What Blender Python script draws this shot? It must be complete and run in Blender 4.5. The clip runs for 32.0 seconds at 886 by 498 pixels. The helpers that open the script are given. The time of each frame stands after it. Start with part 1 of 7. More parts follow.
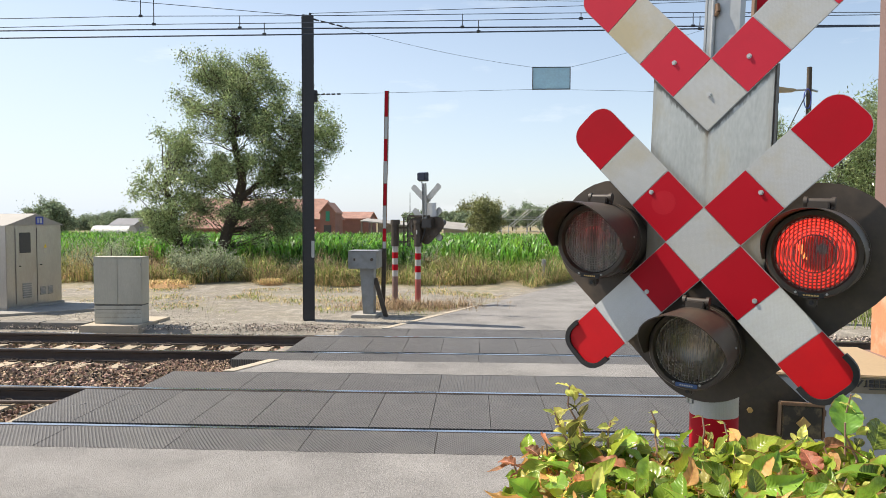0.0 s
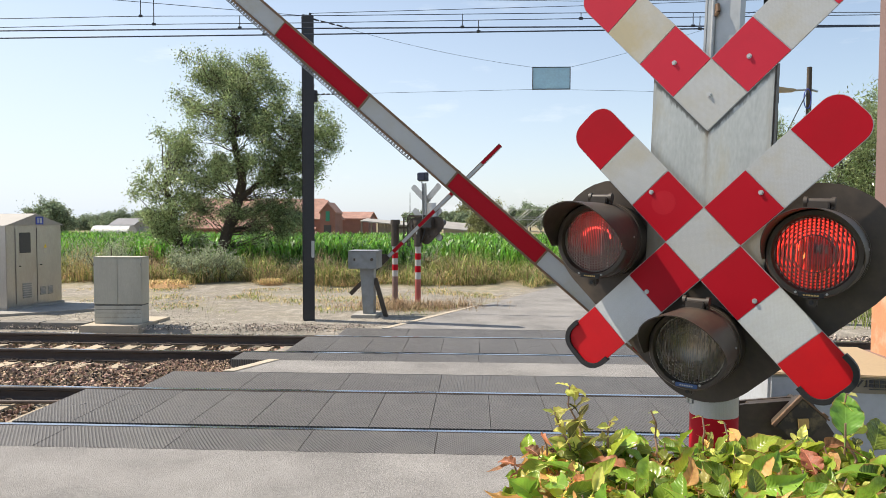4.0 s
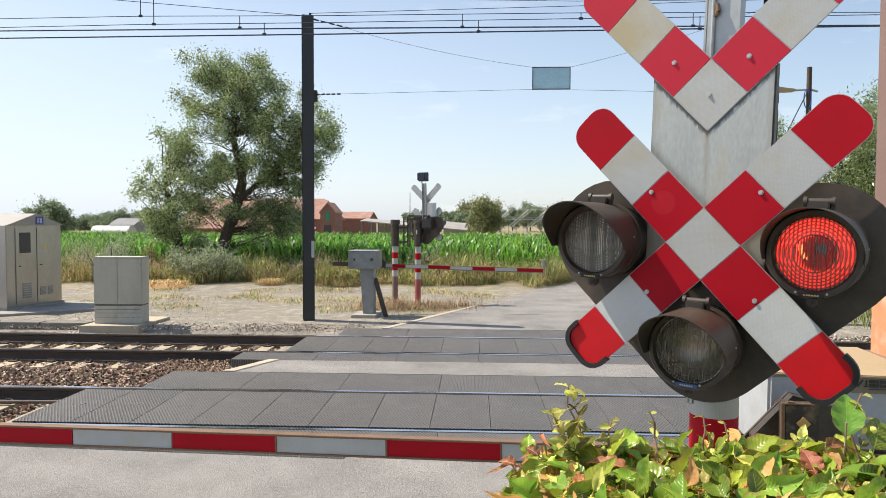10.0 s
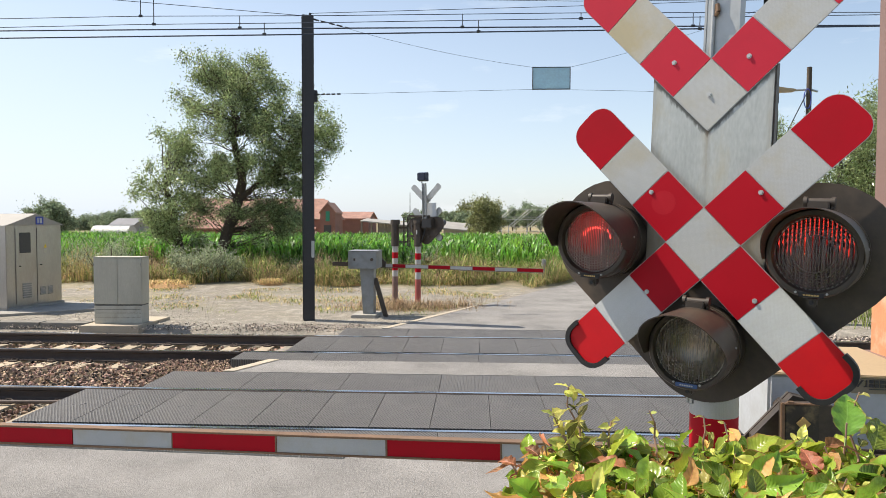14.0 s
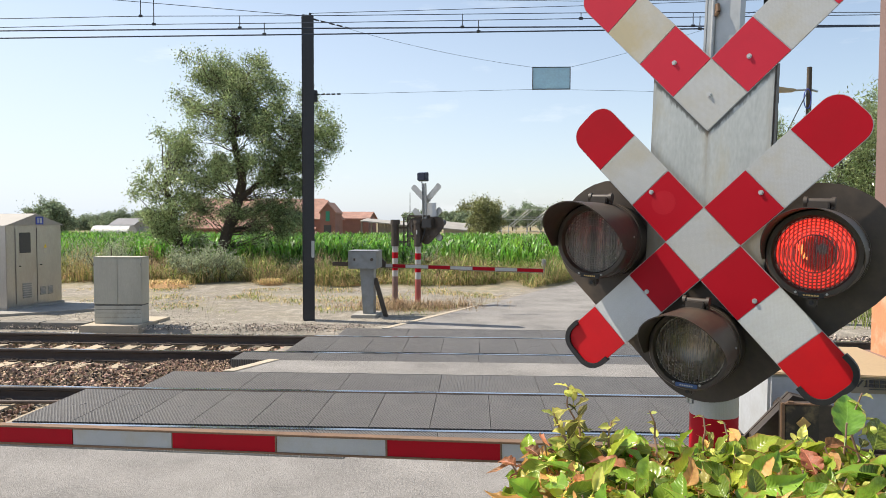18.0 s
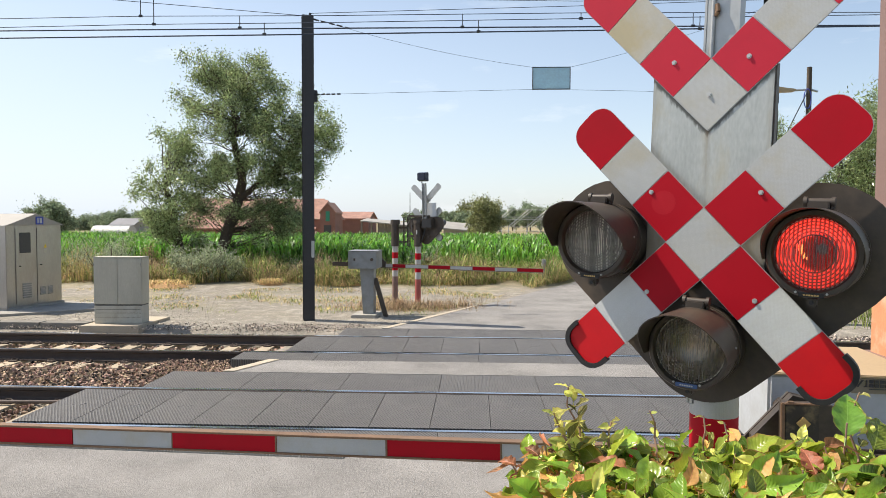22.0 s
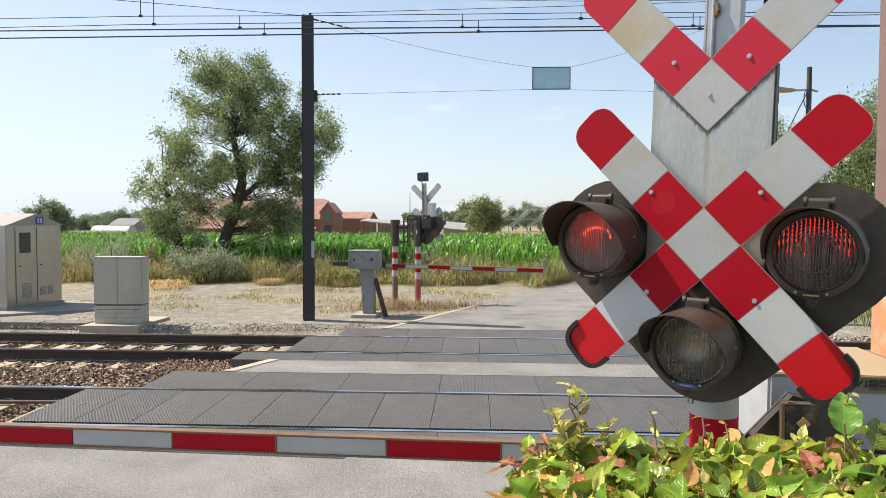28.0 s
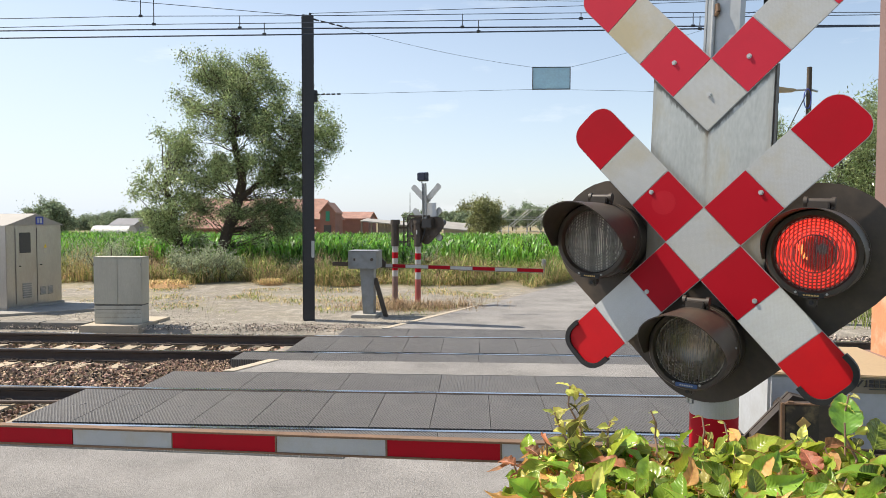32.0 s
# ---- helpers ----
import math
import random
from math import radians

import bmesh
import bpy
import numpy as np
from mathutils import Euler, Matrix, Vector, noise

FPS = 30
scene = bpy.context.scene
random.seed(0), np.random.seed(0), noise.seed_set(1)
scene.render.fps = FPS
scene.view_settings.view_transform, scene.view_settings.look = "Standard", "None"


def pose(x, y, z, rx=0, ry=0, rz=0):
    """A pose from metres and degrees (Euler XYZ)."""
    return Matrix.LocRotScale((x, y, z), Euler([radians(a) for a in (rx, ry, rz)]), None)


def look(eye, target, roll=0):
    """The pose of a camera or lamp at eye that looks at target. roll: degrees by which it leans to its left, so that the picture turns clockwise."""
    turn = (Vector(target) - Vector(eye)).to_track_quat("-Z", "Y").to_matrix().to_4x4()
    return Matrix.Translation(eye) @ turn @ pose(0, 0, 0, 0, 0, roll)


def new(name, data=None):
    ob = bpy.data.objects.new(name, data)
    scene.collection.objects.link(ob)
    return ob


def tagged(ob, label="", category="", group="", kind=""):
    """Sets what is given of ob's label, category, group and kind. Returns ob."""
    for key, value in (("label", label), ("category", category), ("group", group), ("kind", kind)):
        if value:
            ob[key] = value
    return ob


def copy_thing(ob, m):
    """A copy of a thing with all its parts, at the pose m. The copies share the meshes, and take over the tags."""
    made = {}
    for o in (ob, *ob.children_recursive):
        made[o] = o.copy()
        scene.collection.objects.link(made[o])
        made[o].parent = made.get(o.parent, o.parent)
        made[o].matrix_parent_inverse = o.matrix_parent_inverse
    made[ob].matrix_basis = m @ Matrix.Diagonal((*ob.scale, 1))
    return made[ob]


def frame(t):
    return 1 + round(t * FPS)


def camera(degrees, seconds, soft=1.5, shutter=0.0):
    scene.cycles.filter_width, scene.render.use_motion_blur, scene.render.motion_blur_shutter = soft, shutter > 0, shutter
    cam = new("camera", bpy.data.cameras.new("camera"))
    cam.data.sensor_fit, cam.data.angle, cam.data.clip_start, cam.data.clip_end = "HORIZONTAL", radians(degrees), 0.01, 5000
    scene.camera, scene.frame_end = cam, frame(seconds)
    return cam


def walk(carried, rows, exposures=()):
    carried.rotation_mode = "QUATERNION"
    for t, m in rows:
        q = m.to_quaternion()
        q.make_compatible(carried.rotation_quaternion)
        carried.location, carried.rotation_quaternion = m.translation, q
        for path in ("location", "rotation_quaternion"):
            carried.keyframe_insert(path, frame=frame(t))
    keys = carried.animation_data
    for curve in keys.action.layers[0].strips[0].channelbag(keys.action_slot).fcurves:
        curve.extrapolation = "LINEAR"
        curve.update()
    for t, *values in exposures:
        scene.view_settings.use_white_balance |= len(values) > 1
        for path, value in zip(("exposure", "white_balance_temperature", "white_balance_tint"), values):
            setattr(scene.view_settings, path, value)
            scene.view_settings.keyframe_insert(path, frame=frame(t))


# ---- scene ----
# ---- camera ----
cam = camera(64.82, 32.0, soft=0.55)
EYE = Vector((0.0, 0.0, 2.02))
YAW, PITCH = radians(2.67), radians(2.325)
AIM = Vector((-math.sin(YAW) * math.cos(PITCH), math.cos(YAW) * math.cos(PITCH), -math.sin(PITCH)))
VIEW = look(EYE, EYE + AIM, 0.2)
walk(cam, [(0.0, VIEW), (32.0, VIEW)], exposures=[(0.0, 0.5, 6900, 10), (32.0, 0.5, 6900, 10)])

# ---- world and sun ----
SUN_UP, SUN_AZ = radians(55), radians(168)      # azimuth counted from +x towards +y
TO_SUN = Vector((math.cos(SUN_AZ) * math.cos(SUN_UP), math.sin(SUN_AZ) * math.cos(SUN_UP), math.sin(SUN_UP)))
world = bpy.data.worlds.new("sky")
scene.world = world
world.use_nodes = True
wn = world.node_tree.nodes
sky = wn.new("ShaderNodeTexSky")
sky.sky_type, sky.sun_disc = "NISHITA", False
sky.sun_elevation, sky.sun_rotation = SUN_UP, radians(90) - SUN_AZ
sky.air_density, sky.dust_density, sky.ozone_density, sky.altitude = 1.0, 1.0, 1.4, 0
wn["Background"].inputs["Strength"].default_value = 0.122
# summer haze: the sky pales to a milky blue towards the horizon
up, height, thin, pale = (wn.new("ShaderNode" + k) for k in ("TexCoord", "SeparateXYZ", "MapRange", "Mix"))
thin.inputs["From Max"].default_value, thin.inputs["To Min"].default_value, thin.inputs["To Max"].default_value = 0.5, 0.8, 0.1
pale.data_type = "RGBA"
pale.inputs["B"].default_value = (4.85, 5.65, 6.85, 1)
world.node_tree.links.new(up.outputs["Generated"], height.inputs[0])
world.node_tree.links.new(height.outputs["Z"], thin.inputs["Value"])
# and is whitest on the sun's side
toward, sunny = wn.new("ShaderNodeMapRange"), wn.new("ShaderNodeMath")
toward.inputs["From Min"].default_value, toward.inputs["From Max"].default_value = -0.55, 0.55
toward.inputs["To Min"].default_value, toward.inputs["To Max"].default_value = 1.08, 0.36
sunny.operation, sunny.use_clamp = "MULTIPLY", True
world.node_tree.links.new(height.outputs["X"], toward.inputs["Value"])
world.node_tree.links.new(thin.outputs[0], sunny.inputs[0])
world.node_tree.links.new(toward.outputs[0], sunny.inputs[1])
world.node_tree.links.new(sunny.outputs[0], pale.inputs["Factor"])
world.node_tree.links.new(sky.outputs[0], pale.inputs["A"])
# a few thin wisps of cloud low in the sky
wisp, some, veil, lie = (wn.new("ShaderNode" + k) for k in ("TexNoise", "MapRange", "Mix", "Mapping"))
lie.inputs["Scale"].default_value = (1.0, 1.0, 4.5)
wisp.inputs["Scale"].default_value, wisp.inputs["Detail"].default_value, wisp.inputs["Roughness"].default_value = 5.0, 6, 0.6
some.inputs["From Min"].default_value, some.inputs["From Max"].default_value, some.inputs["To Max"].default_value = 0.6, 0.82, 0.42
veil.data_type, veil.inputs["B"].default_value = "RGBA", (6.6, 7.0, 7.4, 1)
world.node_tree.links.new(up.outputs["Generated"], lie.inputs["Vector"])
world.node_tree.links.new(lie.outputs[0], wisp.inputs["Vector"])
world.node_tree.links.new(wisp.outputs["Fac"], some.inputs["Value"])
world.node_tree.links.new(some.outputs[0], veil.inputs["Factor"])
world.node_tree.links.new(pale.outputs["Result"], veil.inputs["A"])
world.node_tree.links.new(veil.outputs["Result"], wn["Background"].inputs["Color"])
sun = new("sun", bpy.data.lights.new("sun", "SUN"))
sun.data.energy, sun.data.angle, sun.data.color = 4.9, radians(0.53), (1.0, 0.94, 0.85)
sun.matrix_world = look(TO_SUN * 50, (0, 0, 0))

# ---- materials ----
def mat(name, color, rough=0.6, metal=0.0, vary=0.15, scale=6.0, grain=60.0, bump=0.0, coords="Object",
        stain=None, stain_amount=0.0, stain_scale=2.0, stain_from=0.48, islands=0.0, objects=0.0, translucent=0.0, spec=0.5, hues=0.0, veins=False, stretch=None, pleat=0.32):
    """Principled surface: base colour varied at two scales, optional stains, bump, variation by piece, and light through it."""
    m = bpy.data.materials.new(name)
    m.use_nodes = True
    nt = m.node_tree
    n, l = nt.nodes, nt.links
    b = n["Principled BSDF"]
    b.inputs["Roughness"].default_value, b.inputs["Metallic"].default_value = rough, metal
    b.inputs["Specular IOR Level"].default_value = spec
    tc = n.new("ShaderNodeTexCoord")
    big, fine = n.new("ShaderNodeTexNoise"), n.new("ShaderNodeTexNoise")
    big.inputs["Scale"].default_value, fine.inputs["Scale"].default_value = scale, grain
    big.inputs["Detail"].default_value, fine.inputs["Detail"].default_value = 4, 3
    where = tc.outputs[coords]
    if stretch:
        mp = n.new("ShaderNodeMapping")
        mp.inputs["Scale"].default_value = stretch
        l.new(where, mp.inputs["Vector"])
        where = mp.outputs[0]
    for t in (big, fine):
        l.new(where, t.inputs["Vector"])
    mixn = n.new("ShaderNodeMath")
    mixn.operation = "ADD"
    l.new(big.outputs["Fac"], mixn.inputs[0])
    l.new(fine.outputs["Fac"], mixn.inputs[1])
    last = mixn.outputs[0]
    centre = 1.0
    for amount, node, sock in ((islands, "ShaderNodeNewGeometry", "Random Per Island"), (objects, "ShaderNodeObjectInfo", "Random")):
        if amount:
            g, mul, add = n.new(node), n.new("ShaderNodeMath"), n.new("ShaderNodeMath")
            mul.operation, mul.inputs[1].default_value = "MULTIPLY", amount / max(vary, 0.01)
            l.new(g.outputs[sock], mul.inputs[0])
            l.new(last, add.inputs[0])
            l.new(mul.outputs[0], add.inputs[1])
            last = add.outputs[0]
            centre += 0.5 * amount / max(vary, 0.01)
    ramp = n.new("ShaderNodeMapRange")
    ramp.inputs["From Min"].default_value, ramp.inputs["From Max"].default_value = centre - 0.5, centre + 0.5
    ramp.inputs["To Min"].default_value, ramp.inputs["To Max"].default_value = 1 - vary, 1 + vary
    ramp.clamp = False
    l.new(last, ramp.inputs["Value"])
    hsv = n.new("ShaderNodeHueSaturation")
    hsv.inputs["Color"].default_value = (*color, 1)
    if hues:
        src, hr = n.new("ShaderNodeObjectInfo" if objects > islands else "ShaderNodeNewGeometry"), n.new("ShaderNodeMapRange")
        hr.inputs["To Min"].default_value, hr.inputs["To Max"].default_value = 0.5 + hues, 0.5 - hues
        sc = n.new("ShaderNodeMath")
        sc.operation, sc.inputs[1].default_value = "MULTIPLY", 7.31
        fr = n.new("ShaderNodeMath")
        fr.operation = "FRACT"
        l.new(src.outputs["Random" if objects > islands else "Random Per Island"], sc.inputs[0])
        l.new(sc.outputs[0], fr.inputs[0])
        l.new(fr.outputs[0], hr.inputs["Value"])
        l.new(hr.outputs[0], hsv.inputs["Hue"])
    l.new(ramp.outputs[0], hsv.inputs["Value"])
    col = hsv.outputs["Color"]
    if stain:
        sn, sr, mx = n.new("ShaderNodeTexNoise"), n.new("ShaderNodeMapRange"), n.new("ShaderNodeMix")
        sn.inputs["Scale"].default_value, sn.inputs["Detail"].default_value, sn.inputs["Roughness"].default_value = stain_scale, 6, 0.65
        l.new(where, sn.inputs["Vector"])
        sr.inputs["From Min"].default_value, sr.inputs["From Max"].default_value = stain_from, stain_from + 0.2
        sr.inputs["To Max"].default_value = stain_amount
        l.new(sn.outputs["Fac"], sr.inputs["Value"])
        mx.data_type = "RGBA"
        l.new(sr.outputs[0], mx.inputs["Factor"])
        l.new(col, mx.inputs["A"])
        mx.inputs["B"].default_value = (*stain, 1)
        col = mx.outputs["Result"]
    if veins:
        # midrib and side veins of a leaf, the blade pleated between them, its margin turning brown in places
        op = arithmetic(m)
        at, sp, mx2, bp2, mx3, wilt = (n.new("ShaderNode" + k) for k in ("Attribute", "SeparateXYZ", "Mix", "Bump", "Mix", "TexNoise"))
        at.attribute_name = "leaf_place"
        l.new(at.outputs["Vector"], sp.inputs[0])
        across = op("ABSOLUTE", sp.outputs["X"])
        wave = op("ABSOLUTE", op("SINE", op("MULTIPLY", op("SUBTRACT", sp.outputs["Y"], op("MULTIPLY", across, 0.8)), 430.0)))
        side_vein = op("MULTIPLY", op("SUBTRACT", 1.0, op("MINIMUM", op("MULTIPLY", wave, 5.0), 1.0)), 0.2)
        midrib = op("MULTIPLY", op("LESS_THAN", across, 0.0007), 0.5)
        mx2.data_type = mx3.data_type = "RGBA"
        l.new(op("MAXIMUM", side_vein, midrib), mx2.inputs["Factor"])
        l.new(col, mx2.inputs["A"])
        mx2.inputs["B"].default_value = (min(1, color[0] * 1.7), min(1, color[1] * 1.45), min(1, color[2] * 2.2), 1)
        wilt.inputs["Scale"].default_value, wilt.inputs["Detail"].default_value = 45, 4
        l.new(tc.outputs["Object"], wilt.inputs["Vector"])
        rim = op("MULTIPLY", op("SUBTRACT", op("ADD", sp.outputs["Z"], op("MULTIPLY", wilt.outputs["Fac"], 0.9)), 1.32), 5.0)
        l.new(op("MULTIPLY", op("MINIMUM", op("MAXIMUM", rim, 0.0), 1.0), 0.8), mx3.inputs["Factor"])
        l.new(mx2.outputs["Result"], mx3.inputs["A"])
        mx3.inputs["B"].default_value = (0.4, 0.2, 0.07, 1)
        col = mx3.outputs["Result"]
        bp2.inputs["Strength"].default_value, bp2.inputs["Distance"].default_value = pleat, 0.0016
        l.new(wave, bp2.inputs["Height"])
        l.new(bp2.outputs[0], b.inputs["Normal"])
    l.new(col, b.inputs["Base Color"])
    if bump:
        bp = n.new("ShaderNodeBump")
        bp.inputs["Strength"].default_value, bp.inputs["Distance"].default_value = min(bump, 1.0), 0.01
        l.new(fine.outputs["Fac"], bp.inputs["Height"])
        l.new(bp.outputs[0], b.inputs["Normal"])
    if translucent:
        tr, ms = n.new("ShaderNodeBsdfTranslucent"), n.new("ShaderNodeMixShader")
        l.new(col, tr.inputs["Color"])
        ms.inputs[0].default_value = translucent
        l.new(b.outputs[0], ms.inputs[1])
        l.new(tr.outputs[0], ms.inputs[2])
        l.new(ms.outputs[0], n["Material Output"].inputs["Surface"])
    return m


def arithmetic(m):
    """A function that adds Math nodes to a material and returns their outputs."""
    n, l = m.node_tree.nodes, m.node_tree.links

    def op(kind, *src):
        k = n.new("ShaderNodeMath")
        k.operation = kind
        for i, v in enumerate(src):
            if isinstance(v, (int, float)):
                k.inputs[i].default_value = v
            else:
                l.new(v, k.inputs[i])
        return k.outputs[0]
    return op


def edge_grime(m, tip_x, tip_z):
    """Dark dirt washed down along the V-shaped edge of the board above, a rusty run below its point, and soiled side edges."""
    n, l = m.node_tree.nodes, m.node_tree.links
    b = n["Principled BSDF"]
    op = arithmetic(m)
    tc, sp, mp, nz, ny = (n.new("ShaderNode" + k) for k in ("TexCoord", "SeparateXYZ", "Mapping", "TexNoise", "TexNoise"))
    l.new(tc.outputs["Object"], sp.inputs[0])
    mp.inputs["Scale"].default_value = (1, 1, 0.25)
    l.new(tc.outputs["Object"], mp.inputs["Vector"])
    l.new(mp.outputs[0], nz.inputs["Vector"])
    l.new(tc.outputs["Object"], ny.inputs["Vector"])
    nz.inputs["Scale"].default_value, nz.inputs["Detail"].default_value = 160, 4
    ny.inputs["Scale"].default_value, ny.inputs["Detail"].default_value = 14, 5
    aside = op("ABSOLUTE", op("SUBTRACT", sp.outputs["X"], tip_x))
    below = op("SUBTRACT", op("ADD", aside, tip_z), sp.outputs["Z"])
    reach = op("MULTIPLY", op("MULTIPLY", nz.outputs["Fac"], ny.outputs["Fac"]), 0.085)
    band = op("MULTIPLY", op("SUBTRACT", 1.0, op("DIVIDE", below, reach)), 1.6)
    run = op("MULTIPLY", op("SUBTRACT", 1.0, op("DIVIDE", aside, op("MULTIPLY", ny.outputs["Fac"], 0.022))), op("SUBTRACT", 0.9, op("MULTIPLY", below, 3.0)))
    side = op("MULTIPLY", op("SUBTRACT", op("ABSOLUTE", op("ADD", sp.outputs["X"], 0.008)), 0.145), op("MULTIPLY", nz.outputs["Fac"], 30.0))
    for fac, amount, tone in ((band, 0.85, (0.035, 0.032, 0.026, 1)), (run, 0.5, (0.19, 0.13, 0.07, 1)), (side, 0.6, (0.2, 0.15, 0.09, 1))):
        src = b.inputs["Base Color"].links[0].from_socket
        mr, mx = n.new("ShaderNodeMapRange"), n.new("ShaderNodeMix")
        mr.inputs["To Max"].default_value = amount
        l.new(fac, mr.inputs["Value"])
        mx.data_type = "RGBA"
        l.new(mr.outputs[0], mx.inputs["Factor"])
        l.new(src, mx.inputs["A"])
        mx.inputs["B"].default_value = tone
        l.new(mx.outputs["Result"], b.inputs["Base Color"])
    return m


def honeycomb(m, per_metre, amount):
    """Small cells pressed into a reflective sheet: paler faces, greyer seams."""
    n, l = m.node_tree.nodes, m.node_tree.links
    b = n["Principled BSDF"]
    src = b.inputs["Base Color"].links[0].from_socket
    tc, vo, mr, mx = (n.new("ShaderNode" + k) for k in ("TexCoord", "TexVoronoi", "MapRange", "Mix"))
    vo.inputs["Scale"].default_value, vo.inputs["Randomness"].default_value = per_metre, 0.25
    l.new(tc.outputs["Object"], vo.inputs["Vector"])
    l.new(vo.outputs["Distance"], mr.inputs["Value"])
    mr.inputs["From Min"].default_value, mr.inputs["From Max"].default_value, mr.inputs["To Max"].default_value = 0.25, 0.7, amount
    mx.data_type = "RGBA"
    l.new(mr.outputs[0], mx.inputs["Factor"])
    l.new(src, mx.inputs["A"])
    mx.inputs["B"].default_value = (0.2, 0.2, 0.19, 1)
    l.new(mx.outputs["Result"], b.inputs["Base Color"])
    return m


def speckle(m, per_metre, dark, pale, amount):
    """Single dark and pale grains strewn over a surface."""
    n, l = m.node_tree.nodes, m.node_tree.links
    b = n["Principled BSDF"]
    tc, vo, sp = (n.new("ShaderNode" + k) for k in ("TexCoord", "TexVoronoi", "SeparateColor"))
    vo.inputs["Scale"].default_value = per_metre
    l.new(tc.outputs["Object"], vo.inputs["Vector"])
    l.new(vo.outputs["Color"], sp.inputs[0])
    for k, tone in ((0, dark), (1, pale)):
        src = b.inputs["Base Color"].links[0].from_socket
        mr, mx = n.new("ShaderNodeMapRange"), n.new("ShaderNodeMix")
        mr.inputs["From Min"].default_value, mr.inputs["From Max"].default_value, mr.inputs["To Max"].default_value = 0.55, 1.0, amount
        l.new(sp.outputs[k], mr.inputs["Value"])
        mx.data_type = "RGBA"
        l.new(mr.outputs[0], mx.inputs["Factor"])
        l.new(src, mx.inputs["A"])
        mx.inputs["B"].default_value = (*tone, 1)
        l.new(mx.outputs["Result"], b.inputs["Base Color"])
    return m


def band_bump(m, bands, distance, strength=0.6, worn=None):
    """Adds relief of straight ridges to a material: a list of (turn in degrees, ridges per metre)."""
    n, l = m.node_tree.nodes, m.node_tree.links
    tc, last = n.new("ShaderNodeTexCoord"), None
    for turn, per_metre in bands:
        mp, wv = n.new("ShaderNodeMapping"), n.new("ShaderNodeTexWave")
        mp.inputs["Rotation"].default_value[2] = radians(turn)
        wv.inputs["Scale"].default_value = per_metre / 3.183
        l.new(tc.outputs["Object"], mp.inputs["Vector"])
        l.new(mp.outputs[0], wv.inputs["Vector"])
        if last is None:
            last = wv.outputs["Fac"]
        else:
            mx = n.new("ShaderNodeMath")
            mx.operation = "MAXIMUM"
            l.new(last, mx.inputs[0])
            l.new(wv.outputs["Fac"], mx.inputs[1])
            last = mx.outputs[0]
    bp = n.new("ShaderNodeBump")
    bp.inputs["Strength"].default_value, bp.inputs["Distance"].default_value = strength, distance
    l.new(last, bp.inputs["Height"])
    l.new(bp.outputs[0], n["Principled BSDF"].inputs["Normal"])
    # the ridges' contrast is put into the colour too, paler on the crests
    if worn:
        src = n["Principled BSDF"].inputs["Base Color"].links[0].from_socket
        mx, mr = n.new("ShaderNodeMix"), n.new("ShaderNodeMapRange")
        mx.data_type = "RGBA"
        mr.inputs["From Min"].default_value, mr.inputs["From Max"].default_value, mr.inputs["To Max"].default_value = 0.75, 1.0, 0.75
        l.new(last, mr.inputs["Value"])
        l.new(mr.outputs[0], mx.inputs["Factor"])
        l.new(src, mx.inputs["A"])
        mx.inputs["B"].default_value = (*worn, 1)
        l.new(mx.outputs["Result"], n["Principled BSDF"].inputs["Base Color"])
    return m


ASPHALT = mat("asphalt", (0.235, 0.222, 0.206), 0.85, vary=0.8, scale=1.2, grain=120, bump=1.0, stain=(0.11, 0.105, 0.1), stain_amount=0.7, stain_scale=48)
ASPHALT = speckle(ASPHALT, 150, (0.08, 0.075, 0.07), (0.42, 0.4, 0.375), 0.5)
CONCRETE = mat("concrete", (0.32, 0.30, 0.265), 0.85, vary=0.2, scale=3, grain=80, bump=0.4, stain=(0.2, 0.19, 0.16), stain_amount=0.5)
KERB = mat("pale_kerb_concrete", (0.43, 0.365, 0.275), 0.85, vary=0.2, scale=3, grain=80, bump=0.3)
RUBBER = band_bump(mat("ribbed_rubber", (0.058, 0.053, 0.05), 0.55, vary=0.25, scale=2, grain=40, objects=0.15, stain=(0.16, 0.15, 0.13), stain_amount=0.4, stain_scale=1.5), [(31, 34), (-31, 34)], 0.006, 0.9, worn=(0.165, 0.155, 0.14))
PALE_MARK = mat("pale_rubber_mark", (0.12, 0.115, 0.11), 0.6, vary=0.1)
RAIL_RUST = mat("rail_side_rust", (0.055, 0.04, 0.032), 0.75, vary=0.3, scale=4, grain=60, bump=0.2)
RAIL_SHINE = mat("polished_rail_head", (0.68, 0.68, 0.69), 0.19, 1.0, vary=0.1, scale=3, grain=30)
SLEEPER = mat("concrete_sleeper", (0.38, 0.315, 0.225), 0.9, vary=0.25, scale=5, grain=70, bump=0.3, objects=0.2)
BALLAST = mat("ballast_stone", (0.27, 0.185, 0.13), 0.8, vary=0.25, scale=2, grain=40, islands=1.0, hues=0.03, bump=0.2)
STEEL_DARK = mat("dark_painted_mast_steel", (0.022, 0.022, 0.024), 0.5, vary=0.3, scale=2, grain=40)
NAVY = mat("dark_blue_enamel", (0.022, 0.03, 0.06), 0.4, vary=0.2, scale=6, grain=40)
GALV = mat("galvanised_steel", (0.46, 0.47, 0.46), 0.45, 0.55, vary=0.15, scale=5, grain=30, stain=(0.2, 0.18, 0.14), stain_amount=0.35, stain_scale=4)
PLATE_PALE = mat("pale_zinc_plate", (0.6, 0.61, 0.6), 0.5, 0.2, vary=0.12, scale=6, grain=60)
PLATE = edge_grime(mat("streaked_galvanised_plate", (0.46, 0.47, 0.44), 0.36, 0.45, vary=0.2, scale=12, grain=130, stain=(0.43, 0.38, 0.27), stain_amount=0.75, stain_scale=11, stretch=(1, 1, 0.3)), -0.012, 0.332)
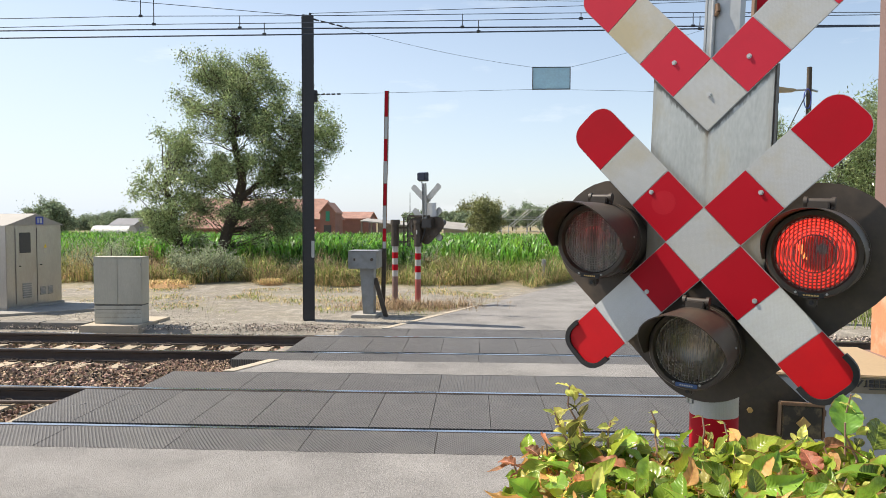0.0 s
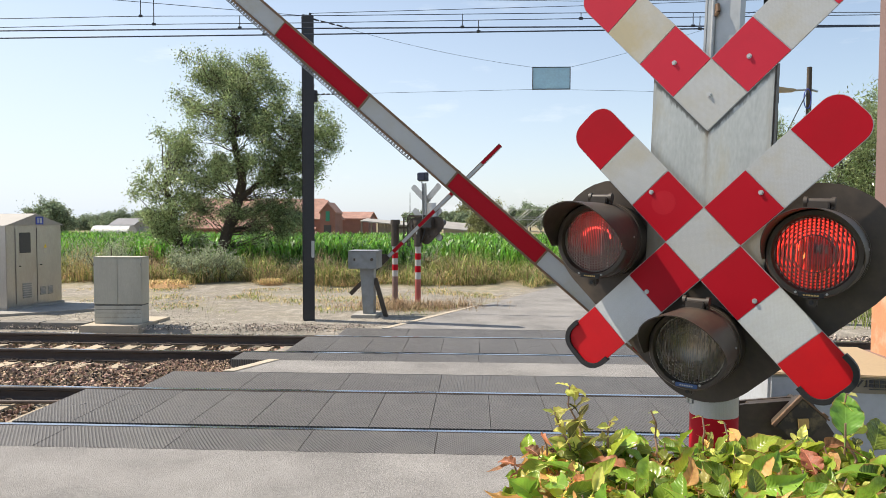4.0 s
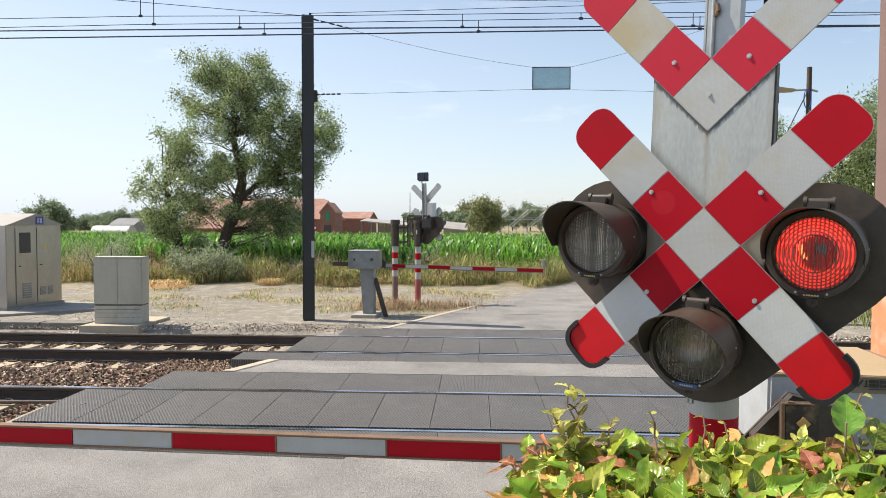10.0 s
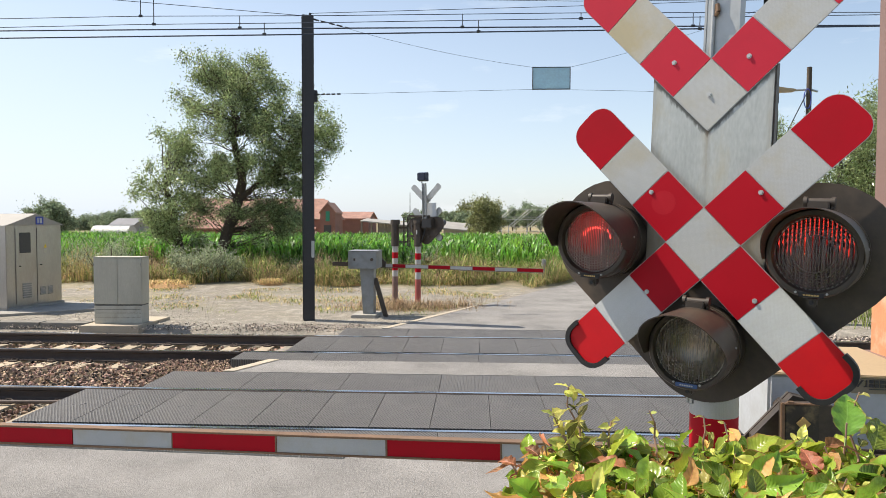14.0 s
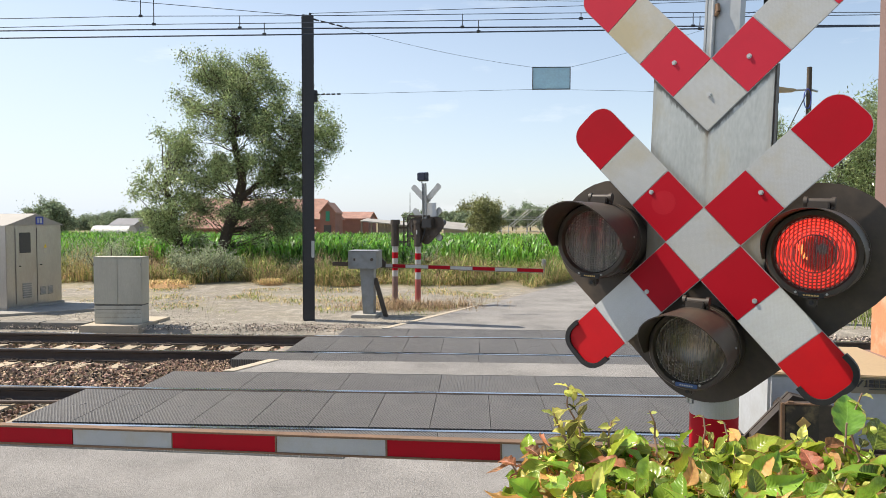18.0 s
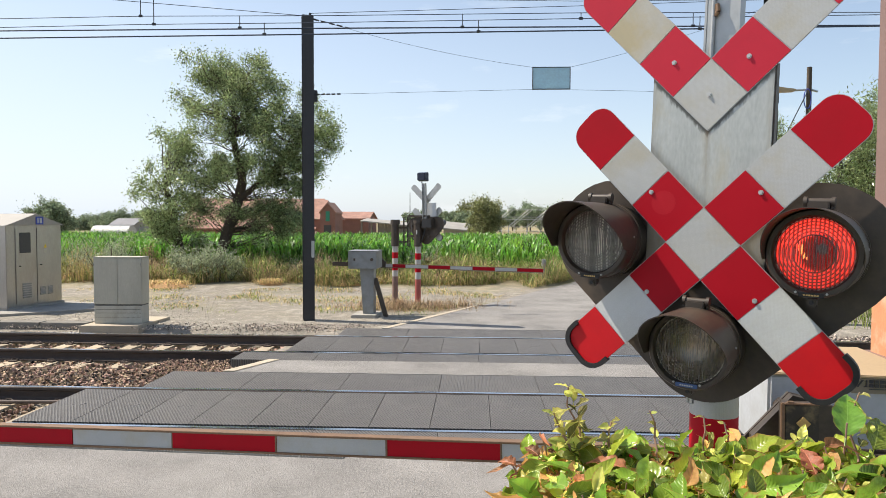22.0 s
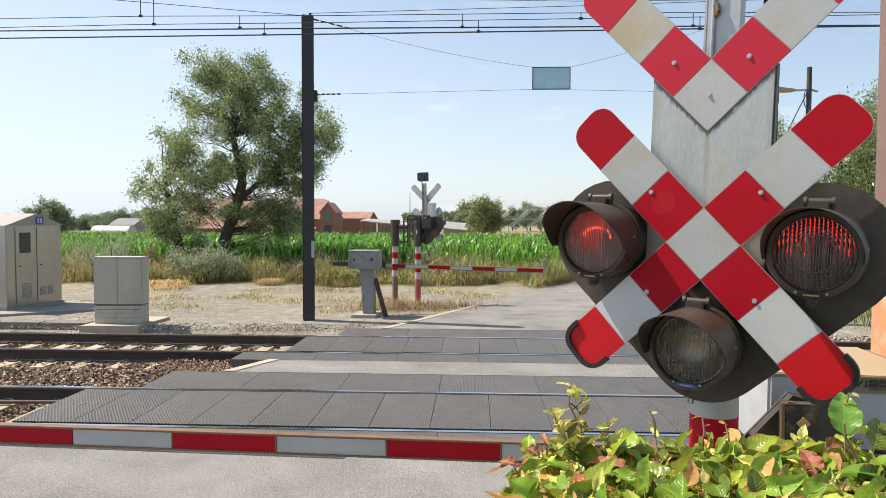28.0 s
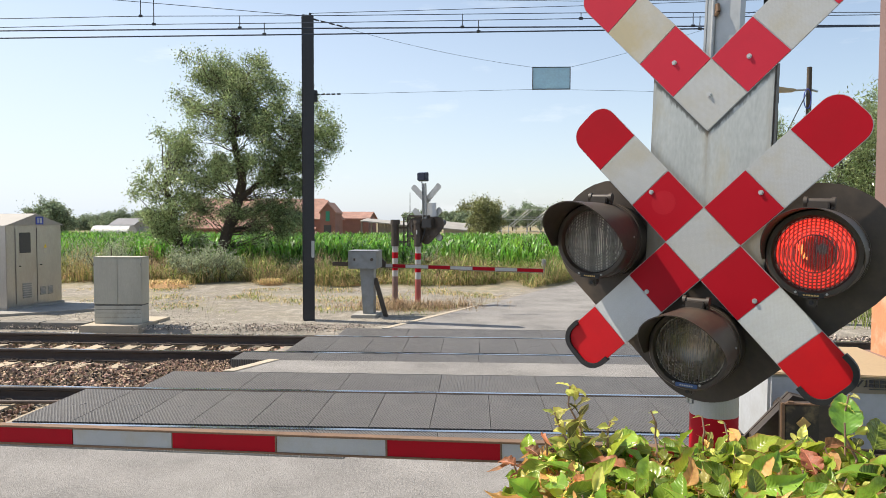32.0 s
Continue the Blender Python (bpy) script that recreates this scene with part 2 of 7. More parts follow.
BROWN = mat("dark_brown_paint", (0.046, 0.034, 0.024), 0.5, vary=0.3, scale=6, grain=60, stain=(0.11, 0.08, 0.052), stain_amount=0.5, stain_scale=7)
BLACK = mat("black_rubber", (0.012, 0.012, 0.013), 0.6, vary=0.2)
RED = mat("red_reflective_sheet", (0.4, 0.004, 0.014), 0.5, spec=0.15, vary=0.07, scale=7, grain=500, stain=(0.3, 0.006, 0.012), stain_amount=0.4, stain_scale=5)
RED_DISC = mat("slightly_paler_red_sheet", (0.43, 0.008, 0.018), 0.5, spec=0.2, vary=0.1, scale=12, grain=500)
# upper board: the pale glare of the sky is put into its red
RED_GLARE = mat("glare_paled_red_sheet", (0.5, 0.018, 0.04), 0.5, spec=0.25, vary=0.07, scale=7, grain=500, stain=(0.42, 0.02, 0.04), stain_amount=0.4, stain_scale=5)
WHITE = honeycomb(mat("white_reflective_sheet", (0.455, 0.465, 0.455), 0.4, vary=0.1, scale=5, grain=420, bump=0.03, stain=(0.42, 0.38, 0.28), stain_amount=0.7, stain_scale=6), 300, 0.24)
WHITE_CLEAN = honeycomb(mat("clean_white_reflective_sheet", (0.6, 0.62, 0.62), 0.35, vary=0.08, scale=5, grain=420, bump=0.03, stain=(0.5, 0.5, 0.47), stain_amount=0.5, stain_scale=7), 300, 0.2)
WHITE_STAINED = honeycomb(mat("yellowed_white_reflective_sheet", (0.47, 0.455, 0.4), 0.4, vary=0.12, scale=5, grain=420, bump=0.03, stain=(0.44, 0.37, 0.22), stain_amount=0.9, stain_scale=4.5, stain_from=0.42), 300, 0.24)
# lower end blocks: their sunlit brightness is put into the red
RED_SUNLIT = mat("sunlit_red_reflective_sheet", (0.56, 0.006, 0.012), 0.42, spec=0.3, vary=0.08, scale=9, grain=500, stain=(0.42, 0.006, 0.012), stain_amount=0.4, stain_scale=6)
EDGE = mat("weathered_bronze_edging", (0.2, 0.12, 0.07), 0.6, 0.2, vary=0.25, scale=9, grain=80)
GREY_DULL = mat("dull_grey_galvanised_casing", (0.25, 0.26, 0.26), 0.5, 0.3, vary=0.2, scale=4, grain=40, stain=(0.15, 0.14, 0.12), stain_amount=0.5, stain_scale=5)
STALK = mat("brown_dead_stalks", (0.38, 0.27, 0.16), 0.85, vary=0.3, scale=0.5, grain=4, islands=0.6, translucent=0.15, hues=0.02)
PEBBLE = mat("grey_gravel_pebble", (0.42, 0.385, 0.33), 0.9, vary=0.2, scale=2, grain=40, islands=0.4)
PEBBLE_BROWN = mat("grey_brown_broken_stone", (0.33, 0.275, 0.23), 0.9, vary=0.25, scale=2, grain=40, islands=0.9, hues=0.02)
DUCT = mat("old_dark_concrete", (0.2, 0.185, 0.16), 0.9, vary=0.25, scale=3, grain=60, bump=0.4, stain=(0.1, 0.095, 0.08), stain_amount=0.6, stain_scale=3)
HEAP = mat("dry_cuttings", (0.5, 0.3, 0.15), 0.95, vary=0.3, scale=6, grain=40, bump=0.8, stain=(0.34, 0.24, 0.12), stain_amount=0.8, stain_scale=9)
BOX_GREY = mat("grey_enamel", (0.43, 0.45, 0.47), 0.4, vary=0.12, scale=3, grain=50, stain=(0.2, 0.18, 0.15), stain_amount=0.4, stain_scale=3)
BEIGE = mat("beige_enamel", (0.42, 0.30, 0.17), 0.5, vary=0.12, scale=3, grain=60, stain=(0.3, 0.2, 0.12), stain_amount=0.3, stain_scale=4)
DULL_BEIGE = mat("dull_beige_plate", (0.23, 0.19, 0.13), 0.5, vary=0.12, scale=9, grain=60)
CABINET = mat("pale_grey_polyester", (0.44, 0.425, 0.345), 0.6, stretch=(1, 1, 0.3), vary=0.14, scale=3, grain=60, stain=(0.33, 0.31, 0.25), stain_amount=0.5, stain_scale=2)
CABINET_BASE = mat("dirty_pale_polyester", (0.46, 0.44, 0.37), 0.7, stretch=(1, 1, 0.5), vary=0.18, scale=4, grain=60, stain=(0.3, 0.27, 0.21), stain_amount=0.6, stain_scale=4)
ALU = mat("brushed_aluminium", (0.4, 0.385, 0.37), 0.3, 0.85, vary=0.12, scale=3, grain=30, stain=(0.33, 0.29, 0.25), stain_amount=0.4, stain_scale=2.0, stretch=(1, 1, 0.4))
ROOF_METAL = mat("dusty_beige_roof_sheet", (0.3, 0.28, 0.25), 0.5, 0.2, vary=0.15, scale=1.5, grain=30)
SLATE = mat("grey_slate", (0.2, 0.2, 0.21), 0.7, vary=0.2, scale=1, grain=8)
DARK_FILL = mat("dark_mesh_and_gap", (0.04, 0.04, 0.04), 0.4, vary=0.2)
BLUE = mat("blue_plate", (0.03, 0.06, 0.35), 0.4, vary=0.05)
LABEL_BLUE = mat("dull_blue_label", (0.03, 0.075, 0.2), 0.5, vary=0.15)
SIGN_BACK = mat("pale_blue_sign_back", (0.5, 0.72, 0.8), 0.35, vary=0.15, scale=5, grain=30, translucent=0.3)
POST_RED = mat("faded_red_paint", (0.38, 0.09, 0.075), 0.6, vary=0.2, scale=4, grain=40)
YELLOW = mat("warning_yellow", (0.7, 0.5, 0.03), 0.5, vary=0.05)
BRASS = mat("worn_brass", (0.5, 0.33, 0.12), 0.45, 0.3, vary=0.3, scale=30, grain=90)
CAMO = mat("chipped_dark_paint", (0.03, 0.024, 0.018), 0.5, vary=0.2, scale=20, stain=(0.2, 0.15, 0.08), stain_amount=0.9, stain_scale=14)
ORANGE = mat("sunlit_orange_paint", (0.6, 0.26, 0.13), 0.5, vary=0.15, scale=8, grain=60, stain=(0.75, 0.5, 0.36), stain_amount=0.6, stain_scale=6)
POST_BROWN = mat("red_brown_paint", (0.2, 0.125, 0.105), 0.55, vary=0.15, scale=3, grain=60)
WOOD = mat("grey_weathered_wood", (0.2, 0.18, 0.16), 0.85, vary=0.3, scale=4, grain=40, bump=0.3)
WIRE = mat("wire", (0.03, 0.04, 0.06), 0.5, 0.3, vary=0.1)
BRICK = mat("red_brick", (0.23, 0.11, 0.085), 0.85, vary=0.3, scale=1.2, grain=14, bump=0.2)
TILES = mat("clay_roof_tiles", (0.34, 0.185, 0.14), 0.85, vary=0.5, scale=0.8, grain=7, stain=(0.2, 0.13, 0.1), stain_amount=0.7, stain_scale=0.9, bump=0.5)
SHEET = mat("pale_fibre_cement", (0.3, 0.285, 0.26), 0.8, vary=0.2, scale=1, grain=10)
DOOR_GREEN = mat("green_paint", (0.02, 0.2, 0.12), 0.5, vary=0.2)
CORN = mat("corn_leaf", (0.14, 0.31, 0.04), 0.35, vary=0.3, scale=0.5, grain=3, islands=0.7, translucent=0.42, hues=0.020)
DRY = mat("dry_grass", (0.6, 0.455, 0.21), 0.8, vary=0.3, scale=0.5, grain=4, islands=0.6, translucent=0.3, hues=0.030)
GRASS = mat("green_grass", (0.23, 0.28, 0.075), 0.7, vary=0.3, scale=0.6, grain=4, islands=0.6, translucent=0.3, hues=0.030)
WILLOW = mat("willow_leaf", (0.265, 0.33, 0.15), 0.22, vary=0.35, scale=0.6, grain=5, islands=0.7, translucent=0.45, hues=0.025)
SAGE = mat("grey_green_leaf", (0.35, 0.395, 0.255), 0.7, vary=0.25, scale=2, grain=8, islands=0.5, translucent=0.25, hues=0.020)
# paled grey-green: the haze of distance is put into the leaf colour
FAR_LEAF = mat("far_tree_leaf", (0.25, 0.31, 0.19), 0.7, vary=0.35, scale=0.15, grain=2, islands=0.6, translucent=0.25, hues=0.030)
OLIVE_LEAF = mat("olive_tree_leaf", (0.215, 0.23, 0.095), 0.65, vary=0.35, scale=0.6, grain=3, islands=0.6, translucent=0.25, hues=0.030)
BARK = mat("bark", (0.075, 0.056, 0.04), 0.9, vary=0.35, scale=5, grain=30, bump=0.6)
BEECH = mat("beech_leaf", (0.28, 0.385, 0.05), 0.27, vary=0.35, scale=10, grain=60, objects=0.5, islands=0.6, translucent=0.4, hues=0.035, veins=True)
BEECH_SINGLE = mat("veined_beech_leaf", (0.3, 0.41, 0.06), 0.27, vary=0.4, scale=40, grain=200, objects=0.9, translucent=0.36, hues=0.026, veins=True, stain=(0.33, 0.15, 0.05), stain_amount=0.9, stain_scale=38, stain_from=0.6)
BEECH_YOUNG = mat("young_beech_leaf", (0.66, 0.65, 0.17), 0.35, vary=0.25, scale=12, grain=60, objects=0.6, islands=0.5, translucent=0.55, hues=0.030, veins=True)
BEECH_DRY = mat("withered_beech_leaf", (0.6, 0.27, 0.12), 0.5, vary=0.3, scale=30, grain=120, objects=0.7, islands=0.6, translucent=0.5, hues=0.025, veins=True)
BEECH_BIG = mat("large_beech_leaf", (0.17, 0.345, 0.055), 0.26, vary=0.3, scale=30, grain=150, translucent=0.38, veins=True, pleat=0.12)
TWIG = mat("beech_twig", (0.3, 0.18, 0.13), 0.7, vary=0.3, scale=20, grain=90)
CLIP = mat("rail_clip_steel", (0.07, 0.05, 0.04), 0.7, 0.1, vary=0.3)


# ---- mesh helpers ----
def thing(name, m, label="", category="", group="", kind=""):
    ob = new(name)
    ob.empty_display_size = 0.2
    ob.matrix_basis = m
    return tagged(ob, label, category, group, kind)


def part(name, bm, material, parent=None, label="", at=None, smooth=False):
    """Links a bmesh as one mesh object, under a thing or a part."""
    me = bpy.data.meshes.new(name)
    bmesh.ops.recalc_face_normals(bm, faces=bm.faces)
    bm.to_mesh(me)
    bm.free()
    me.materials.append(material)
    if smooth:
        me.shade_smooth()
        me.set_sharp_from_angle(angle=radians(40))
    ob = new(name, me)
    ob.parent = parent
    if at is not None:
        ob.matrix_basis = at
    return tagged(ob, label)


def put(name, ob, parent=None, at=None, label=""):
    """Another object on the mesh of ob."""
    o = new(name, ob.data)
    o.parent = parent
    if at is not None:
        o.matrix_basis = at
    return tagged(o, label)


def raw(name, verts, faces, material, parent=None, label="", smooth=False):
    me = bpy.data.meshes.new(name)
    me.from_pydata(verts, [], faces)
    me.materials.append(material)
    if smooth:
        me.shade_smooth()
    ob = new(name, me)
    ob.parent = parent
    return tagged(ob, label)


def box(bm, lo, hi, bevel=0.0, m=None):
    r = bmesh.ops.create_cube(bm, size=1)
    vs = r["verts"]
    c = (Vector(lo) + Vector(hi)) / 2
    s = Vector(hi) - Vector(lo)
    bmesh.ops.transform(bm, matrix=Matrix.Translation(c) @ Matrix.Diagonal((*s, 1)), verts=vs)
    if bevel:
        es = {e for v in vs for e in v.link_edges}
        vs = list({v for f in bmesh.ops.bevel(bm, geom=list(es), offset=bevel, segments=2, affect="EDGES")["faces"] for v in f.verts} | {v for v in vs if v.is_valid})
    if m is not None:
        bmesh.ops.transform(bm, matrix=m, verts=vs)
    return bm


def rod(bm, a, b, r0, r1=None, seg=10):
    """A tapered round bar from a to b."""
    a, b = Vector(a), Vector(b)
    r = bmesh.ops.create_cone(bm, cap_ends=True, segments=seg, radius1=r0, radius2=r0 if r1 is None else r1, depth=(b - a).length)
    q = (b - a).to_track_quat("Z", "Y").to_matrix().to_4x4()
    bmesh.ops.transform(bm, matrix=Matrix.Translation((a + b) / 2) @ q, verts=r["verts"])
    return bm


def bars(name, rods, material, parent=None, seg=6, label=""):
    """Many tapered round bars in one mesh: rows of (start, end, radius at start, radius at end)."""
    a = np.array([r[0] for r in rods], float)
    b = np.array([r[1] for r in rods], float)
    r0 = np.array([r[2] for r in rods])[:, None, None]
    r1 = np.array([r[3] for r in rods])[:, None, None]
    d = b - a
    d /= np.maximum(np.linalg.norm(d, axis=1), 1e-6)[:, None]
    ref = np.where(np.abs(d[:, 2:3]) > 0.9, np.array([[1.0, 0, 0]]), np.array([[0, 0, 1.0]]))
    u = np.cross(d, ref)
    u /= np.linalg.norm(u, axis=1)[:, None]
    w = np.cross(d, u)
    t = np.linspace(0, 2 * np.pi, seg, endpoint=False)
    ring = u[:, None, :] * np.cos(t)[None, :, None] + w[:, None, :] * np.sin(t)[None, :, None]
    V = np.concatenate([a[:, None, :] + ring * r0, b[:, None, :] + ring * r1], 1).reshape(-1, 3)
    F = []
    for k in range(len(rods)):
        o = k * 2 * seg
        F += [(o + j, o + (j + 1) % seg, o + seg + (j + 1) % seg, o + seg + j) for j in range(seg)]
    return raw(name, V.tolist(), F, material, parent, label, smooth=True)


def prism(bm, pts, y0, y1, bevel=0.0):
    """An outline in x and z, made solid from y0 to y1."""
    f = bm.faces.new([bm.verts.new((x, y0, z)) for x, z in pts])
    g = bmesh.ops.extrude_face_region(bm, geom=[f])
    bmesh.ops.translate(bm, vec=(0, y1 - y0, 0), verts=[v for v in g["geom"] if isinstance(v, bmesh.types.BMVert)])
    return bm


def slab(bm, pts, z0, z1):
    """An outline in x and y, made solid from z0 to z1."""
    f = bm.faces.new([bm.verts.new((x, y, z0)) for x, y in pts])
    g = bmesh.ops.extrude_face_region(bm, geom=[f])
    bmesh.ops.translate(bm, vec=(0, 0, z1 - z0), verts=[v for v in g["geom"] if isinstance(v, bmesh.types.BMVert)])
    return bm


def shell(bm, r_in, r_out, y0, y1, a0=0.0, a1=360.0, seg=32):
    """A tube, or part of one, round the y axis; angles from +x towards +z."""
    full = a1 - a0 >= 360
    k = seg if full else seg + 1
    rings = []
    for i in range(k):
        a = radians(a0 + (a1 - a0) * i / seg)
        rings.append([bm.verts.new((r * math.cos(a), y, r * math.sin(a))) for r, y in ((r_in, y0), (r_out, y0), (r_out, y1), (r_in, y1))])
    for i in range(seg):
        a, b = rings[i], rings[(i + 1) % k]
        for j in range(4):
            bm.faces.new((a[j], b[j], b[(j + 1) % 4], a[(j + 1) % 4]))
    if not full:
        bm.faces.new(rings[0])
        bm.faces.new(rings[-1])
    return bm


def tube(bm, pts, r, seg=6):
    for a, b in zip(pts, pts[1:]):
        rod(bm, a, b, r, seg=seg)
    return bm


def nb():
    return bmesh.new()


def sheet_xy(name, pts, z0, z1, material, label, category, kind="structure"):
    ob = part(name, slab(nb(), pts, z0, z1), material)
    return tagged(ob, label, category, kind=kind)


def blades(count, place, height, width, lean, seed, bend=0.5, per=1, turn=None, swell=0.0):
    """Narrow two-piece blades of grass or leaf: place(rng, n) gives the roots as rows of x, y, z."""
    rng = np.random.default_rng(seed)
    root = place(rng, count)
    n = len(root)
    h = rng.uniform(*height, n)
    if swell:
        h *= np.array([max(0.25, 1 + swell * 1.6 * noise.noise(Vector((p[0] * 0.9, p[1] * 0.9, seed * 0.1)))) for p in root])
    wd = rng.uniform(*width, n)
    az = rng.uniform(0, 2 * np.pi, n)
    ln = rng.uniform(*lean, n)
    d = np.stack([np.cos(az), np.sin(az), np.zeros(n)], 1)
    s = np.stack([-np.sin(az), np.cos(az), np.zeros(n)], 1)
    up = np.array([0, 0, 1.0])
    mid = root + up * (h * 0.6)[:, None] + d * (h * ln * 0.35)[:, None]
    tip = root + up * (h * (1 - bend * ln))[:, None] + d * (h * ln)[:, None]
    w = (s * wd[:, None]) / 2
    V = np.stack([root - w * 0.6, root + w * 0.6, mid - w, mid + w, tip], 1).reshape(-1, 3)
    i = np.arange(n)[:, None] * 5
    quads = (i + np.array([0, 1, 3, 2])).tolist()
    tris = (i + np.array([2, 3, 4])).tolist()
    return V.tolist(), quads + tris


def leaf_cloud(centres, spread, count, size, seed, droop=0.3, thin=0.4):
    """Loose leaves scattered round centre points: one rhombus each."""
    rng = np.random.default_rng(seed)
    c = np.asarray(centres)
    k = rng.integers(0, len(c), count)
    p = c[k][:, :3] + rng.normal(0, 1, (count, 3)) * (c[k][:, 3:4] if c.shape[1] > 3 else spread)
    a = rng.normal(0, 1, (count, 3))
    a[:, 2] -= droop
    a /= np.linalg.norm(a, axis=1)[:, None]
    b = np.cross(a, rng.normal(0, 1, (count, 3)))
    b /= np.linalg.norm(b, axis=1)[:, None]
    s = rng.uniform(size[0], size[1], count)[:, None]
    V = np.stack([p, p + a * s * 0.5 + b * s * thin * 0.5, p + a * s, p + a * s * 0.5 - b * s * thin * 0.5], 1).reshape(-1, 3)
    F = (np.arange(count)[:, None] * 4 + np.arange(4)).tolist()
    return V.tolist(), F

# ---- ground ----
RAILS_NEAR, RAILS_FAR = (6.625, 8.132), (10.52, 12.027)


def ramp01(v, a, b):
    return min(1.0, max(0.0, (v - a) / (b - a)))


def road_left(y):
    """The left edge of the road beyond the tracks."""
    return -1.66 + (y - 12.93) * 0.471


def ground_z(x, y):
    """Level with the road at the crossing, hollowed out to the track bed beside it, slightly uneven beyond."""
    bed = ramp01(y, 5.3, 5.9) * (1 - ramp01(y, 12.6, 13.15))
    side = max(1 - ramp01(x, -4.9 + (y - 6) * 0.33 - 0.6, -4.9 + (y - 6) * 0.33 + 0.1), ramp01(x, 5.2, 5.8))
    z = -0.035 - 0.24 * bed * max(side, 0.55)
    if y > 13:
        z += 0.03 * noise.noise(Vector((x * 0.35, y * 0.35, 0))) * ramp01(y, 13, 16)
        if y > 19.5:
            z += 0.13 * ramp01(y, 20.2, 23) * max(0.0, 0.5 + noise.noise(Vector((x * 0.3, y * 0.2, 4)))) * (1 - ramp01(x, road_left(y) - 1.5, road_left(y) - 0.4))
    return z


def graded(stops):
    out = []
    for a, b, step in stops:
        k = max(1, round((b - a) / step))
        out += [a + (b - a) * i / k for i in range(k)]
    return out + [stops[-1][1]]


gx = graded([(-1500, -100, 200), (-100, -30, 10), (-30, -14, 1.0), (-14, 10, 0.25), (10, 30, 1.0), (30, 100, 10), (100, 1500, 200)])
gy = graded([(-60, -4, 8), (-4, 4, 1), (4, 16, 0.2), (16, 26, 0.4), (26, 80, 4), (80, 2000, 160)])
gv = [(x, y, ground_z(x, y)) for y in gy for x in gx]
W = len(gx)
gf = [(j * W + i, j * W + i + 1, (j + 1) * W + i + 1, (j + 1) * W + i) for j in range(len(gy) - 1) for i in range(W - 1)]


def ground_material():
    """Pale gravel and dust by the crossing, dry turf in patches, brown field soil further out."""
    m = bpy.data.materials.new("gravel_and_turf")
    m.use_nodes = True
    n, l = m.node_tree.nodes, m.node_tree.links
    b = n["Principled BSDF"]
    b.inputs["Roughness"].default_value = 0.95
    tc = n.new("ShaderNodeTexCoord")

    def nz(scale, detail=5):
        t = n.new("ShaderNodeTexNoise")
        t.inputs["Scale"].default_value, t.inputs["Detail"].default_value = scale, detail
        l.new(tc.outputs["Object"], t.inputs["Vector"])
        return t.outputs["Fac"]

    def rng(src, a, b_, c=0.0, d=1.0):
        r = n.new("ShaderNodeMapRange")
        for k, v in zip(("From Min", "From Max", "To Min", "To Max"), (a, b_, c, d)):
            r.inputs[k].default_value = v
        l.new(src, r.inputs["Value"])
        return r.outputs[0]

    def blend(fac, a, b_):
        x = n.new("ShaderNodeMix")
        x.data_type = "RGBA"
        l.new(fac, x.inputs["Factor"])
        for k, v in (("A", a), ("B", b_)):
            if isinstance(v, tuple):
                x.inputs[k].default_value = (*v, 1)
            else:
                l.new(v, x.inputs[k])
        return x.outputs["Result"]
    vor = n.new("ShaderNodeTexVoronoi")
    vor.inputs["Scale"].default_value = 34
    l.new(tc.outputs["Object"], vor.inputs["Vector"])
    stones = blend(rng(vor.outputs["Distance"], 0.0, 0.6), (0.39, 0.355, 0.305), (0.2, 0.178, 0.148))
    tone = n.new("ShaderNodeSeparateColor")
    l.new(vor.outputs["Color"], tone.inputs[0])
    stones = blend(rng(tone.outputs[0], 0.25, 1.0), stones, (0.46, 0.42, 0.36))
    stones = blend(rng(tone.outputs[1], 0.72, 0.95), stones, (0.12, 0.105, 0.085))
    dust = blend(rng(nz(1.1), 0.42, 0.68), stones, (0.35, 0.31, 0.25))
    dust = blend(rng(nz(9, 8), 0.36, 0.62), (0.17, 0.15, 0.12), dust)
    dust = blend(rng(nz(3.2, 8), 0.52, 0.64), dust, (0.46, 0.415, 0.345))
    dust = blend(rng(nz(60, 2), 0.3, 0.7), dust, (0.25, 0.225, 0.185))
    sep = n.new("ShaderNodeSeparateXYZ")
    l.new(tc.outputs["Object"], sep.inputs[0])
    turf = blend(rng(nz(1.4, 8), 0.4, 0.6), (0.36, 0.29, 0.16), (0.16, 0.16, 0.065))
    far = n.new("ShaderNodeMath")
    far.operation = "MULTIPLY"
    l.new(rng(sep.outputs["Y"], 20.8, 23.0), far.inputs[0])
    l.new(rng(nz(0.7), 0.25, 0.5), far.inputs[1])
    patch = n.new("ShaderNodeMath")
    patch.operation = "MULTIPLY"
    l.new(rng(nz(0.45), 0.5, 0.66, 0, 0.55), patch.inputs[0])
    l.new(rng(sep.outputs["Y"], 14.0, 17.0), patch.inputs[1])
    col = blend(patch.outputs[0], dust, turf)
    col = blend(far.outputs[0], col, turf)
    col = blend(rng(sep.outputs["Y"], 23.5, 25.5), col, (0.27, 0.225, 0.12))
    l.new(col, b.inputs["Base Color"])
    bp = n.new("ShaderNodeBump")
    bp.inputs["Strength"].default_value, bp.inputs["Distance"].default_value = 0.8, 0.02
    l.new(vor.outputs["Distance"], bp.inputs["Height"])
    l.new(bp.outputs[0], b.inputs["Normal"])
    return m


ground = raw("ground", gv, gf, ground_material(), smooth=True)
tagged(ground, "flat dusty gravel ground with dry turf beside the railway", "ground", kind="structure")

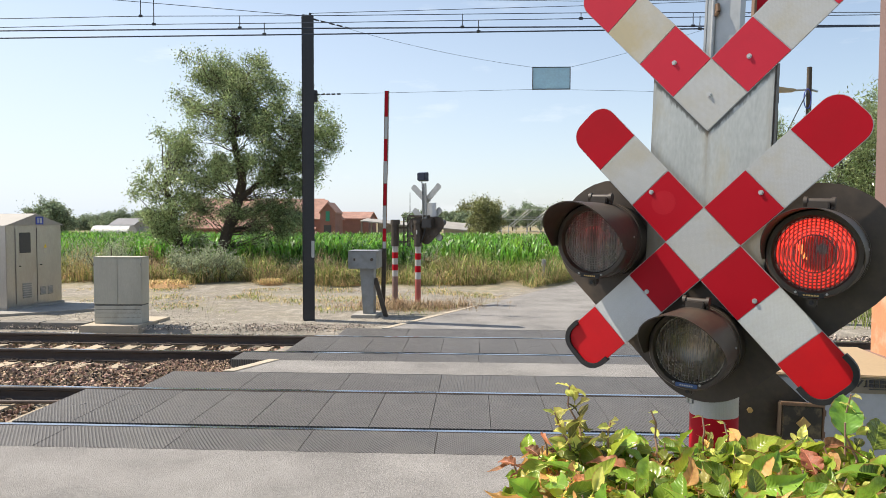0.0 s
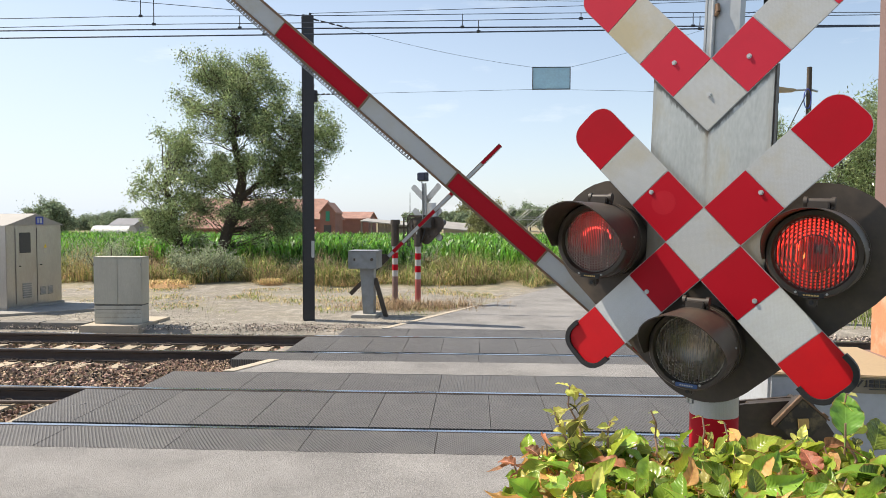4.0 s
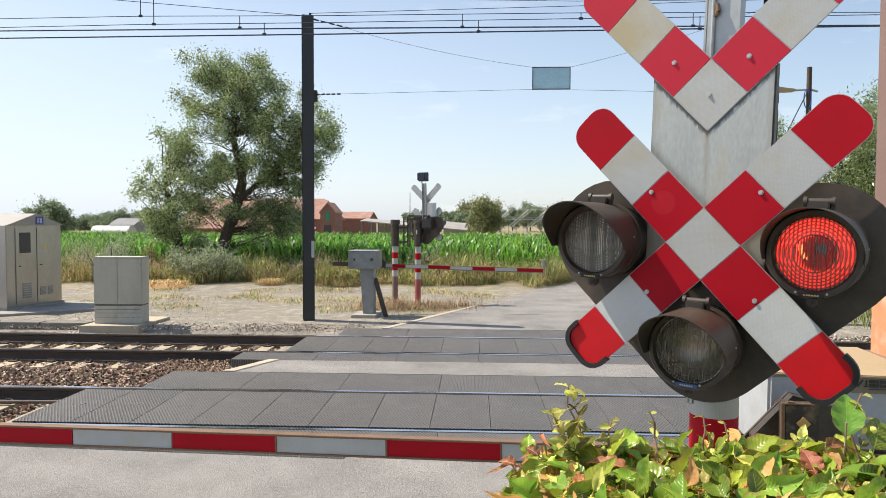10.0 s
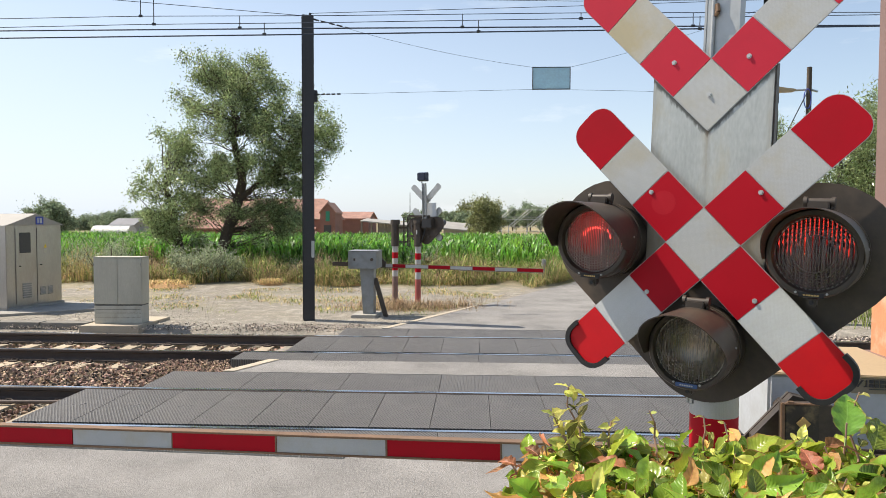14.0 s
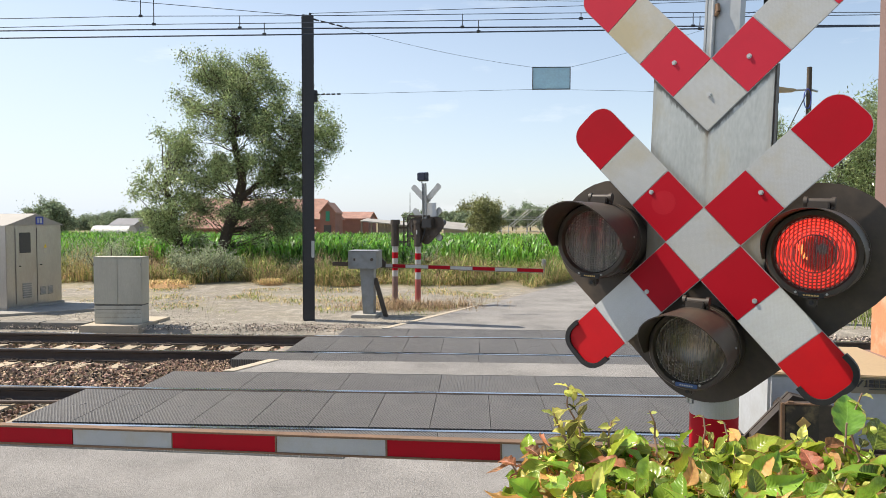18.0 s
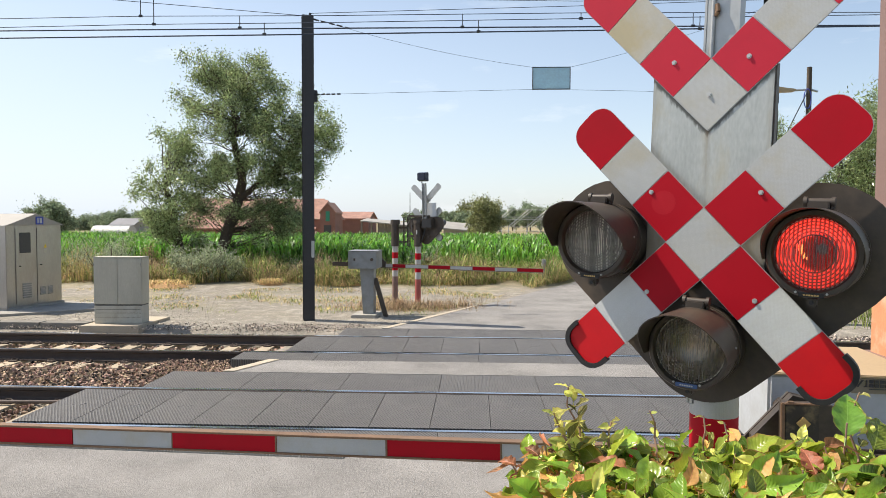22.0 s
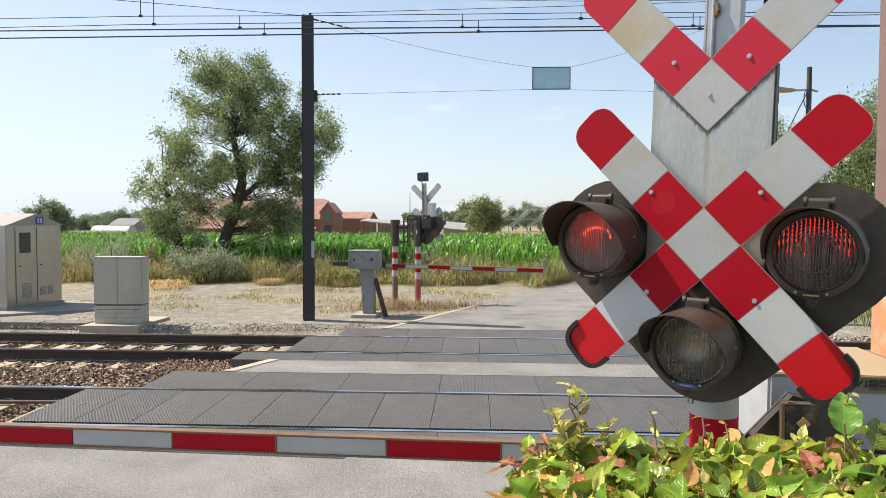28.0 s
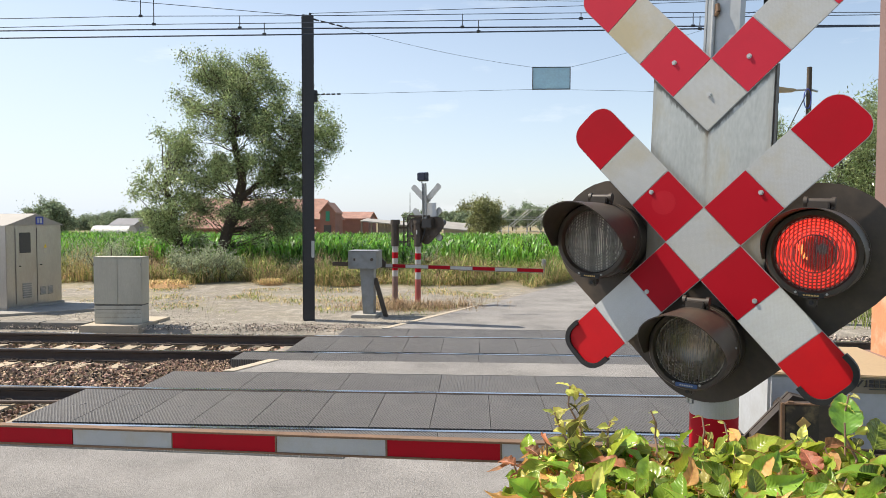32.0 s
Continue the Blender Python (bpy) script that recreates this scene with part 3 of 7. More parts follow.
# ---- road in three pieces, with pale edge kerbs ----
sheet_xy("road_near", [(-16, -12), (9, -12), (9, 5.955), (-16, 5.955)], -0.25, 0.0, ASPHALT, "worn grey asphalt road before the level crossing", "road")
sheet_xy("road_middle", [(-3.2, 9.085), (5.2, 9.085), (5.6, 9.895), (-2.83, 9.895)], -0.3, 0.0, ASPHALT, "grey asphalt strip between the two tracks", "road")
sheet_xy("road_far", [(-1.62, 12.935), (5.6, 12.935), (24.2, 52.4), (14.0, 52.4), (road_left(23.2) + 0.04, 23.2)], -0.25, 0.0, ASPHALT, "pale asphalt road leading away past the corn field", "road")
sheet_xy("kerb_middle", [(-3.36, 9.09), (-3.2, 9.09), (-2.83, 9.89), (-2.98, 9.89)], -0.25, 0.012, KERB, "pale concrete kerb at the road edge", "kerb")
kerb = tagged(thing("kerb_far", pose(0, 0, 0)), "pale flush kerb stones along the road edge", "kerb", kind="structure")
for i in range(4):
    y0, y1 = 12.95 + i * 0.95, 12.95 + i * 0.95 + 0.94
    part("kerb_stone", slab(nb(), [(road_left(y0) - 0.1, y0), (road_left(y0) + 0.035, y0), (road_left(y1) + 0.035, y1), (road_left(y1) - 0.1, y1)], -0.2, 0.008), KERB, kerb)


# ---- tracks ----
def rail_outline():
    half = [(0.0, 0.0), (0.03, 0.0), (0.036, -0.008), (0.036, -0.034), (0.012, -0.05), (0.009, -0.12), (0.02, -0.14), (0.07, -0.155), (0.07, -0.17), (0.0, -0.17)]
    return half + [(-x, z) for x, z in reversed(half[1:-1])]


def rail(y, label):
    """A rolled rail lying along x: rusty body, and a polished running surface let into its head."""
    t = thing("rail", pose(0, y, 0), label, "rail", "rails of the double track")
    bm = nb()
    rings = [[bm.verts.new((x, px, pz - 0.004)) for px, pz in rail_outline()] for x in (-70, -30, -15, 0, 15, 30, 70)]
    for a, b in zip(rings, rings[1:]):
        for j in range(len(a)):
            k = (j + 1) % len(a)
            bm.faces.new((a[j], a[k], b[k], b[j]))
    part("rail_body", bm, RAIL_RUST, t, "dark rusty rail web and foot")
    part("running_surface", box(nb(), (-70, -0.027, -0.0035), (70, 0.027, 0.001), 0.0), RAIL_SHINE, t, "polished steel running surface")
    return t


for y in (*RAILS_NEAR, *RAILS_FAR):
    rail(y, "steel rail with shiny worn head on concrete sleepers")


def sleeper(m):
    t = thing("sleeper", m, "dusty concrete sleeper in ballast with rail clips", "sleeper", "sleepers under the tracks")
    bm = nb()
    slab(bm, [(-0.13, -1.25), (0.13, -1.25), (0.13, 1.25), (-0.13, 1.25)], -0.34, -0.2)
    for v in bm.verts:
        if v.co.z > -0.25:
            v.co.x *= 0.8
        v.co.z += 0.018
    part("sleeper_body", bm, SLEEPER, t)
    first = None
    for ry in (-0.7535, 0.7535):
        for s in (-1, 1):
            at = pose(0.0, ry + s * 0.105, -0.165, 0, 0, 0 if s > 0 else 180)
            if first is None:
                bm = nb()
                tube(bm, [(-0.04, 0.02, 0), (-0.04, -0.03, 0.012), (0.0, -0.04, 0.022), (0.03, -0.02, 0.03), (0.035, 0.02, 0.02), (0.01, 0.035, 0.0)], 0.009, 6)
                box(bm, (-0.06, -0.03, -0.02), (0.06, 0.06, 0.004))
                first = part("clip", bm, CLIP, t, "bent spring steel rail clip", at)
            else:
                put("clip", first, t, at, "bent spring steel rail clip")
    return t


s0 = sleeper(pose(-4.98, sum(RAILS_NEAR) / 2, 0))
for i in range(1, 12):
    copy_thing(s0, pose(-4.98 - 0.6 * i, sum(RAILS_NEAR) / 2, 0))
for i in range(0, 17):
    copy_thing(s0, pose(-3.02 - 0.588 * i, sum(RAILS_FAR) / 2, 0))
for i in range(0, 8):
    copy_thing(s0, pose(6.2 + 0.6 * i, sum(RAILS_FAR) / 2, 0))

# rail web pipes and cable at the deck end
bm = nb()
tube(bm, [(-8.5, 7.9, -0.155), (-6.5, 7.92, -0.15), (-4.7, 7.93, -0.13)], 0.022, 8)
tagged(part("cable_pipe", bm, CLIP), "rust-brown cable pipe beside the rail", "pipe")


def stones(count, spots, size, seed):
    """Broken stones: squashed, jittered eight-cornered lumps."""
    rng = np.random.default_rng(seed)
    base = np.array([(x, y, z) for z in (-1, 1) for y in (-1, 1) for x in (-1, 1)], float)
    faces = np.array([(0, 2, 3, 1), (4, 5, 7, 6), (0, 1, 5, 4), (2, 6, 7, 3), (0, 4, 6, 2), (1, 3, 7, 5)])
    p = spots(rng, count)
    n = len(p)
    s = rng.uniform(size[0], size[1], (n, 1, 1)) * rng.uniform(0.6, 1.2, (n, 1, 3))
    v = base[None] * s * rng.uniform(0.55, 1.1, (n, 8, 1))
    a, b = rng.uniform(0, 6.283, n), rng.uniform(-0.7, 0.7, n)
    ca, sa, cb, sb = np.cos(a), np.sin(a), np.cos(b), np.sin(b)
    R1 = np.zeros((n, 3, 3))
    R1[:, 0, 0], R1[:, 0, 1], R1[:, 1, 0], R1[:, 1, 1], R1[:, 2, 2] = ca, -sa, sa, ca, 1
    R2 = np.zeros((n, 3, 3))
    R2[:, 0, 0], R2[:, 1, 1], R2[:, 1, 2], R2[:, 2, 1], R2[:, 2, 2] = 1, cb, -sb, sb, cb
    v = np.einsum("nij,nkj->nki", R1 @ R2, v) + p[:, None, :]
    f = (np.arange(n)[:, None, None] * 8 + faces[None]).reshape(-1, 4)
    return v.reshape(-1, 3).tolist(), f.tolist()


def bed_spots(x0, x1, y0, y1, z, slope=0.0, edge=0.0):
    def spots(rng, n):
        x, y = rng.uniform(x0, x1, n), rng.uniform(y0, y1, n)
        keep = x < x1 - edge * (y1 - y) / (y1 - y0)
        return np.stack([x, y, z + rng.uniform(-0.03, 0.03, n)], 1)[keep]
    return spots


def bed(name, rows, material, label):
    V, F = [], []
    for count, spots, size, seed in rows:
        v, f = stones(count, spots, size, seed)
        o = len(V)
        V += v
        F += [tuple(i + o for i in q) for q in f]
    tagged(raw(name, V, F, material), label, "ballast", kind="stuff")


bed("ballast", [(13000, bed_spots(-12.5, -3.35, 8.2, 9.8, -0.168, edge=0.75), (0.009, 0.023), 1), (3600, bed_spots(-12.5, -2.95, 9.75, 10.42, -0.215, edge=0.3), (0.01, 0.028), 11),
                (2600, bed_spots(-9, -5.2, 6.75, 8.05, -0.235), (0.01, 0.026), 2), (5600, bed_spots(-14, -2.6, 10.62, 11.95, -0.235), (0.012, 0.028), 3),
                (2600, bed_spots(-4.7, -3.3, 9.35, 10.42, -0.14, edge=0.35), (0.006, 0.015), 12), (900, bed_spots(5.7, 10, 10.4, 12.0, -0.22), (0.012, 0.03), 6)], BALLAST, "rust-brown broken stone ballast between the rails")
bed("trackside_gravel", [(4200, bed_spots(-14.5, -2.3, 12.12, 12.75, -0.14), (0.01, 0.024), 4), (1800, bed_spots(5.7, 10, 12.1, 13.4, -0.1), (0.012, 0.03), 5),
                         (1800, bed_spots(-9, -2.2, 12.75, 13.6, -0.04), (0.006, 0.014), 7), (600, bed_spots(-4.5, -1.9, 13.0, 13.5, -0.035), (0.006, 0.014), 8)], PEBBLE_BROWN, "pale grey-brown broken stone beside the far track")


def gravel_spots(rng, n):
    x, y = rng.uniform(-9.5, 1.5, n), rng.uniform(13.0, 22.4, n)
    keep = (x < road_left(1.0) + (y - 1.0) * 0.471 - 0.15)
    return np.stack([x, y, np.full(n, -0.03)], 1)[keep]


v, f = stones(22000, gravel_spots, (0.003, 0.008), 21)
tagged(raw("gravel", v, f, PEBBLE), "loose grey pebbles on the dusty ground", "gravel", kind="stuff")


# ---- rubber crossing deck: panels as pieces ----
def deck_panel(wx, wy, name, parent):
    bm = nb()
    box(bm, (0.0025, 0.002, -0.16), (wx - 0.0025, wy - 0.002, -0.002), 0.002)
    return part(name, bm, RUBBER, parent)


def deck(name, rails, starts, ends, y_out):
    """Ribbed rubber panels between and outside the two rails of one track."""
    t = tagged(thing(name, pose(0, 0, 0)), "ribbed black rubber level crossing panels between the rails", "crossing deck", kind="structure")
    y0, y1 = rails[0] + 0.09, rails[1] - 0.085
    one = None
    k = 0
    x = starts[1]
    while x < ends:
        if one is None:
            one = deck_panel(0.6, y1 - y0, "rubber_panel", t)
            one.matrix_basis = pose(x, y0, 0)
            bm = nb()
            for dx in (0.0, 0.085):
                slab(bm, [(dx, 0), (dx + 0.028, 0), (dx + 0.075, 0.1), (dx + 0.047, 0.1)], -0.004, 0.0006)
            mark = part("moulded_mark", bm, PALE_MARK, one, at=pose(0.22, 0.62, 0))
        else:
            o = put("rubber_panel", one, t, pose(x, y0, 0))
            put("moulded_mark", mark, o, pose(0.22, 0.62, 0))
        x += 0.6
    for side, (a, b, s) in enumerate(((y_out[0], rails[0] - 0.04, starts[0]), (rails[1] + 0.04, y_out[1], starts[2]))):
        outer, x = None, s
        while x < ends:
            if outer is None:
                outer = deck_panel(1.2, b - a, "outer_rubber_panel", t)
                outer.matrix_basis = pose(x, a, 0)
            else:
                put("outer_rubber_panel", outer, t, pose(x, a, 0))
            x += 1.2
    return t


deck("deck_near", RAILS_NEAR, (-6.35, -4.64, -4.03), 5.0, (5.965, 9.075))
deck("deck_far", RAILS_FAR, (-3.55, -2.93, -2.42), 5.4, (9.905, 12.925))


# ---- crossing signal: post, cross boards, lamp board with three lamps ----
ARM, STEP, REACH = 0.15, 0.153, 0.535


def arm_blocks(u0):
    """Blocks along one arm from the centre outwards: start, end, colour."""
    return [(u0, u0 + STEP, "red"), (u0 + STEP, u0 + 2 * STEP, "white"), (u0 + 2 * STEP, REACH, "end")]


def round_end(a, b, r=0.05, w=ARM):
    """Outline of an arm's end block, its outer corners rounded."""
    h = w / 2
    pts = [(a, -h)]
    for cx, cz, t0 in ((b - r, -h + r, -90), (b - r, h - r, 0)):
        pts += [(cx + r * math.cos(radians(t0 + 15 * i)), cz + r * math.sin(radians(t0 + 15 * i))) for i in range(7)]
    return pts + [(a, h)]


def turned(pts, deg, off=(0, 0)):
    c, s = math.cos(radians(deg)), math.sin(radians(deg))
    return [(x * c - z * s + off[0], x * s + z * c + off[1]) for x, z in pts]


def cross_board(t, head, centre, y, arms, trims, red):
    """A red and white cross (or its upper half) in raised sheet blocks over a metal backing."""
    g = 0.0012
    h = ARM / 2

    def block(name, pts, material, y0=-0.0018, y1=0.0):
        bm = prism(nb(), pts, y0 + y, y1 + y)
        bm.transform(head)
        part(name, bm, material, t)
    block("white_block", turned([(-h + g, -h + g), (h - g, -h + g), (h - g, h - g), (-h + g, h - g)], 45, centre), WHITE)
    for deg in arms:
        low_arm = deg > 180
        for a, b, kind in arm_blocks(h):
            if kind == "end":
                block("red_end_block", turned(round_end(a + g, b - g, w=ARM - 2 * g), deg, centre), RED_SUNLIT if low_arm else red)
            else:
                block(kind + "_block", turned([(a + g, -h + g), (b - g, -h + g), (b - g, h - g), (a + g, h - g)], deg, centre), red if kind == "red" else WHITE_CLEAN if low_arm else WHITE_STAINED if deg == 135 and red is RED_GLARE else WHITE)
        bm = prism(nb(), turned(round_end(-h * 0.98, REACH, w=ARM + 0.001), deg, centre), y + 0.0003, y + 0.0016)
        bm.transform(head)
        part("arm_backing", bm, GALV, t)
    for deg in trims:
        outer, inner = round_end(REACH - 0.075, REACH + 0.005, 0.056, ARM + 0.011), round_end(REACH - 0.075, REACH - 0.009, 0.044, ARM - 0.017)
        bm = nb()
        n = len(outer)
        vo = [[bm.verts.new((px, yy, pz)) for px, pz in turned(o, deg, centre)] for o in (outer, inner) for yy in (y - 0.012, y + 0.012)]
        for i in range(n - 1):
            for p, q in ((0, 1), (1, 3), (3, 2), (2, 0)):
                bm.faces.new((vo[p][i], vo[p][i + 1], vo[q][i + 1], vo[q][i]))
        for i in (0, n - 1):
            bm.faces.new((vo[0][i], vo[1][i], vo[3][i], vo[2][i]))
        bm.transform(head)
        part("rubber_trim", bm, BLACK, t, "black rubber edge guard")


def bolt(t, head, x, z, y):
    bm = nb()
    rod(bm, (x, y, z), (x, y - 0.0015, z), 0.0072, seg=14)
    rod(bm, (x, y - 0.0015, z), (x, y - 0.005, z), 0.005, seg=6)
    bm.transform(head)
    part("bolt", bm, GALV, t, "hexagon bolt with washer")


LAMPS = {"left": (-0.295, -0.004), "right": (0.304, -0.007), "bottom": (0.006, -0.296)}


def hull_outline():
    """Rounded triangle round the three lamps."""
    pts = []
    for (cx, cz), r, a0, a1 in ((LAMPS["left"], 0.192, 90, 225), (LAMPS["bottom"], 0.184, 225, 315), (LAMPS["right"], 0.188, -45, 90)):
        for i in range(13):
            a = radians(a0 + (a1 - a0) * i / 12)
            pts.append((cx + r * math.cos(a), cz + r * math.sin(a)))
    return pts


def glow_material(name, strength, red=(1.0, 0.03, 0.018), aside=0.0, upper=0.0, cup=(0.16, 0.02, 0.02)):
    """The lit, faceted reflector of a lamp: red light, strongest in a ring round a darker middle."""
    m = bpy.data.materials.new(name)
    m.use_nodes = True
    n, l = m.node_tree.nodes, m.node_tree.links
    b = n["Principled BSDF"]
    b.inputs["Base Color"].default_value = (*cup, 1)
    b.inputs["Emission Color"].default_value = (*red, 1)
    tc, ln, mr = n.new("ShaderNodeTexCoord"), n.new("ShaderNodeVectorMath"), n.new("ShaderNodeValToRGB")
    sub = n.new("ShaderNodeVectorMath")
    sub.operation, sub.inputs[1].default_value = "MULTIPLY_ADD", (10, 0, 10)
    sub.inputs[2].default_value = (aside, 0, 0)
    l.new(tc.outputs["Object"], sub.inputs[0])
    ln.operation = "LENGTH"
    l.new(sub.outputs[0], ln.inputs[0])
    l.new(ln.outputs["Value"], mr.inputs["Fac"])
    els = mr.color_ramp.elements
    els[0].position, els[0].color = 0.0, (0.04, 0.04, 0.04, 1)
    els[1].position, els[1].color = 1.0, (0.45, 0.45, 0.45, 1)
    for p, c in ((0.3, 0.04), (0.45, 0.1), (0.50, 1.0), (0.8, 0.8)):
        e = els.new(p)
        e.color = (c, c, c, 1)
    mul2 = n.new("ShaderNodeMath")
    mul2.operation, mul2.inputs[1].default_value = "MULTIPLY", strength
    l.new(mr.outputs["Color"], mul2.inputs[0])
    shade, side, keep = n.new("ShaderNodeMapRange"), n.new("ShaderNodeSeparateXYZ"), n.new("ShaderNodeMath")
    shade.inputs["From Min"].default_value, shade.inputs["From Max"].default_value, shade.inputs["To Min"].default_value = -0.05, 0.05, 1 - upper
    keep.operation = "MULTIPLY"
    l.new(tc.outputs["Object"], side.inputs[0])
    l.new(side.outputs["Z"], shade.inputs["Value"])
    l.new(mul2.outputs[0], keep.inputs[0])
    l.new(shade.outputs[0], keep.inputs[1])
    l.new(keep.outputs[0], b.inputs["Emission Strength"])
    return m


def lens_material(per_col, per_ring, groove, groove_tone, streaks=0.0):
    """Pressed lens glass: upright ribs in the middle, columns crossed by rings towards the rim; the dark between the
    bright facets is put into the colour.
    """
    m = bpy.data.materials.new("pressed_lens_glass")
    m.use_nodes = True
    n, l = m.node_tree.nodes, m.node_tree.links
    b = n["Principled BSDF"]
    b.inputs["Transmission Weight"].default_value, b.inputs["IOR"].default_value = 1.0, 1.25
    b.inputs["Roughness"].default_value, b.inputs["Base Color"].default_value = 0.05, (0.97, 0.97, 0.95, 1)
    b.inputs["Specular IOR Level"].default_value = 0.9

    op = arithmetic(m)
    tc, sp = n.new("ShaderNodeTexCoord"), n.new("ShaderNodeSeparateXYZ")
    l.new(tc.outputs["Object"], sp.inputs[0])
    x, z = sp.outputs["X"], sp.outputs["Z"]
    r = op("SQRT", op("ADD", op("MULTIPLY", x, x), op("MULTIPLY", z, z)))

    def ridge(v, per, sharp):
        """1 in the groove between two ridges, 0 on the crest."""
        return op("POWER", op("ABSOLUTE", op("COSINE", op("MULTIPLY", v, math.pi * per))), sharp)
    rim = op("GREATER_THAN", r, 0.0475)
    cols, rings, fine = ridge(x, per_col, 1.5), ridge(r, per_ring, 1.7), ridge(x, per_col * 1.6, 2.6)
    outer = op("MAXIMUM", cols, rings)
    pattern = op("ADD", op("MULTIPLY", outer, rim), op("MULTIPLY", fine, op("SUBTRACT", 1.0, rim)))
    collar = op("LESS_THAN", op("ABSOLUTE", op("SUBTRACT", r, 0.0475)), 0.0012)
    fac = op("MULTIPLY", op("MAXIMUM", pattern, collar), groove)
    # upright glints of light, put in as bright gaps in the dark pattern
    if streaks:
        mp, ns = n.new("ShaderNodeMapping"), n.new("ShaderNodeTexNoise")
        mp.inputs["Scale"].default_value = (190, 1, 28)
        ns.inputs["Scale"].default_value, ns.inputs["Detail"].default_value = 1.0, 2.0
        l.new(tc.outputs["Object"], mp.inputs[0])
        l.new(mp.outputs[0], ns.inputs["Vector"])
        clear = op("MULTIPLY", op("MAXIMUM", op("SUBTRACT", ns.outputs[0], 0.44), 0.0), 5.0 * streaks)
        fac = op("MULTIPLY", fac, op("MAXIMUM", op("SUBTRACT", 1.0, clear), 0.12))
    bp = n.new("ShaderNodeBump")
    bp.inputs["Strength"].default_value, bp.inputs["Distance"].default_value = 0.55, 0.0016
    bp.invert = True
    l.new(pattern, bp.inputs["Height"])
    l.new(bp.outputs[0], b.inputs["Normal"])
    groove_shader, ms = n.new("ShaderNodeBsdfPrincipled"), n.new("ShaderNodeMixShader")
    groove_shader.inputs["Base Color"].default_value, groove_shader.inputs["Roughness"].default_value = (*groove_tone, 1), 0.25
    l.new(bp.outputs[0], groove_shader.inputs["Normal"])
    l.new(fac, ms.inputs[0])
    l.new(b.outputs[0], ms.inputs[1])
    l.new(groove_shader.outputs[0], ms.inputs[2])
    l.new(ms.outputs[0], n["Material Output"].inputs["Surface"])
    return m


LENS = {"left": lens_material(118, 132, 0.85, (0.15, 0.138, 0.12)), "right": lens_material(100, 122, 0.9, (0.06, 0.045, 0.042)), "bottom": lens_material(105, 120, 0.93, (0.1, 0.086, 0.068), 1.0)}
GLOW_STRONG, GLOW_SOFT = glow_material("red_light_bright", 2.6, red=(1.0, 0.045, 0.03), upper=0.5), glow_material("red_light_soft", 0.5, red=(1.0, 0.045, 0.04), aside=-0.3, upper=0.97, cup=(0.24, 0.13, 0.12))
BRIGHT_CUP = mat("tarnished_mirror_reflector", (0.52, 0.44, 0.35), 0.3, 0.6, vary=0.3, scale=30, grain=90)
# tone differs from slat to slat: the lens's upright light streaks as colour
SILVER = mat("streak_toned_silver", (0.5, 0.48, 0.43), 0.35, 0.5, objects=0.9, vary=0.45, scale=20, grain=80)
SLAT_DARK = mat("streak_toned_dark_metal", (0.2, 0.14, 0.135), 0.28, 0.7, objects=0.7, vary=0.4, scale=20, grain=80)


def glowing(name, tone, strength):
    m = bpy.data.materials.new(name)
    m.use_nodes = True
    b = m.node_tree.nodes["Principled BSDF"]
    b.inputs["Emission Color"].default_value, b.inputs["Emission Strength"].default_value = (*tone, 1), strength
    return m


FILAMENT, ARC_RED = glowing("orange_filament", (1.0, 0.2, 0.04), 2.2), glowing("red_light_arc", (1.0, 0.05, 0.04), 1.6)
SLATS = []      # (slat object, x in the lamp, lamp name)


# reach of the visor before the lamp, by the angle from its top
VISOR = ((0, 0.285), (35, 0.278), (53, 0.256), (69, 0.224), (89, 0.170), (98, 0.153), (100, 0.148))


def visor_shell(share):
    """A thin curved sheet over the lamp, longest on top and drawn back in a sweep to both sides."""
    bm, rows = nb(), []
    for i in range(49):
        a = -10 + 200 * i / 48
        y = -0.114 - share * (float(np.interp(abs(a - 90), [v[0] for v in VISOR], [v[1] for v in VISOR])) - 0.114)
        c, q = math.cos(radians(a)), math.sin(radians(a))
        rows.append([bm.verts.new((r * c, yy, r * q)) for r, yy in ((0.1148, y), (0.1172, y), (0.1172, -0.045), (0.1148, -0.045))])
    for a, b in zip(rows, rows[1:]):
        for j in range(4):
            bm.faces.new((a[j], b[j], b[(j + 1) % 4], a[(j + 1) % 4]))
    bm.faces.new(rows[0])
    bm.faces.new(rows[-1])
    return bm


def bezel_ring(ri):
    """The ring that holds the lens, its inner edge sloping back to the glass."""
    bm = nb()
    rows = []
    for i in range(48):
        c, q = math.cos(math.tau * i / 48), math.sin(math.tau * i / 48)
        rows.append([bm.verts.new((r * c, y, r * q)) for r, y in ((ri, -0.094), (ri + 0.001, -0.106), (ri + 0.005, -0.1135), (0.1105, -0.1135), (0.1146, -0.108), (0.1146, -0.092))])
    for i in range(48):
        a, b = rows[i], rows[(i + 1) % 48]
        for j in range(6):
            bm.faces.new((a[j], b[j], b[(j + 1) % 6], a[(j + 1) % 6]))
    return bm


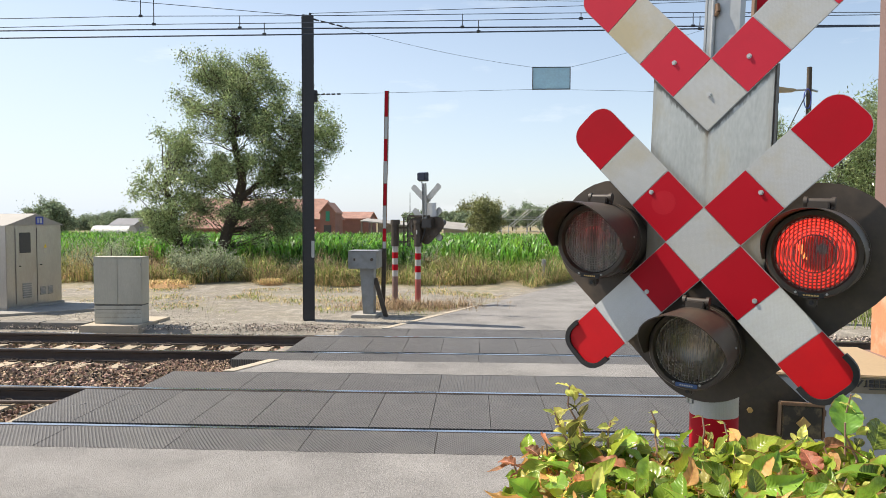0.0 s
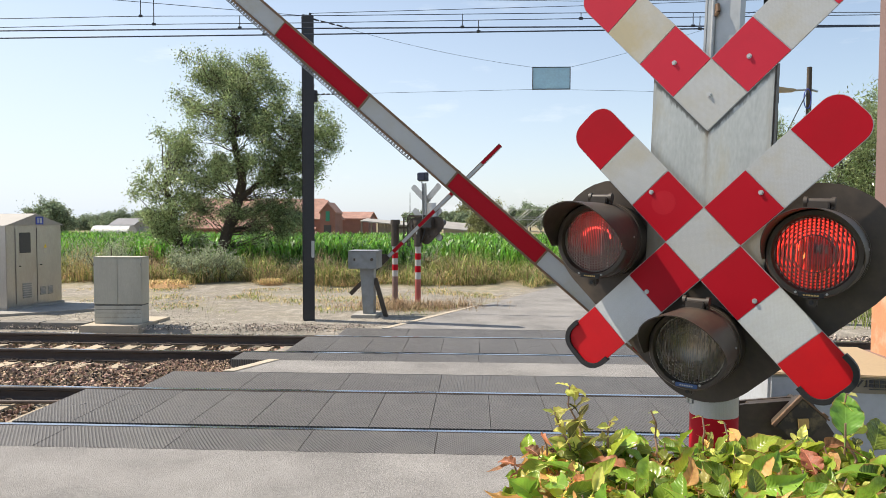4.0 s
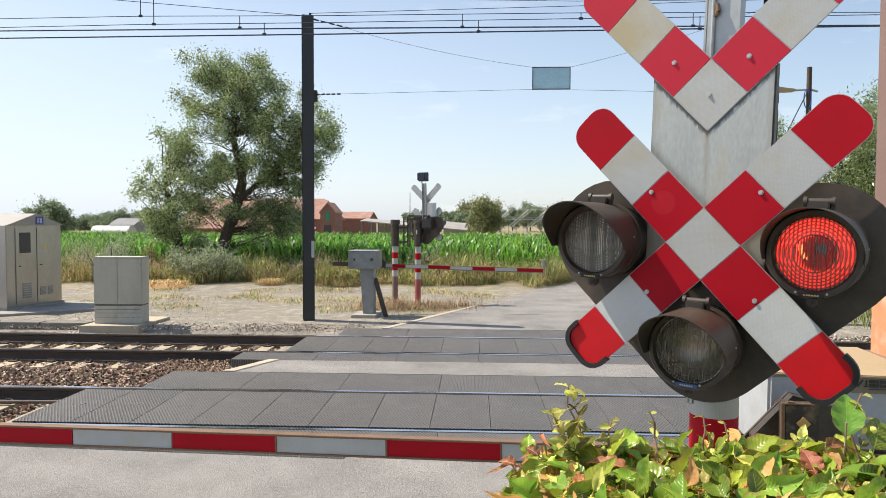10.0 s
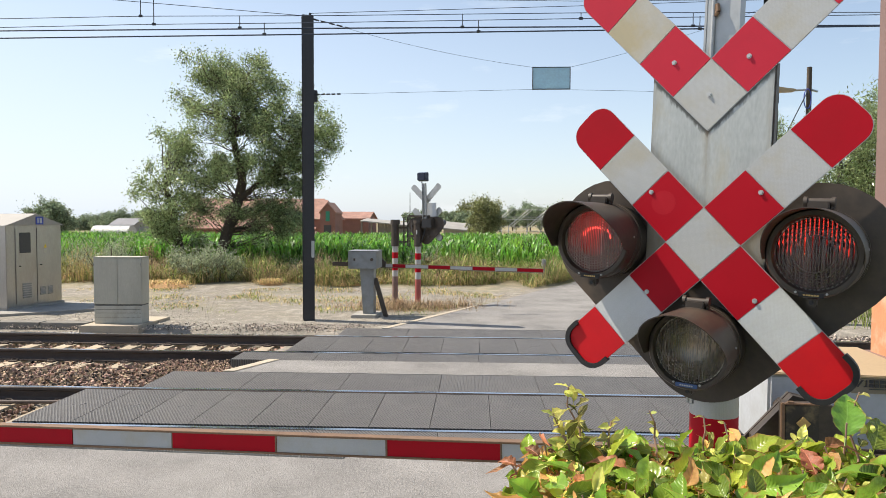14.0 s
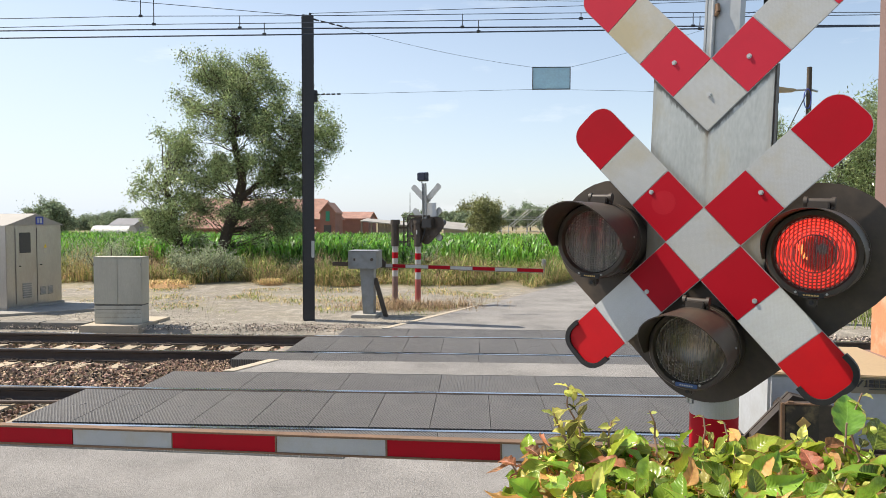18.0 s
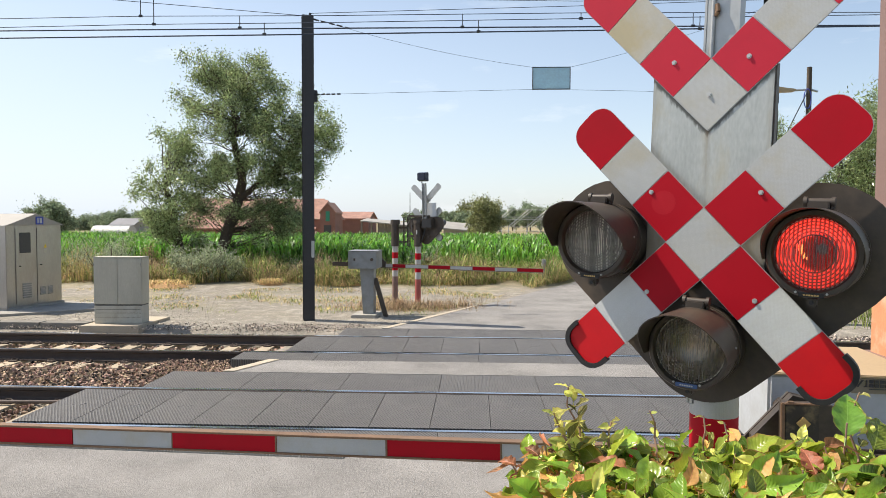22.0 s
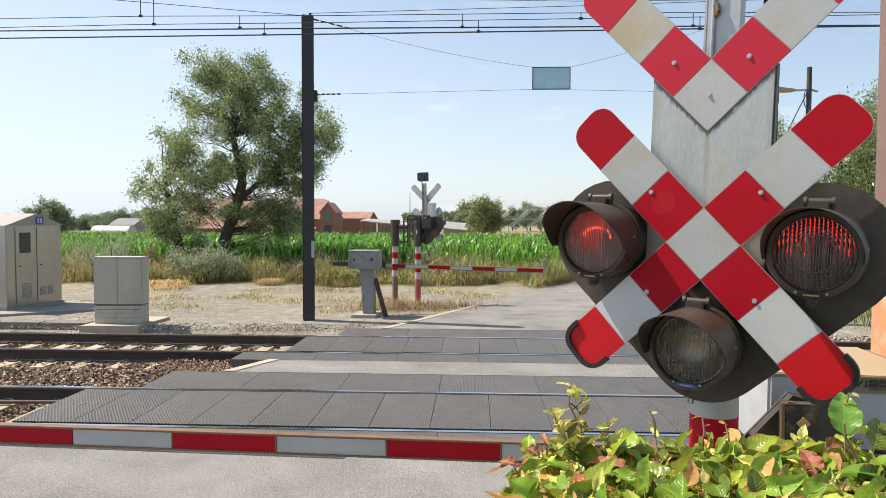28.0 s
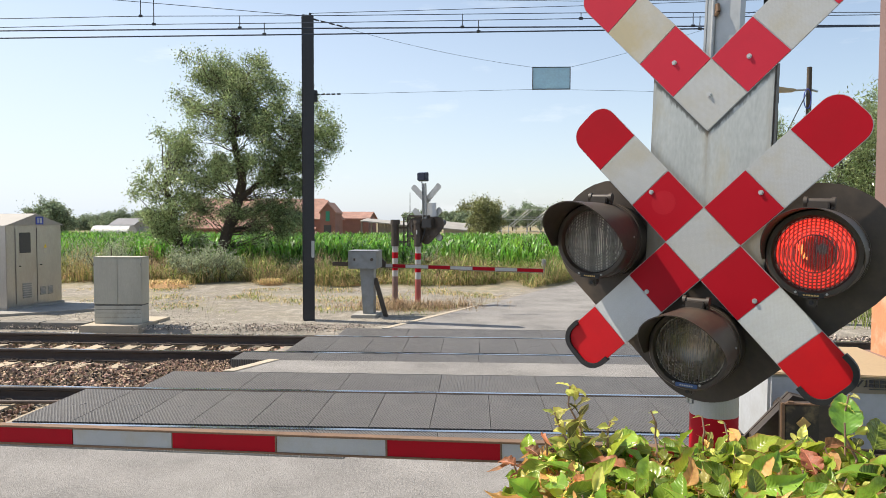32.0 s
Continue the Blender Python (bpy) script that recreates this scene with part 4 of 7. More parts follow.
def lamp(t, head, x, z, which, flashing=True):
    """A round signal lamp: housing, bezel, visor, hinge, lens, reflector, and added turning slats that stand in for the
    bulb's flashing.
    """
    ri, lift = (0.0965, 0.006) if which == "bottom" else (0.0945, 0.0)
    body = nb()
    shell(body, 0.102, 0.1155, -0.098, 0.062, seg=48)
    shell(body, 0.1155, 0.119, -0.012, 0.0, seg=48)
    la = part("lamp", body, BROWN, t, "dark brown round lamp housing", head @ pose(x, 0, z), smooth=True)
    part("back_plate", rod(nb(), (0, 0.03, 0), (0, 0.0615, 0), 0.1035, seg=40), BROWN, la)
    part("bezel", bezel_ring(ri), BROWN, la, "dark ring round the lens", smooth=True)
    part("clamp_ring", shell(nb(), 0.1155, 0.1178, -0.05, -0.04, seg=48), BROWN, la, smooth=True)
    part("visor", visor_shell(0.78 if which == "right" else 1.0), BROWN, la, "dark brown curved sun visor", smooth=True)
    for a in (8, 172):
        c, q = math.cos(radians(a)), math.sin(radians(a))
        part("rivet", rod(nb(), (0.118 * c, -0.075, 0.118 * q), (0.1205 * c, -0.075, 0.1205 * q), 0.003, seg=8), GALV, la)
    bm = nb()
    rod(bm, (-0.03, -0.055, 0.1325), (0.03, -0.055, 0.1325), 0.0105, seg=16)
    box(bm, (-0.026, -0.075, 0.112), (0.026, -0.035, 0.134), 0.003)
    for sx in (-1, 1):
        rod(bm, (sx * 0.028, -0.055, 0.1325), (sx * 0.037, -0.055, 0.1325), 0.0145, seg=16)
        box(bm, (min(sx * 0.029, sx * 0.036), -0.065, 0.113), (max(sx * 0.029, sx * 0.036), -0.043, 0.1325), 0.002)
    part("hinge", bm, BROWN, la, "brown hinge on top of the lamp", smooth=True)
    bm = nb()
    box(bm, (-0.0125, -0.1, -0.1365 + lift), (0.0125, -0.07, -0.113 + lift), 0.004)
    ca = part("catch", bm, BROWN, la, "small catch under the lamp")
    part("catch_bolt", rod(nb(), (0, -0.103, -0.126 + lift), (0, -0.099, -0.126 + lift), 0.0055, seg=10), BLACK, ca)
    plate = part("label_plate", box(nb(), (-0.03, -0.1175, -0.1115 + lift), (0.03, -0.113, -0.0995 + lift), 0.001), BLACK if which != "bottom" else LABEL_BLUE, la, "small worn label plate")
    bm = nb()
    for i in range(6):
        box(bm, (-0.018 + i * 0.0062, -0.1182, -0.1078 + lift), (-0.0132 + i * 0.0062, -0.1174, -0.1038 + lift))
    part("label_bars", bm, BRASS if which != "bottom" else WHITE, plate)
    for sx in (-1, 1):
        bm = rod(nb(), (sx * 0.036, -0.118, -0.1 + lift), (sx * 0.036, -0.113, -0.1 + lift), 0.003, seg=8)
        part("screw", bm, GALV, la)
    # lens: a shallow dome of pressed glass
    bm = nb()
    rings = [[bm.verts.new((r * math.cos(a), -0.096 - 0.012 * (1 - (r / 0.1015) ** 2), r * math.sin(a))) for a in np.linspace(0, 2 * math.pi, 48, endpoint=False)] for r in np.linspace(0.1015, 0.006, 10)]
    for a, b in zip(rings, rings[1:]):
        for i in range(48):
            bm.faces.new((a[i], a[(i + 1) % 48], b[(i + 1) % 48], b[i]))
    bm.faces.new(rings[-1])
    ln = part("lens", bm, LENS[which], la, "ribbed clear glass lens", smooth=True)
    ln.visible_shadow = False
    # reflector: a cup behind the lens, with a baffle ring at its rim
    bm = nb()
    rings = [[bm.verts.new((r * math.cos(a), y, r * math.sin(a))) for a in np.linspace(0, 2 * math.pi, 32, endpoint=False)] for r, y in ((0.1, -0.06), (0.088, -0.025), (0.06, -0.005), (0.02, 0.002))]
    for a, b in zip(rings, rings[1:]):
        for i in range(32):
            bm.faces.new((a[i], a[(i + 1) % 32], b[(i + 1) % 32], b[i]))
    bm.faces.new(rings[-1])
    part("reflector", bm, {"right": GLOW_STRONG, "left": GLOW_SOFT}.get(which, BRIGHT_CUP), la, "red lit reflector" if which != "bottom" else "dull silver reflector", smooth=True)
    # added ring that hides the reflector's glow past the slats
    part("baffle_ring", shell(nb(), ri - 0.002, 0.1019, -0.092, -0.064, seg=32), SILVER, la)
    if which != "bottom" and flashing:
        if which == "right":
            # dim area up and right of the middle, put in as a dark disc
            part("bulb_shield", rod(nb(), (0.016, -0.072, 0.012), (0.016, -0.068, 0.012), 0.014, seg=28), SLAT_DARK, la, "dark disc added for the dim area beside the middle")
            arc, tone = [(0.034 * math.cos(radians(a)), -0.062, 0.034 * math.sin(radians(a)) + 0.012) for a in range(165, 236, 14)], FILAMENT
        else:
            # red arc of light in the lens, added as a glowing tube
            arc, tone = [(0.042 * math.cos(radians(a)), -0.062, 0.03 * math.sin(radians(a)) + 0.01) for a in range(-5, 176, 15)], ARC_RED
        part("filament", tube(nb(), arc, 0.0035, 8), tone, la, "glowing arc of the filament's light", smooth=True)
        # added slats cover the glow to dim the lamp; right ones narrow above
        n = 19
        pitch = 0.01
        low, high = (1.12, 1.04) if which == "left" else (1.06, 0.78)
        for i in range(n):
            sx = pitch * (i - 9)
            tall = math.sqrt(max(0.0004, 0.0945 ** 2 - max(0.0, abs(sx) - pitch / 2) ** 2)) + 0.001
            wl, wh = pitch * low / 2, pitch * high / 2
            bm = prism(nb(), [(-wl, -tall), (wl, -tall), (wl, -0.02), (wh, 0.02), (wh, tall), (-wh, tall), (-wh, 0.02), (-wl, -0.02)], -0.0004, 0.0004)
            SLATS.append((part("shutter_slat", bm, SILVER if which == "left" else SLAT_DARK, la, "thin turning slat added to dim the lamp", pose(sx, -0.078, 0)), sx, which))
    return la


def striped_post(t, m, r, bands, z0, z1):
    """A round post with wrapped red and white sleeves; bands: (bottom, top, material)."""
    bm = rod(nb(), (0, 0, z0), (0, 0, z1), r - 0.002, seg=28)
    bm.transform(m)
    part("post", bm, POST_BROWN, t, "round steel post", smooth=True)
    for a, b, material in bands:
        bm = shell(nb(), r - 0.002, r, 0, 1, seg=28)
        bm.transform(m @ Matrix.Translation((0, 0, a)) @ Matrix.Diagonal((1, 1, b - a, 1)) @ Matrix.Rotation(radians(90), 4, "X"))
        part("white_band" if material is WHITE else "red_band", bm, material, t, smooth=True)


def crossing_signal(base, rz, label, full):
    """A level crossing signal; its head stands before the post and leans a little."""
    t = thing("crossing_signal", base, label, "crossing signal", "signals of the level crossing")
    off = Vector((-0.006 if full else -0.18, -0.15, 1.955))
    head = Matrix.Translation(off) @ pose(0, 0, 0, 0, 1.75, 0)
    cross_board(t, head, (0, 0), 0.0, (45, 135, 225, 315), (225, 315), RED)
    rise = 0.438 if full else 0.575
    cross_board(t, head, (-0.012, rise), 0.045, (45, 135), (), RED_GLARE)
    # faint round mark: a disc of slightly brighter red on the sheet
    bm = rod(nb(), (-0.118, -0.0021, 0.118), (-0.118, -0.0017, 0.118), 0.036, seg=40)
    bm.transform(head)
    part("faded_disc", bm, RED_DISC, t, "faint round mark on the red sheet")
    for x, z in ((-0.156, 0.149), (0.152, 0.151), (-0.156, -0.155), (0.151, -0.153)):
        bolt(t, head, x, z, -0.0018)
    for x, z in ((-0.119, 0.541), (0.093, 0.54), (-0.012, 0.438)):
        bolt(t, head, x, z, 0.0432)
    bm = prism(nb(), hull_outline(), 0.062, 0.07)
    bm.transform(head)
    part("lamp_board", bm, BROWN, t, "dark brown rounded triangular lamp board")
    for which, (x, z) in LAMPS.items():
        lamp(t, head, x, z, which, full)
    # galvanised plate behind the crosses, folded at its sides, and the upright above it
    aside, foot = (0.0, -0.5) if full else (-0.1, 0.13)
    bm = nb()
    box(bm, (-0.18 + aside, 0.0468, -0.085), (0.163 + aside, 0.0508, 0.52), 0.001)
    for x in (-0.18 + aside, 0.159 + aside):
        box(bm, (x, 0.0512, -0.085), (x + 0.004, 0.085 if full else 0.06, 0.52))
    part("backing_plate", bm, PLATE if full else PLATE_PALE, t, "weathered galvanised backing plate with dirt below the board", head)
    if full:
        # dark side of the plate's fold, put in as a brown strip
        bm = box(nb(), (0.1635, 0.05, -0.085), (0.1675, 0.09, 0.52), 0.001)
        bm.transform(head)
        part("side_rail", bm, BROWN, t, "dark side of the plate's fold as a brown strip")
    bm = nb()
    box(bm, (-0.05, 0.1, foot), (0.05, 0.104, 1.0))
    for x in (-0.05, 0.045):
        box(bm, (x, 0.096, foot), (x + 0.006, 0.16, 1.0))
    box(bm, (-0.04, 0.094, foot), (-0.03, 0.1, 1.0))
    bm.transform(head)
    part("upright_channel", bm, GALV, t, "galvanised channel upright")
    bm = tube(nb(), [(-0.024, 0.09, foot + 0.1), (-0.024, 0.09, 0.98)], 0.006, 10)
    bm.transform(head)
    part("conduit", bm, GALV, t, "slim grey cable conduit")
    bm = tube(nb(), [(-0.018, 0.092, 0.68), (-0.01, 0.088, 0.69), (-0.014, 0.09, 0.712)], 0.007, 8)
    bm.transform(head)
    part("cable_gland", bm, EDGE, t, "small brown cable gland")
    if not full:
        bands = [(0.0, 0.62, POST_RED), (0.62, 0.79, WHITE), (0.79, 0.945, RED), (0.945, 1.1, WHITE), (1.1, 1.255, RED), (1.255, 1.42, WHITE)]
    else:
        bands = [(1.05, 1.2, WHITE), (1.2, 1.422, RED), (1.422, 1.58, WHITE)]
    striped_post(t, Matrix.Identity(4), 0.072, bands, 0.0, 1.9)
    if not full:
        bm = nb()
        rod(bm, (0, 0, 1.42), (0, 0, 2.0), 0.098, seg=20)
        rod(bm, (0, 0, 1.98), (0, 0, 2.06), 0.118, 0.112, seg=20)
        rod(bm, (0, 0, 1.42), (0, 0, 1.47), 0.108, seg=20)
        part("relay_casing", bm, BROWN, t, "round brown relay casing on the post", smooth=True)
        part("type_plate", box(nb(), (-0.035, 0.096, 1.72), (0.0, 0.104, 1.82), 0.002), WHITE, t, "small white type plate")
        jb = part("junction_box", box(nb(), (-0.42, -0.07, 1.86), (-0.12, 0.06, 2.1), 0.012), BROWN, t, "dark junction box behind the board")
        part("box_lid", box(nb(), (-0.4, 0.06, 1.88), (-0.14, 0.075, 2.08), 0.006), STEEL_DARK, jb, "dark box lid")
        bm = nb()
        tube(bm, [(-0.2, 0.02, 1.86), (-0.18, 0.03, 1.7), (-0.12, 0.04, 1.55), (-0.07, 0.02, 1.5)], 0.018, 8)
        tube(bm, [(0.2, -0.05, 1.95), (0.18, 0.0, 1.8), (0.1, 0.03, 1.7)], 0.016, 8)
        part("cable", bm, BLACK, t, "black cable to the lamps")
        bm = nb()
        box(bm, (-0.3, -0.075, 1.64), (0.3, -0.03, 1.7), 0.006)
        box(bm, (-0.3, -0.075, 2.13), (0.3, -0.03, 2.18), 0.006)
        part("board_rail", bm, BROWN, t, "brown cross rails behind the board")
    bm = nb()
    box(bm, (-0.09, -0.09, 1.72), (0.09, 0.09, 1.76), 0.01)
    box(bm, (-0.04, -0.075, 1.6), (0.04, 0.03, 1.86), 0.006)
    part("clamp", bm, BROWN, t, "brown steel head clamp")
    part("foot", rod(nb(), (0, 0, -0.1), (0, 0, 0.06), 0.16, 0.13, seg=20), CONCRETE, t, "concrete foot")
    return t


SIG_AZ = -32.2
crossing_signal(pose(0.746, 2.194, 0, 0, 0, SIG_AZ), SIG_AZ, "flashing level crossing signal with red and white crosses on striped post", True)
near_slats = list(SLATS)
crossing_signal(pose(-1.40, 16.95, -0.03, 0, 0, 180 - 24), 180 - 24, "far crossing signal seen from behind with striped post", False)


def loudspeaker(m):
    """The bell horn on top of the far signal."""
    t = thing("signal_bell", m, "dark blue square warning horn on the far signal", "bell")
    bm = nb()
    box(bm, (-0.145, -0.14, 0.11), (0.145, 0.1, 0.36), 0.015)
    for v in bm.verts:
        if v.co.y < -0.1:
            v.co.x *= 1.25
            v.co.z = 0.22 + (v.co.z - 0.22) * 1.25
    part("horn", bm, NAVY, t)
    bm = tube(nb(), [(0, 0, 0), (0.02, 0, 0.06), (0.0, 0, 0.13)], 0.02, 8)
    part("bracket", bm, GALV, t, "grey bracket")
    return t


loudspeaker(pose(-1.31, 17.05, 2.92, 0, 0, 160) @ Matrix.Scale(0.72, 4))


def marker_post(m):
    """The second striped post, with its relay box and side frame."""
    t = thing("marker_post", m, "brown steel post with red and white bands", "post")
    bands = [(0.66, 0.81, WHITE), (0.81, 0.96, RED), (0.96, 1.11, WHITE), (1.11, 1.26, RED), (1.26, 1.41, WHITE)]
    striped_post(t, Matrix.Identity(4), 0.075, bands, 0.0, 1.45)
    bm = nb()
    rod(bm, (0, 0, 1.41), (0, 0, 2.0), 0.096, seg=20)
    rod(bm, (0, 0, 1.96), (0, 0, 2.07), 0.122, 0.116, seg=20)
    rod(bm, (0, 0, 1.41), (0, 0, 1.46), 0.106, seg=20)
    part("relay_box", bm, BROWN, t, "round dark brown relay casing", smooth=True)
    bm = nb()
    for x in (0.2, 0.3):
        box(bm, (x, -0.02, 1.42), (x + 0.035, 0.02, 2.13 if x < 0.25 else 2.15), 0.003)
    for z in (1.5, 1.85):
        box(bm, (0.08, -0.015, z), (0.3, 0.015, z + 0.04), 0.003)
    part("side_frame", bm, BROWN, t, "dark steel side frame")
    part("aerial", rod(nb(), (0.36, 0.1, 1.4), (0.36, 0.1, 2.75), 0.018, 0.006, seg=8), STEEL_DARK, t, "thin aerial rod")
    return t


marker_post(pose(-2.0, 17.3, -0.03))

# ---- barriers ----
STRIPES = [(0.24, 0.42, "white"), (0.42, 0.71, "red"), (0.71, 1.215, "white"), (1.215, 1.70, "red"), (1.70, 2.19, "white"), (2.19, 2.675, "red"), (2.675, 3.16, "white"), (3.16, 3.72, "red")]


def barrier(base, label, ang0, casing, lid, stay, axle=1.216, along=0.0, under=0.0):
    """A half barrier: pedestal, drive box with lid, and the boom on its hub, which turns about the axle; along and under shift the boom on its hub."""
    slide = Matrix.Translation((along, 0, under))
    t = thing("barrier", base, label, "barrier", "half barriers of the crossing")
    bm = nb()
    slab(bm, [(0.05, 0.36), (0.35, 0.36), (0.35, 0.64), (0.05, 0.64)], -0.02, 1.03)
    for v in bm.verts:
        if v.co.z < 0.5:
            v.co.x = 0.165 + (v.co.x - 0.2) * 0.72
    part("pedestal", bm, casing, t, "grey steel pedestal")
    part("plinth", box(nb(), (-0.04, 0.1, -0.15), (0.5, 0.85, 0.05), 0.015), CONCRETE, t, "concrete plinth")
    part("drive_box", box(nb(), (-0.045, 0.17, 1.02), (0.56, 0.83, 1.39), 0.012), casing, t, "grey drive box")
    part("lid", box(nb(), (-0.055, 0.155, 1.389), (0.57, 0.84, 1.401), 0.004), lid, t, "enamelled lid")
    bm = nb()
    box(bm, (0.272, 0.163, 1.325), (0.535, 0.17, 1.386), 0.001)
    pl = part("name_plate", bm, DULL_BEIGE, t, "dull beige maker's plate with dark bars")
    bm = nb()
    prism(bm, [(0.29, 1.352), (0.296, 1.352), (0.316, 1.381), (0.309, 1.381)], 0.159, 0.1625)
    prism(bm, [(0.314, 1.352), (0.33, 1.352), (0.33, 1.381), (0.325, 1.381), (0.324, 1.358)], 0.159, 0.1625)
    for k in range(9):
        box(bm, (0.337 + k * 0.0205, 0.159, 1.3685), (0.353 + k * 0.0205, 0.1625, 1.381))
        if k < 8:
            box(bm, (0.337 + k * 0.0205, 0.159, 1.352), (0.353 + k * 0.0205, 0.1625, 1.3645))
    box(bm, (0.337, 0.159, 1.342), (0.47, 0.1625, 1.3455))
    part("lettering_bars", bm, STEEL_DARK, pl, "dark printed bars")
    bm = nb()
    rod(bm, (0.05, 0.84, 1.22), (0.05, 0.85, 1.22), 0.035, seg=14)
    rod(bm, (0.42, 0.84, 1.2), (0.42, 0.86, 1.24), 0.02, seg=10)
    part("lock", bm, BROWN, t, "round cover lock")
    if stay:
        bm = box(nb(), (-0.05, -0.02, 0.0), (0.05, 0.02, 0.86), 0.006, pose(-0.2, 0.55, -0.02, 0, 16, 0))
        part("stay", bm, BROWN, t, "dark leaning stay")
    # hub and boom
    bm = nb()
    prism(bm, [(-0.09, 0.1), (0.06, 0.06), (0.14, -0.1), (0.14, -0.213), (-0.27, -0.213), (-0.27, -0.1)], -0.035, -0.02)
    prism(bm, [(-0.09, 0.1), (0.06, 0.06), (0.14, -0.1), (0.14, -0.213), (-0.27, -0.213), (-0.27, -0.1)], 0.02, 0.035)
    prism(bm, [(-0.088, 0.098), (0.06, 0.06), (0.14, -0.1), (0.14, -0.213), (-0.235, -0.213), (-0.235, -0.064)], -0.02, 0.02)
    box(bm, (-0.27, -0.02, -0.122), (-0.2, 0.02, -0.116))
    box(bm, (0.1, -0.034, -0.205), (0.93, -0.022, -0.12), 0.003)
    box(bm, (0.1, 0.022, -0.205), (0.93, 0.034, -0.12), 0.003)
    box(bm, (0.74, -0.022, -0.2), (0.92, 0.022, -0.125), 0.003)
    bm.transform(slide)
    box(bm, (-0.068, -0.095, -0.075), (0.06, -0.036, 0.07), 0.005)
    box(bm, (-0.05, -0.052, -0.06), (0.05, 0.06, 0.06), 0.006)
    rod(bm, (0, 0.05, 0), (0, 0.2, 0), 0.026, seg=16)
    boom = part("boom", bm, BROWN, t, "boom with dark worn steel hub", pose(0, 0, axle, 0, ang0, 0))
    bm = nb()
    box(bm, (-0.077, -0.102, -0.08), (-0.064, -0.088, 0.075), 0.002)
    box(bm, (-0.0635, -0.102, 0.068), (0.061, -0.085, 0.075), 0.002)
    part("hub_rim", bm, EDGE, boom, "worn bare metal hub rim")
    for x in (-0.042, 0.04):
        part("rim_pin", box(nb(), (x - 0.012, -0.099, 0.0745), (x + 0.012, -0.085, 0.081), 0.002), EDGE, boom)
    part("hub_cover", box(nb(), (-0.062, -0.1, -0.072), (0.056, -0.0945, 0.066), 0.002), CAMO, boom, "chipped dark hub cover")
    part("axle_square", prism(nb(), [(-0.026, 0), (0, -0.026), (0.026, 0), (0, 0.026)], -0.108, -0.1), BRASS, boom, "brass square axle end")
    for x, z in ((-0.24, -0.158), (-0.097, -0.218), (-0.097, -0.163), (-0.44, -0.165)):
        bm = rod(nb(), (x, -0.044 if x > -0.25 else -0.025, z), (x, -0.034 if x > -0.25 else -0.016, z), 0.011, seg=6)
        bm.transform(slide)
        part("boom_bolt", bm, BRASS, boom)
    # side panels of the boom, front and back
    for a, b, colour in STRIPES:
        bm = nb()
        for y0, y1 in ((-0.017, -0.013), (0.013, 0.017)):
            box(bm, (-b + 0.003, y0, -0.203), (-a - 0.003, y1, -0.131), 0.0)
        bm.transform(slide)
        part(colour + "_panel", bm, RED if colour == "red" else WHITE, boom)
    bm = nb()
    box(bm, (-3.722, -0.013, -0.207), (-0.24, 0.013, -0.127))
    for z in (-0.2065, -0.1275):
        box(bm, (-3.725, -0.022, z - 0.0045), (-0.24, 0.022, z + 0.0045), 0.0015)
    for a, b, colour in STRIPES[2:6]:
        box(bm, (-a - 0.004, -0.021, -0.207), (-a + 0.004, 0.021, -0.122), 0.0015)
    bm.transform(slide)
    part("boom_edging", bm, EDGE, boom, "brown weathered edging strips")
    bm = nb()
    for i in range(122):
        box(bm, (-3.71 + i * 0.015, -0.003, -0.2225), (-3.7015 + i * 0.015, 0.003, -0.2105))
    box(bm, (-3.72, -0.002, -0.227), (-1.89, 0.002, -0.2235))
    bm.transform(slide)
    part("edge_strip", bm, GREY_DULL, boom, "pale perforated strip under the boom")
    return t, boom


NEAR_AXLE = 1.264
near_barrier, near_boom = barrier(pose(1.2427, 2.752, 0, 0, 0, -5.9), "red and white half barrier with grey drive box and beige lid", 91.4, BOX_GREY, BEIGE, False, NEAR_AXLE, 0.075, -0.011)
far_barrier, far_boom = barrier(pose(-2.075, 15.342, -0.02, 0, 0, 177), "far red and white half barrier on grey pedestal", 89.1, GREY_DULL, GREY_DULL, True, along=0.06)


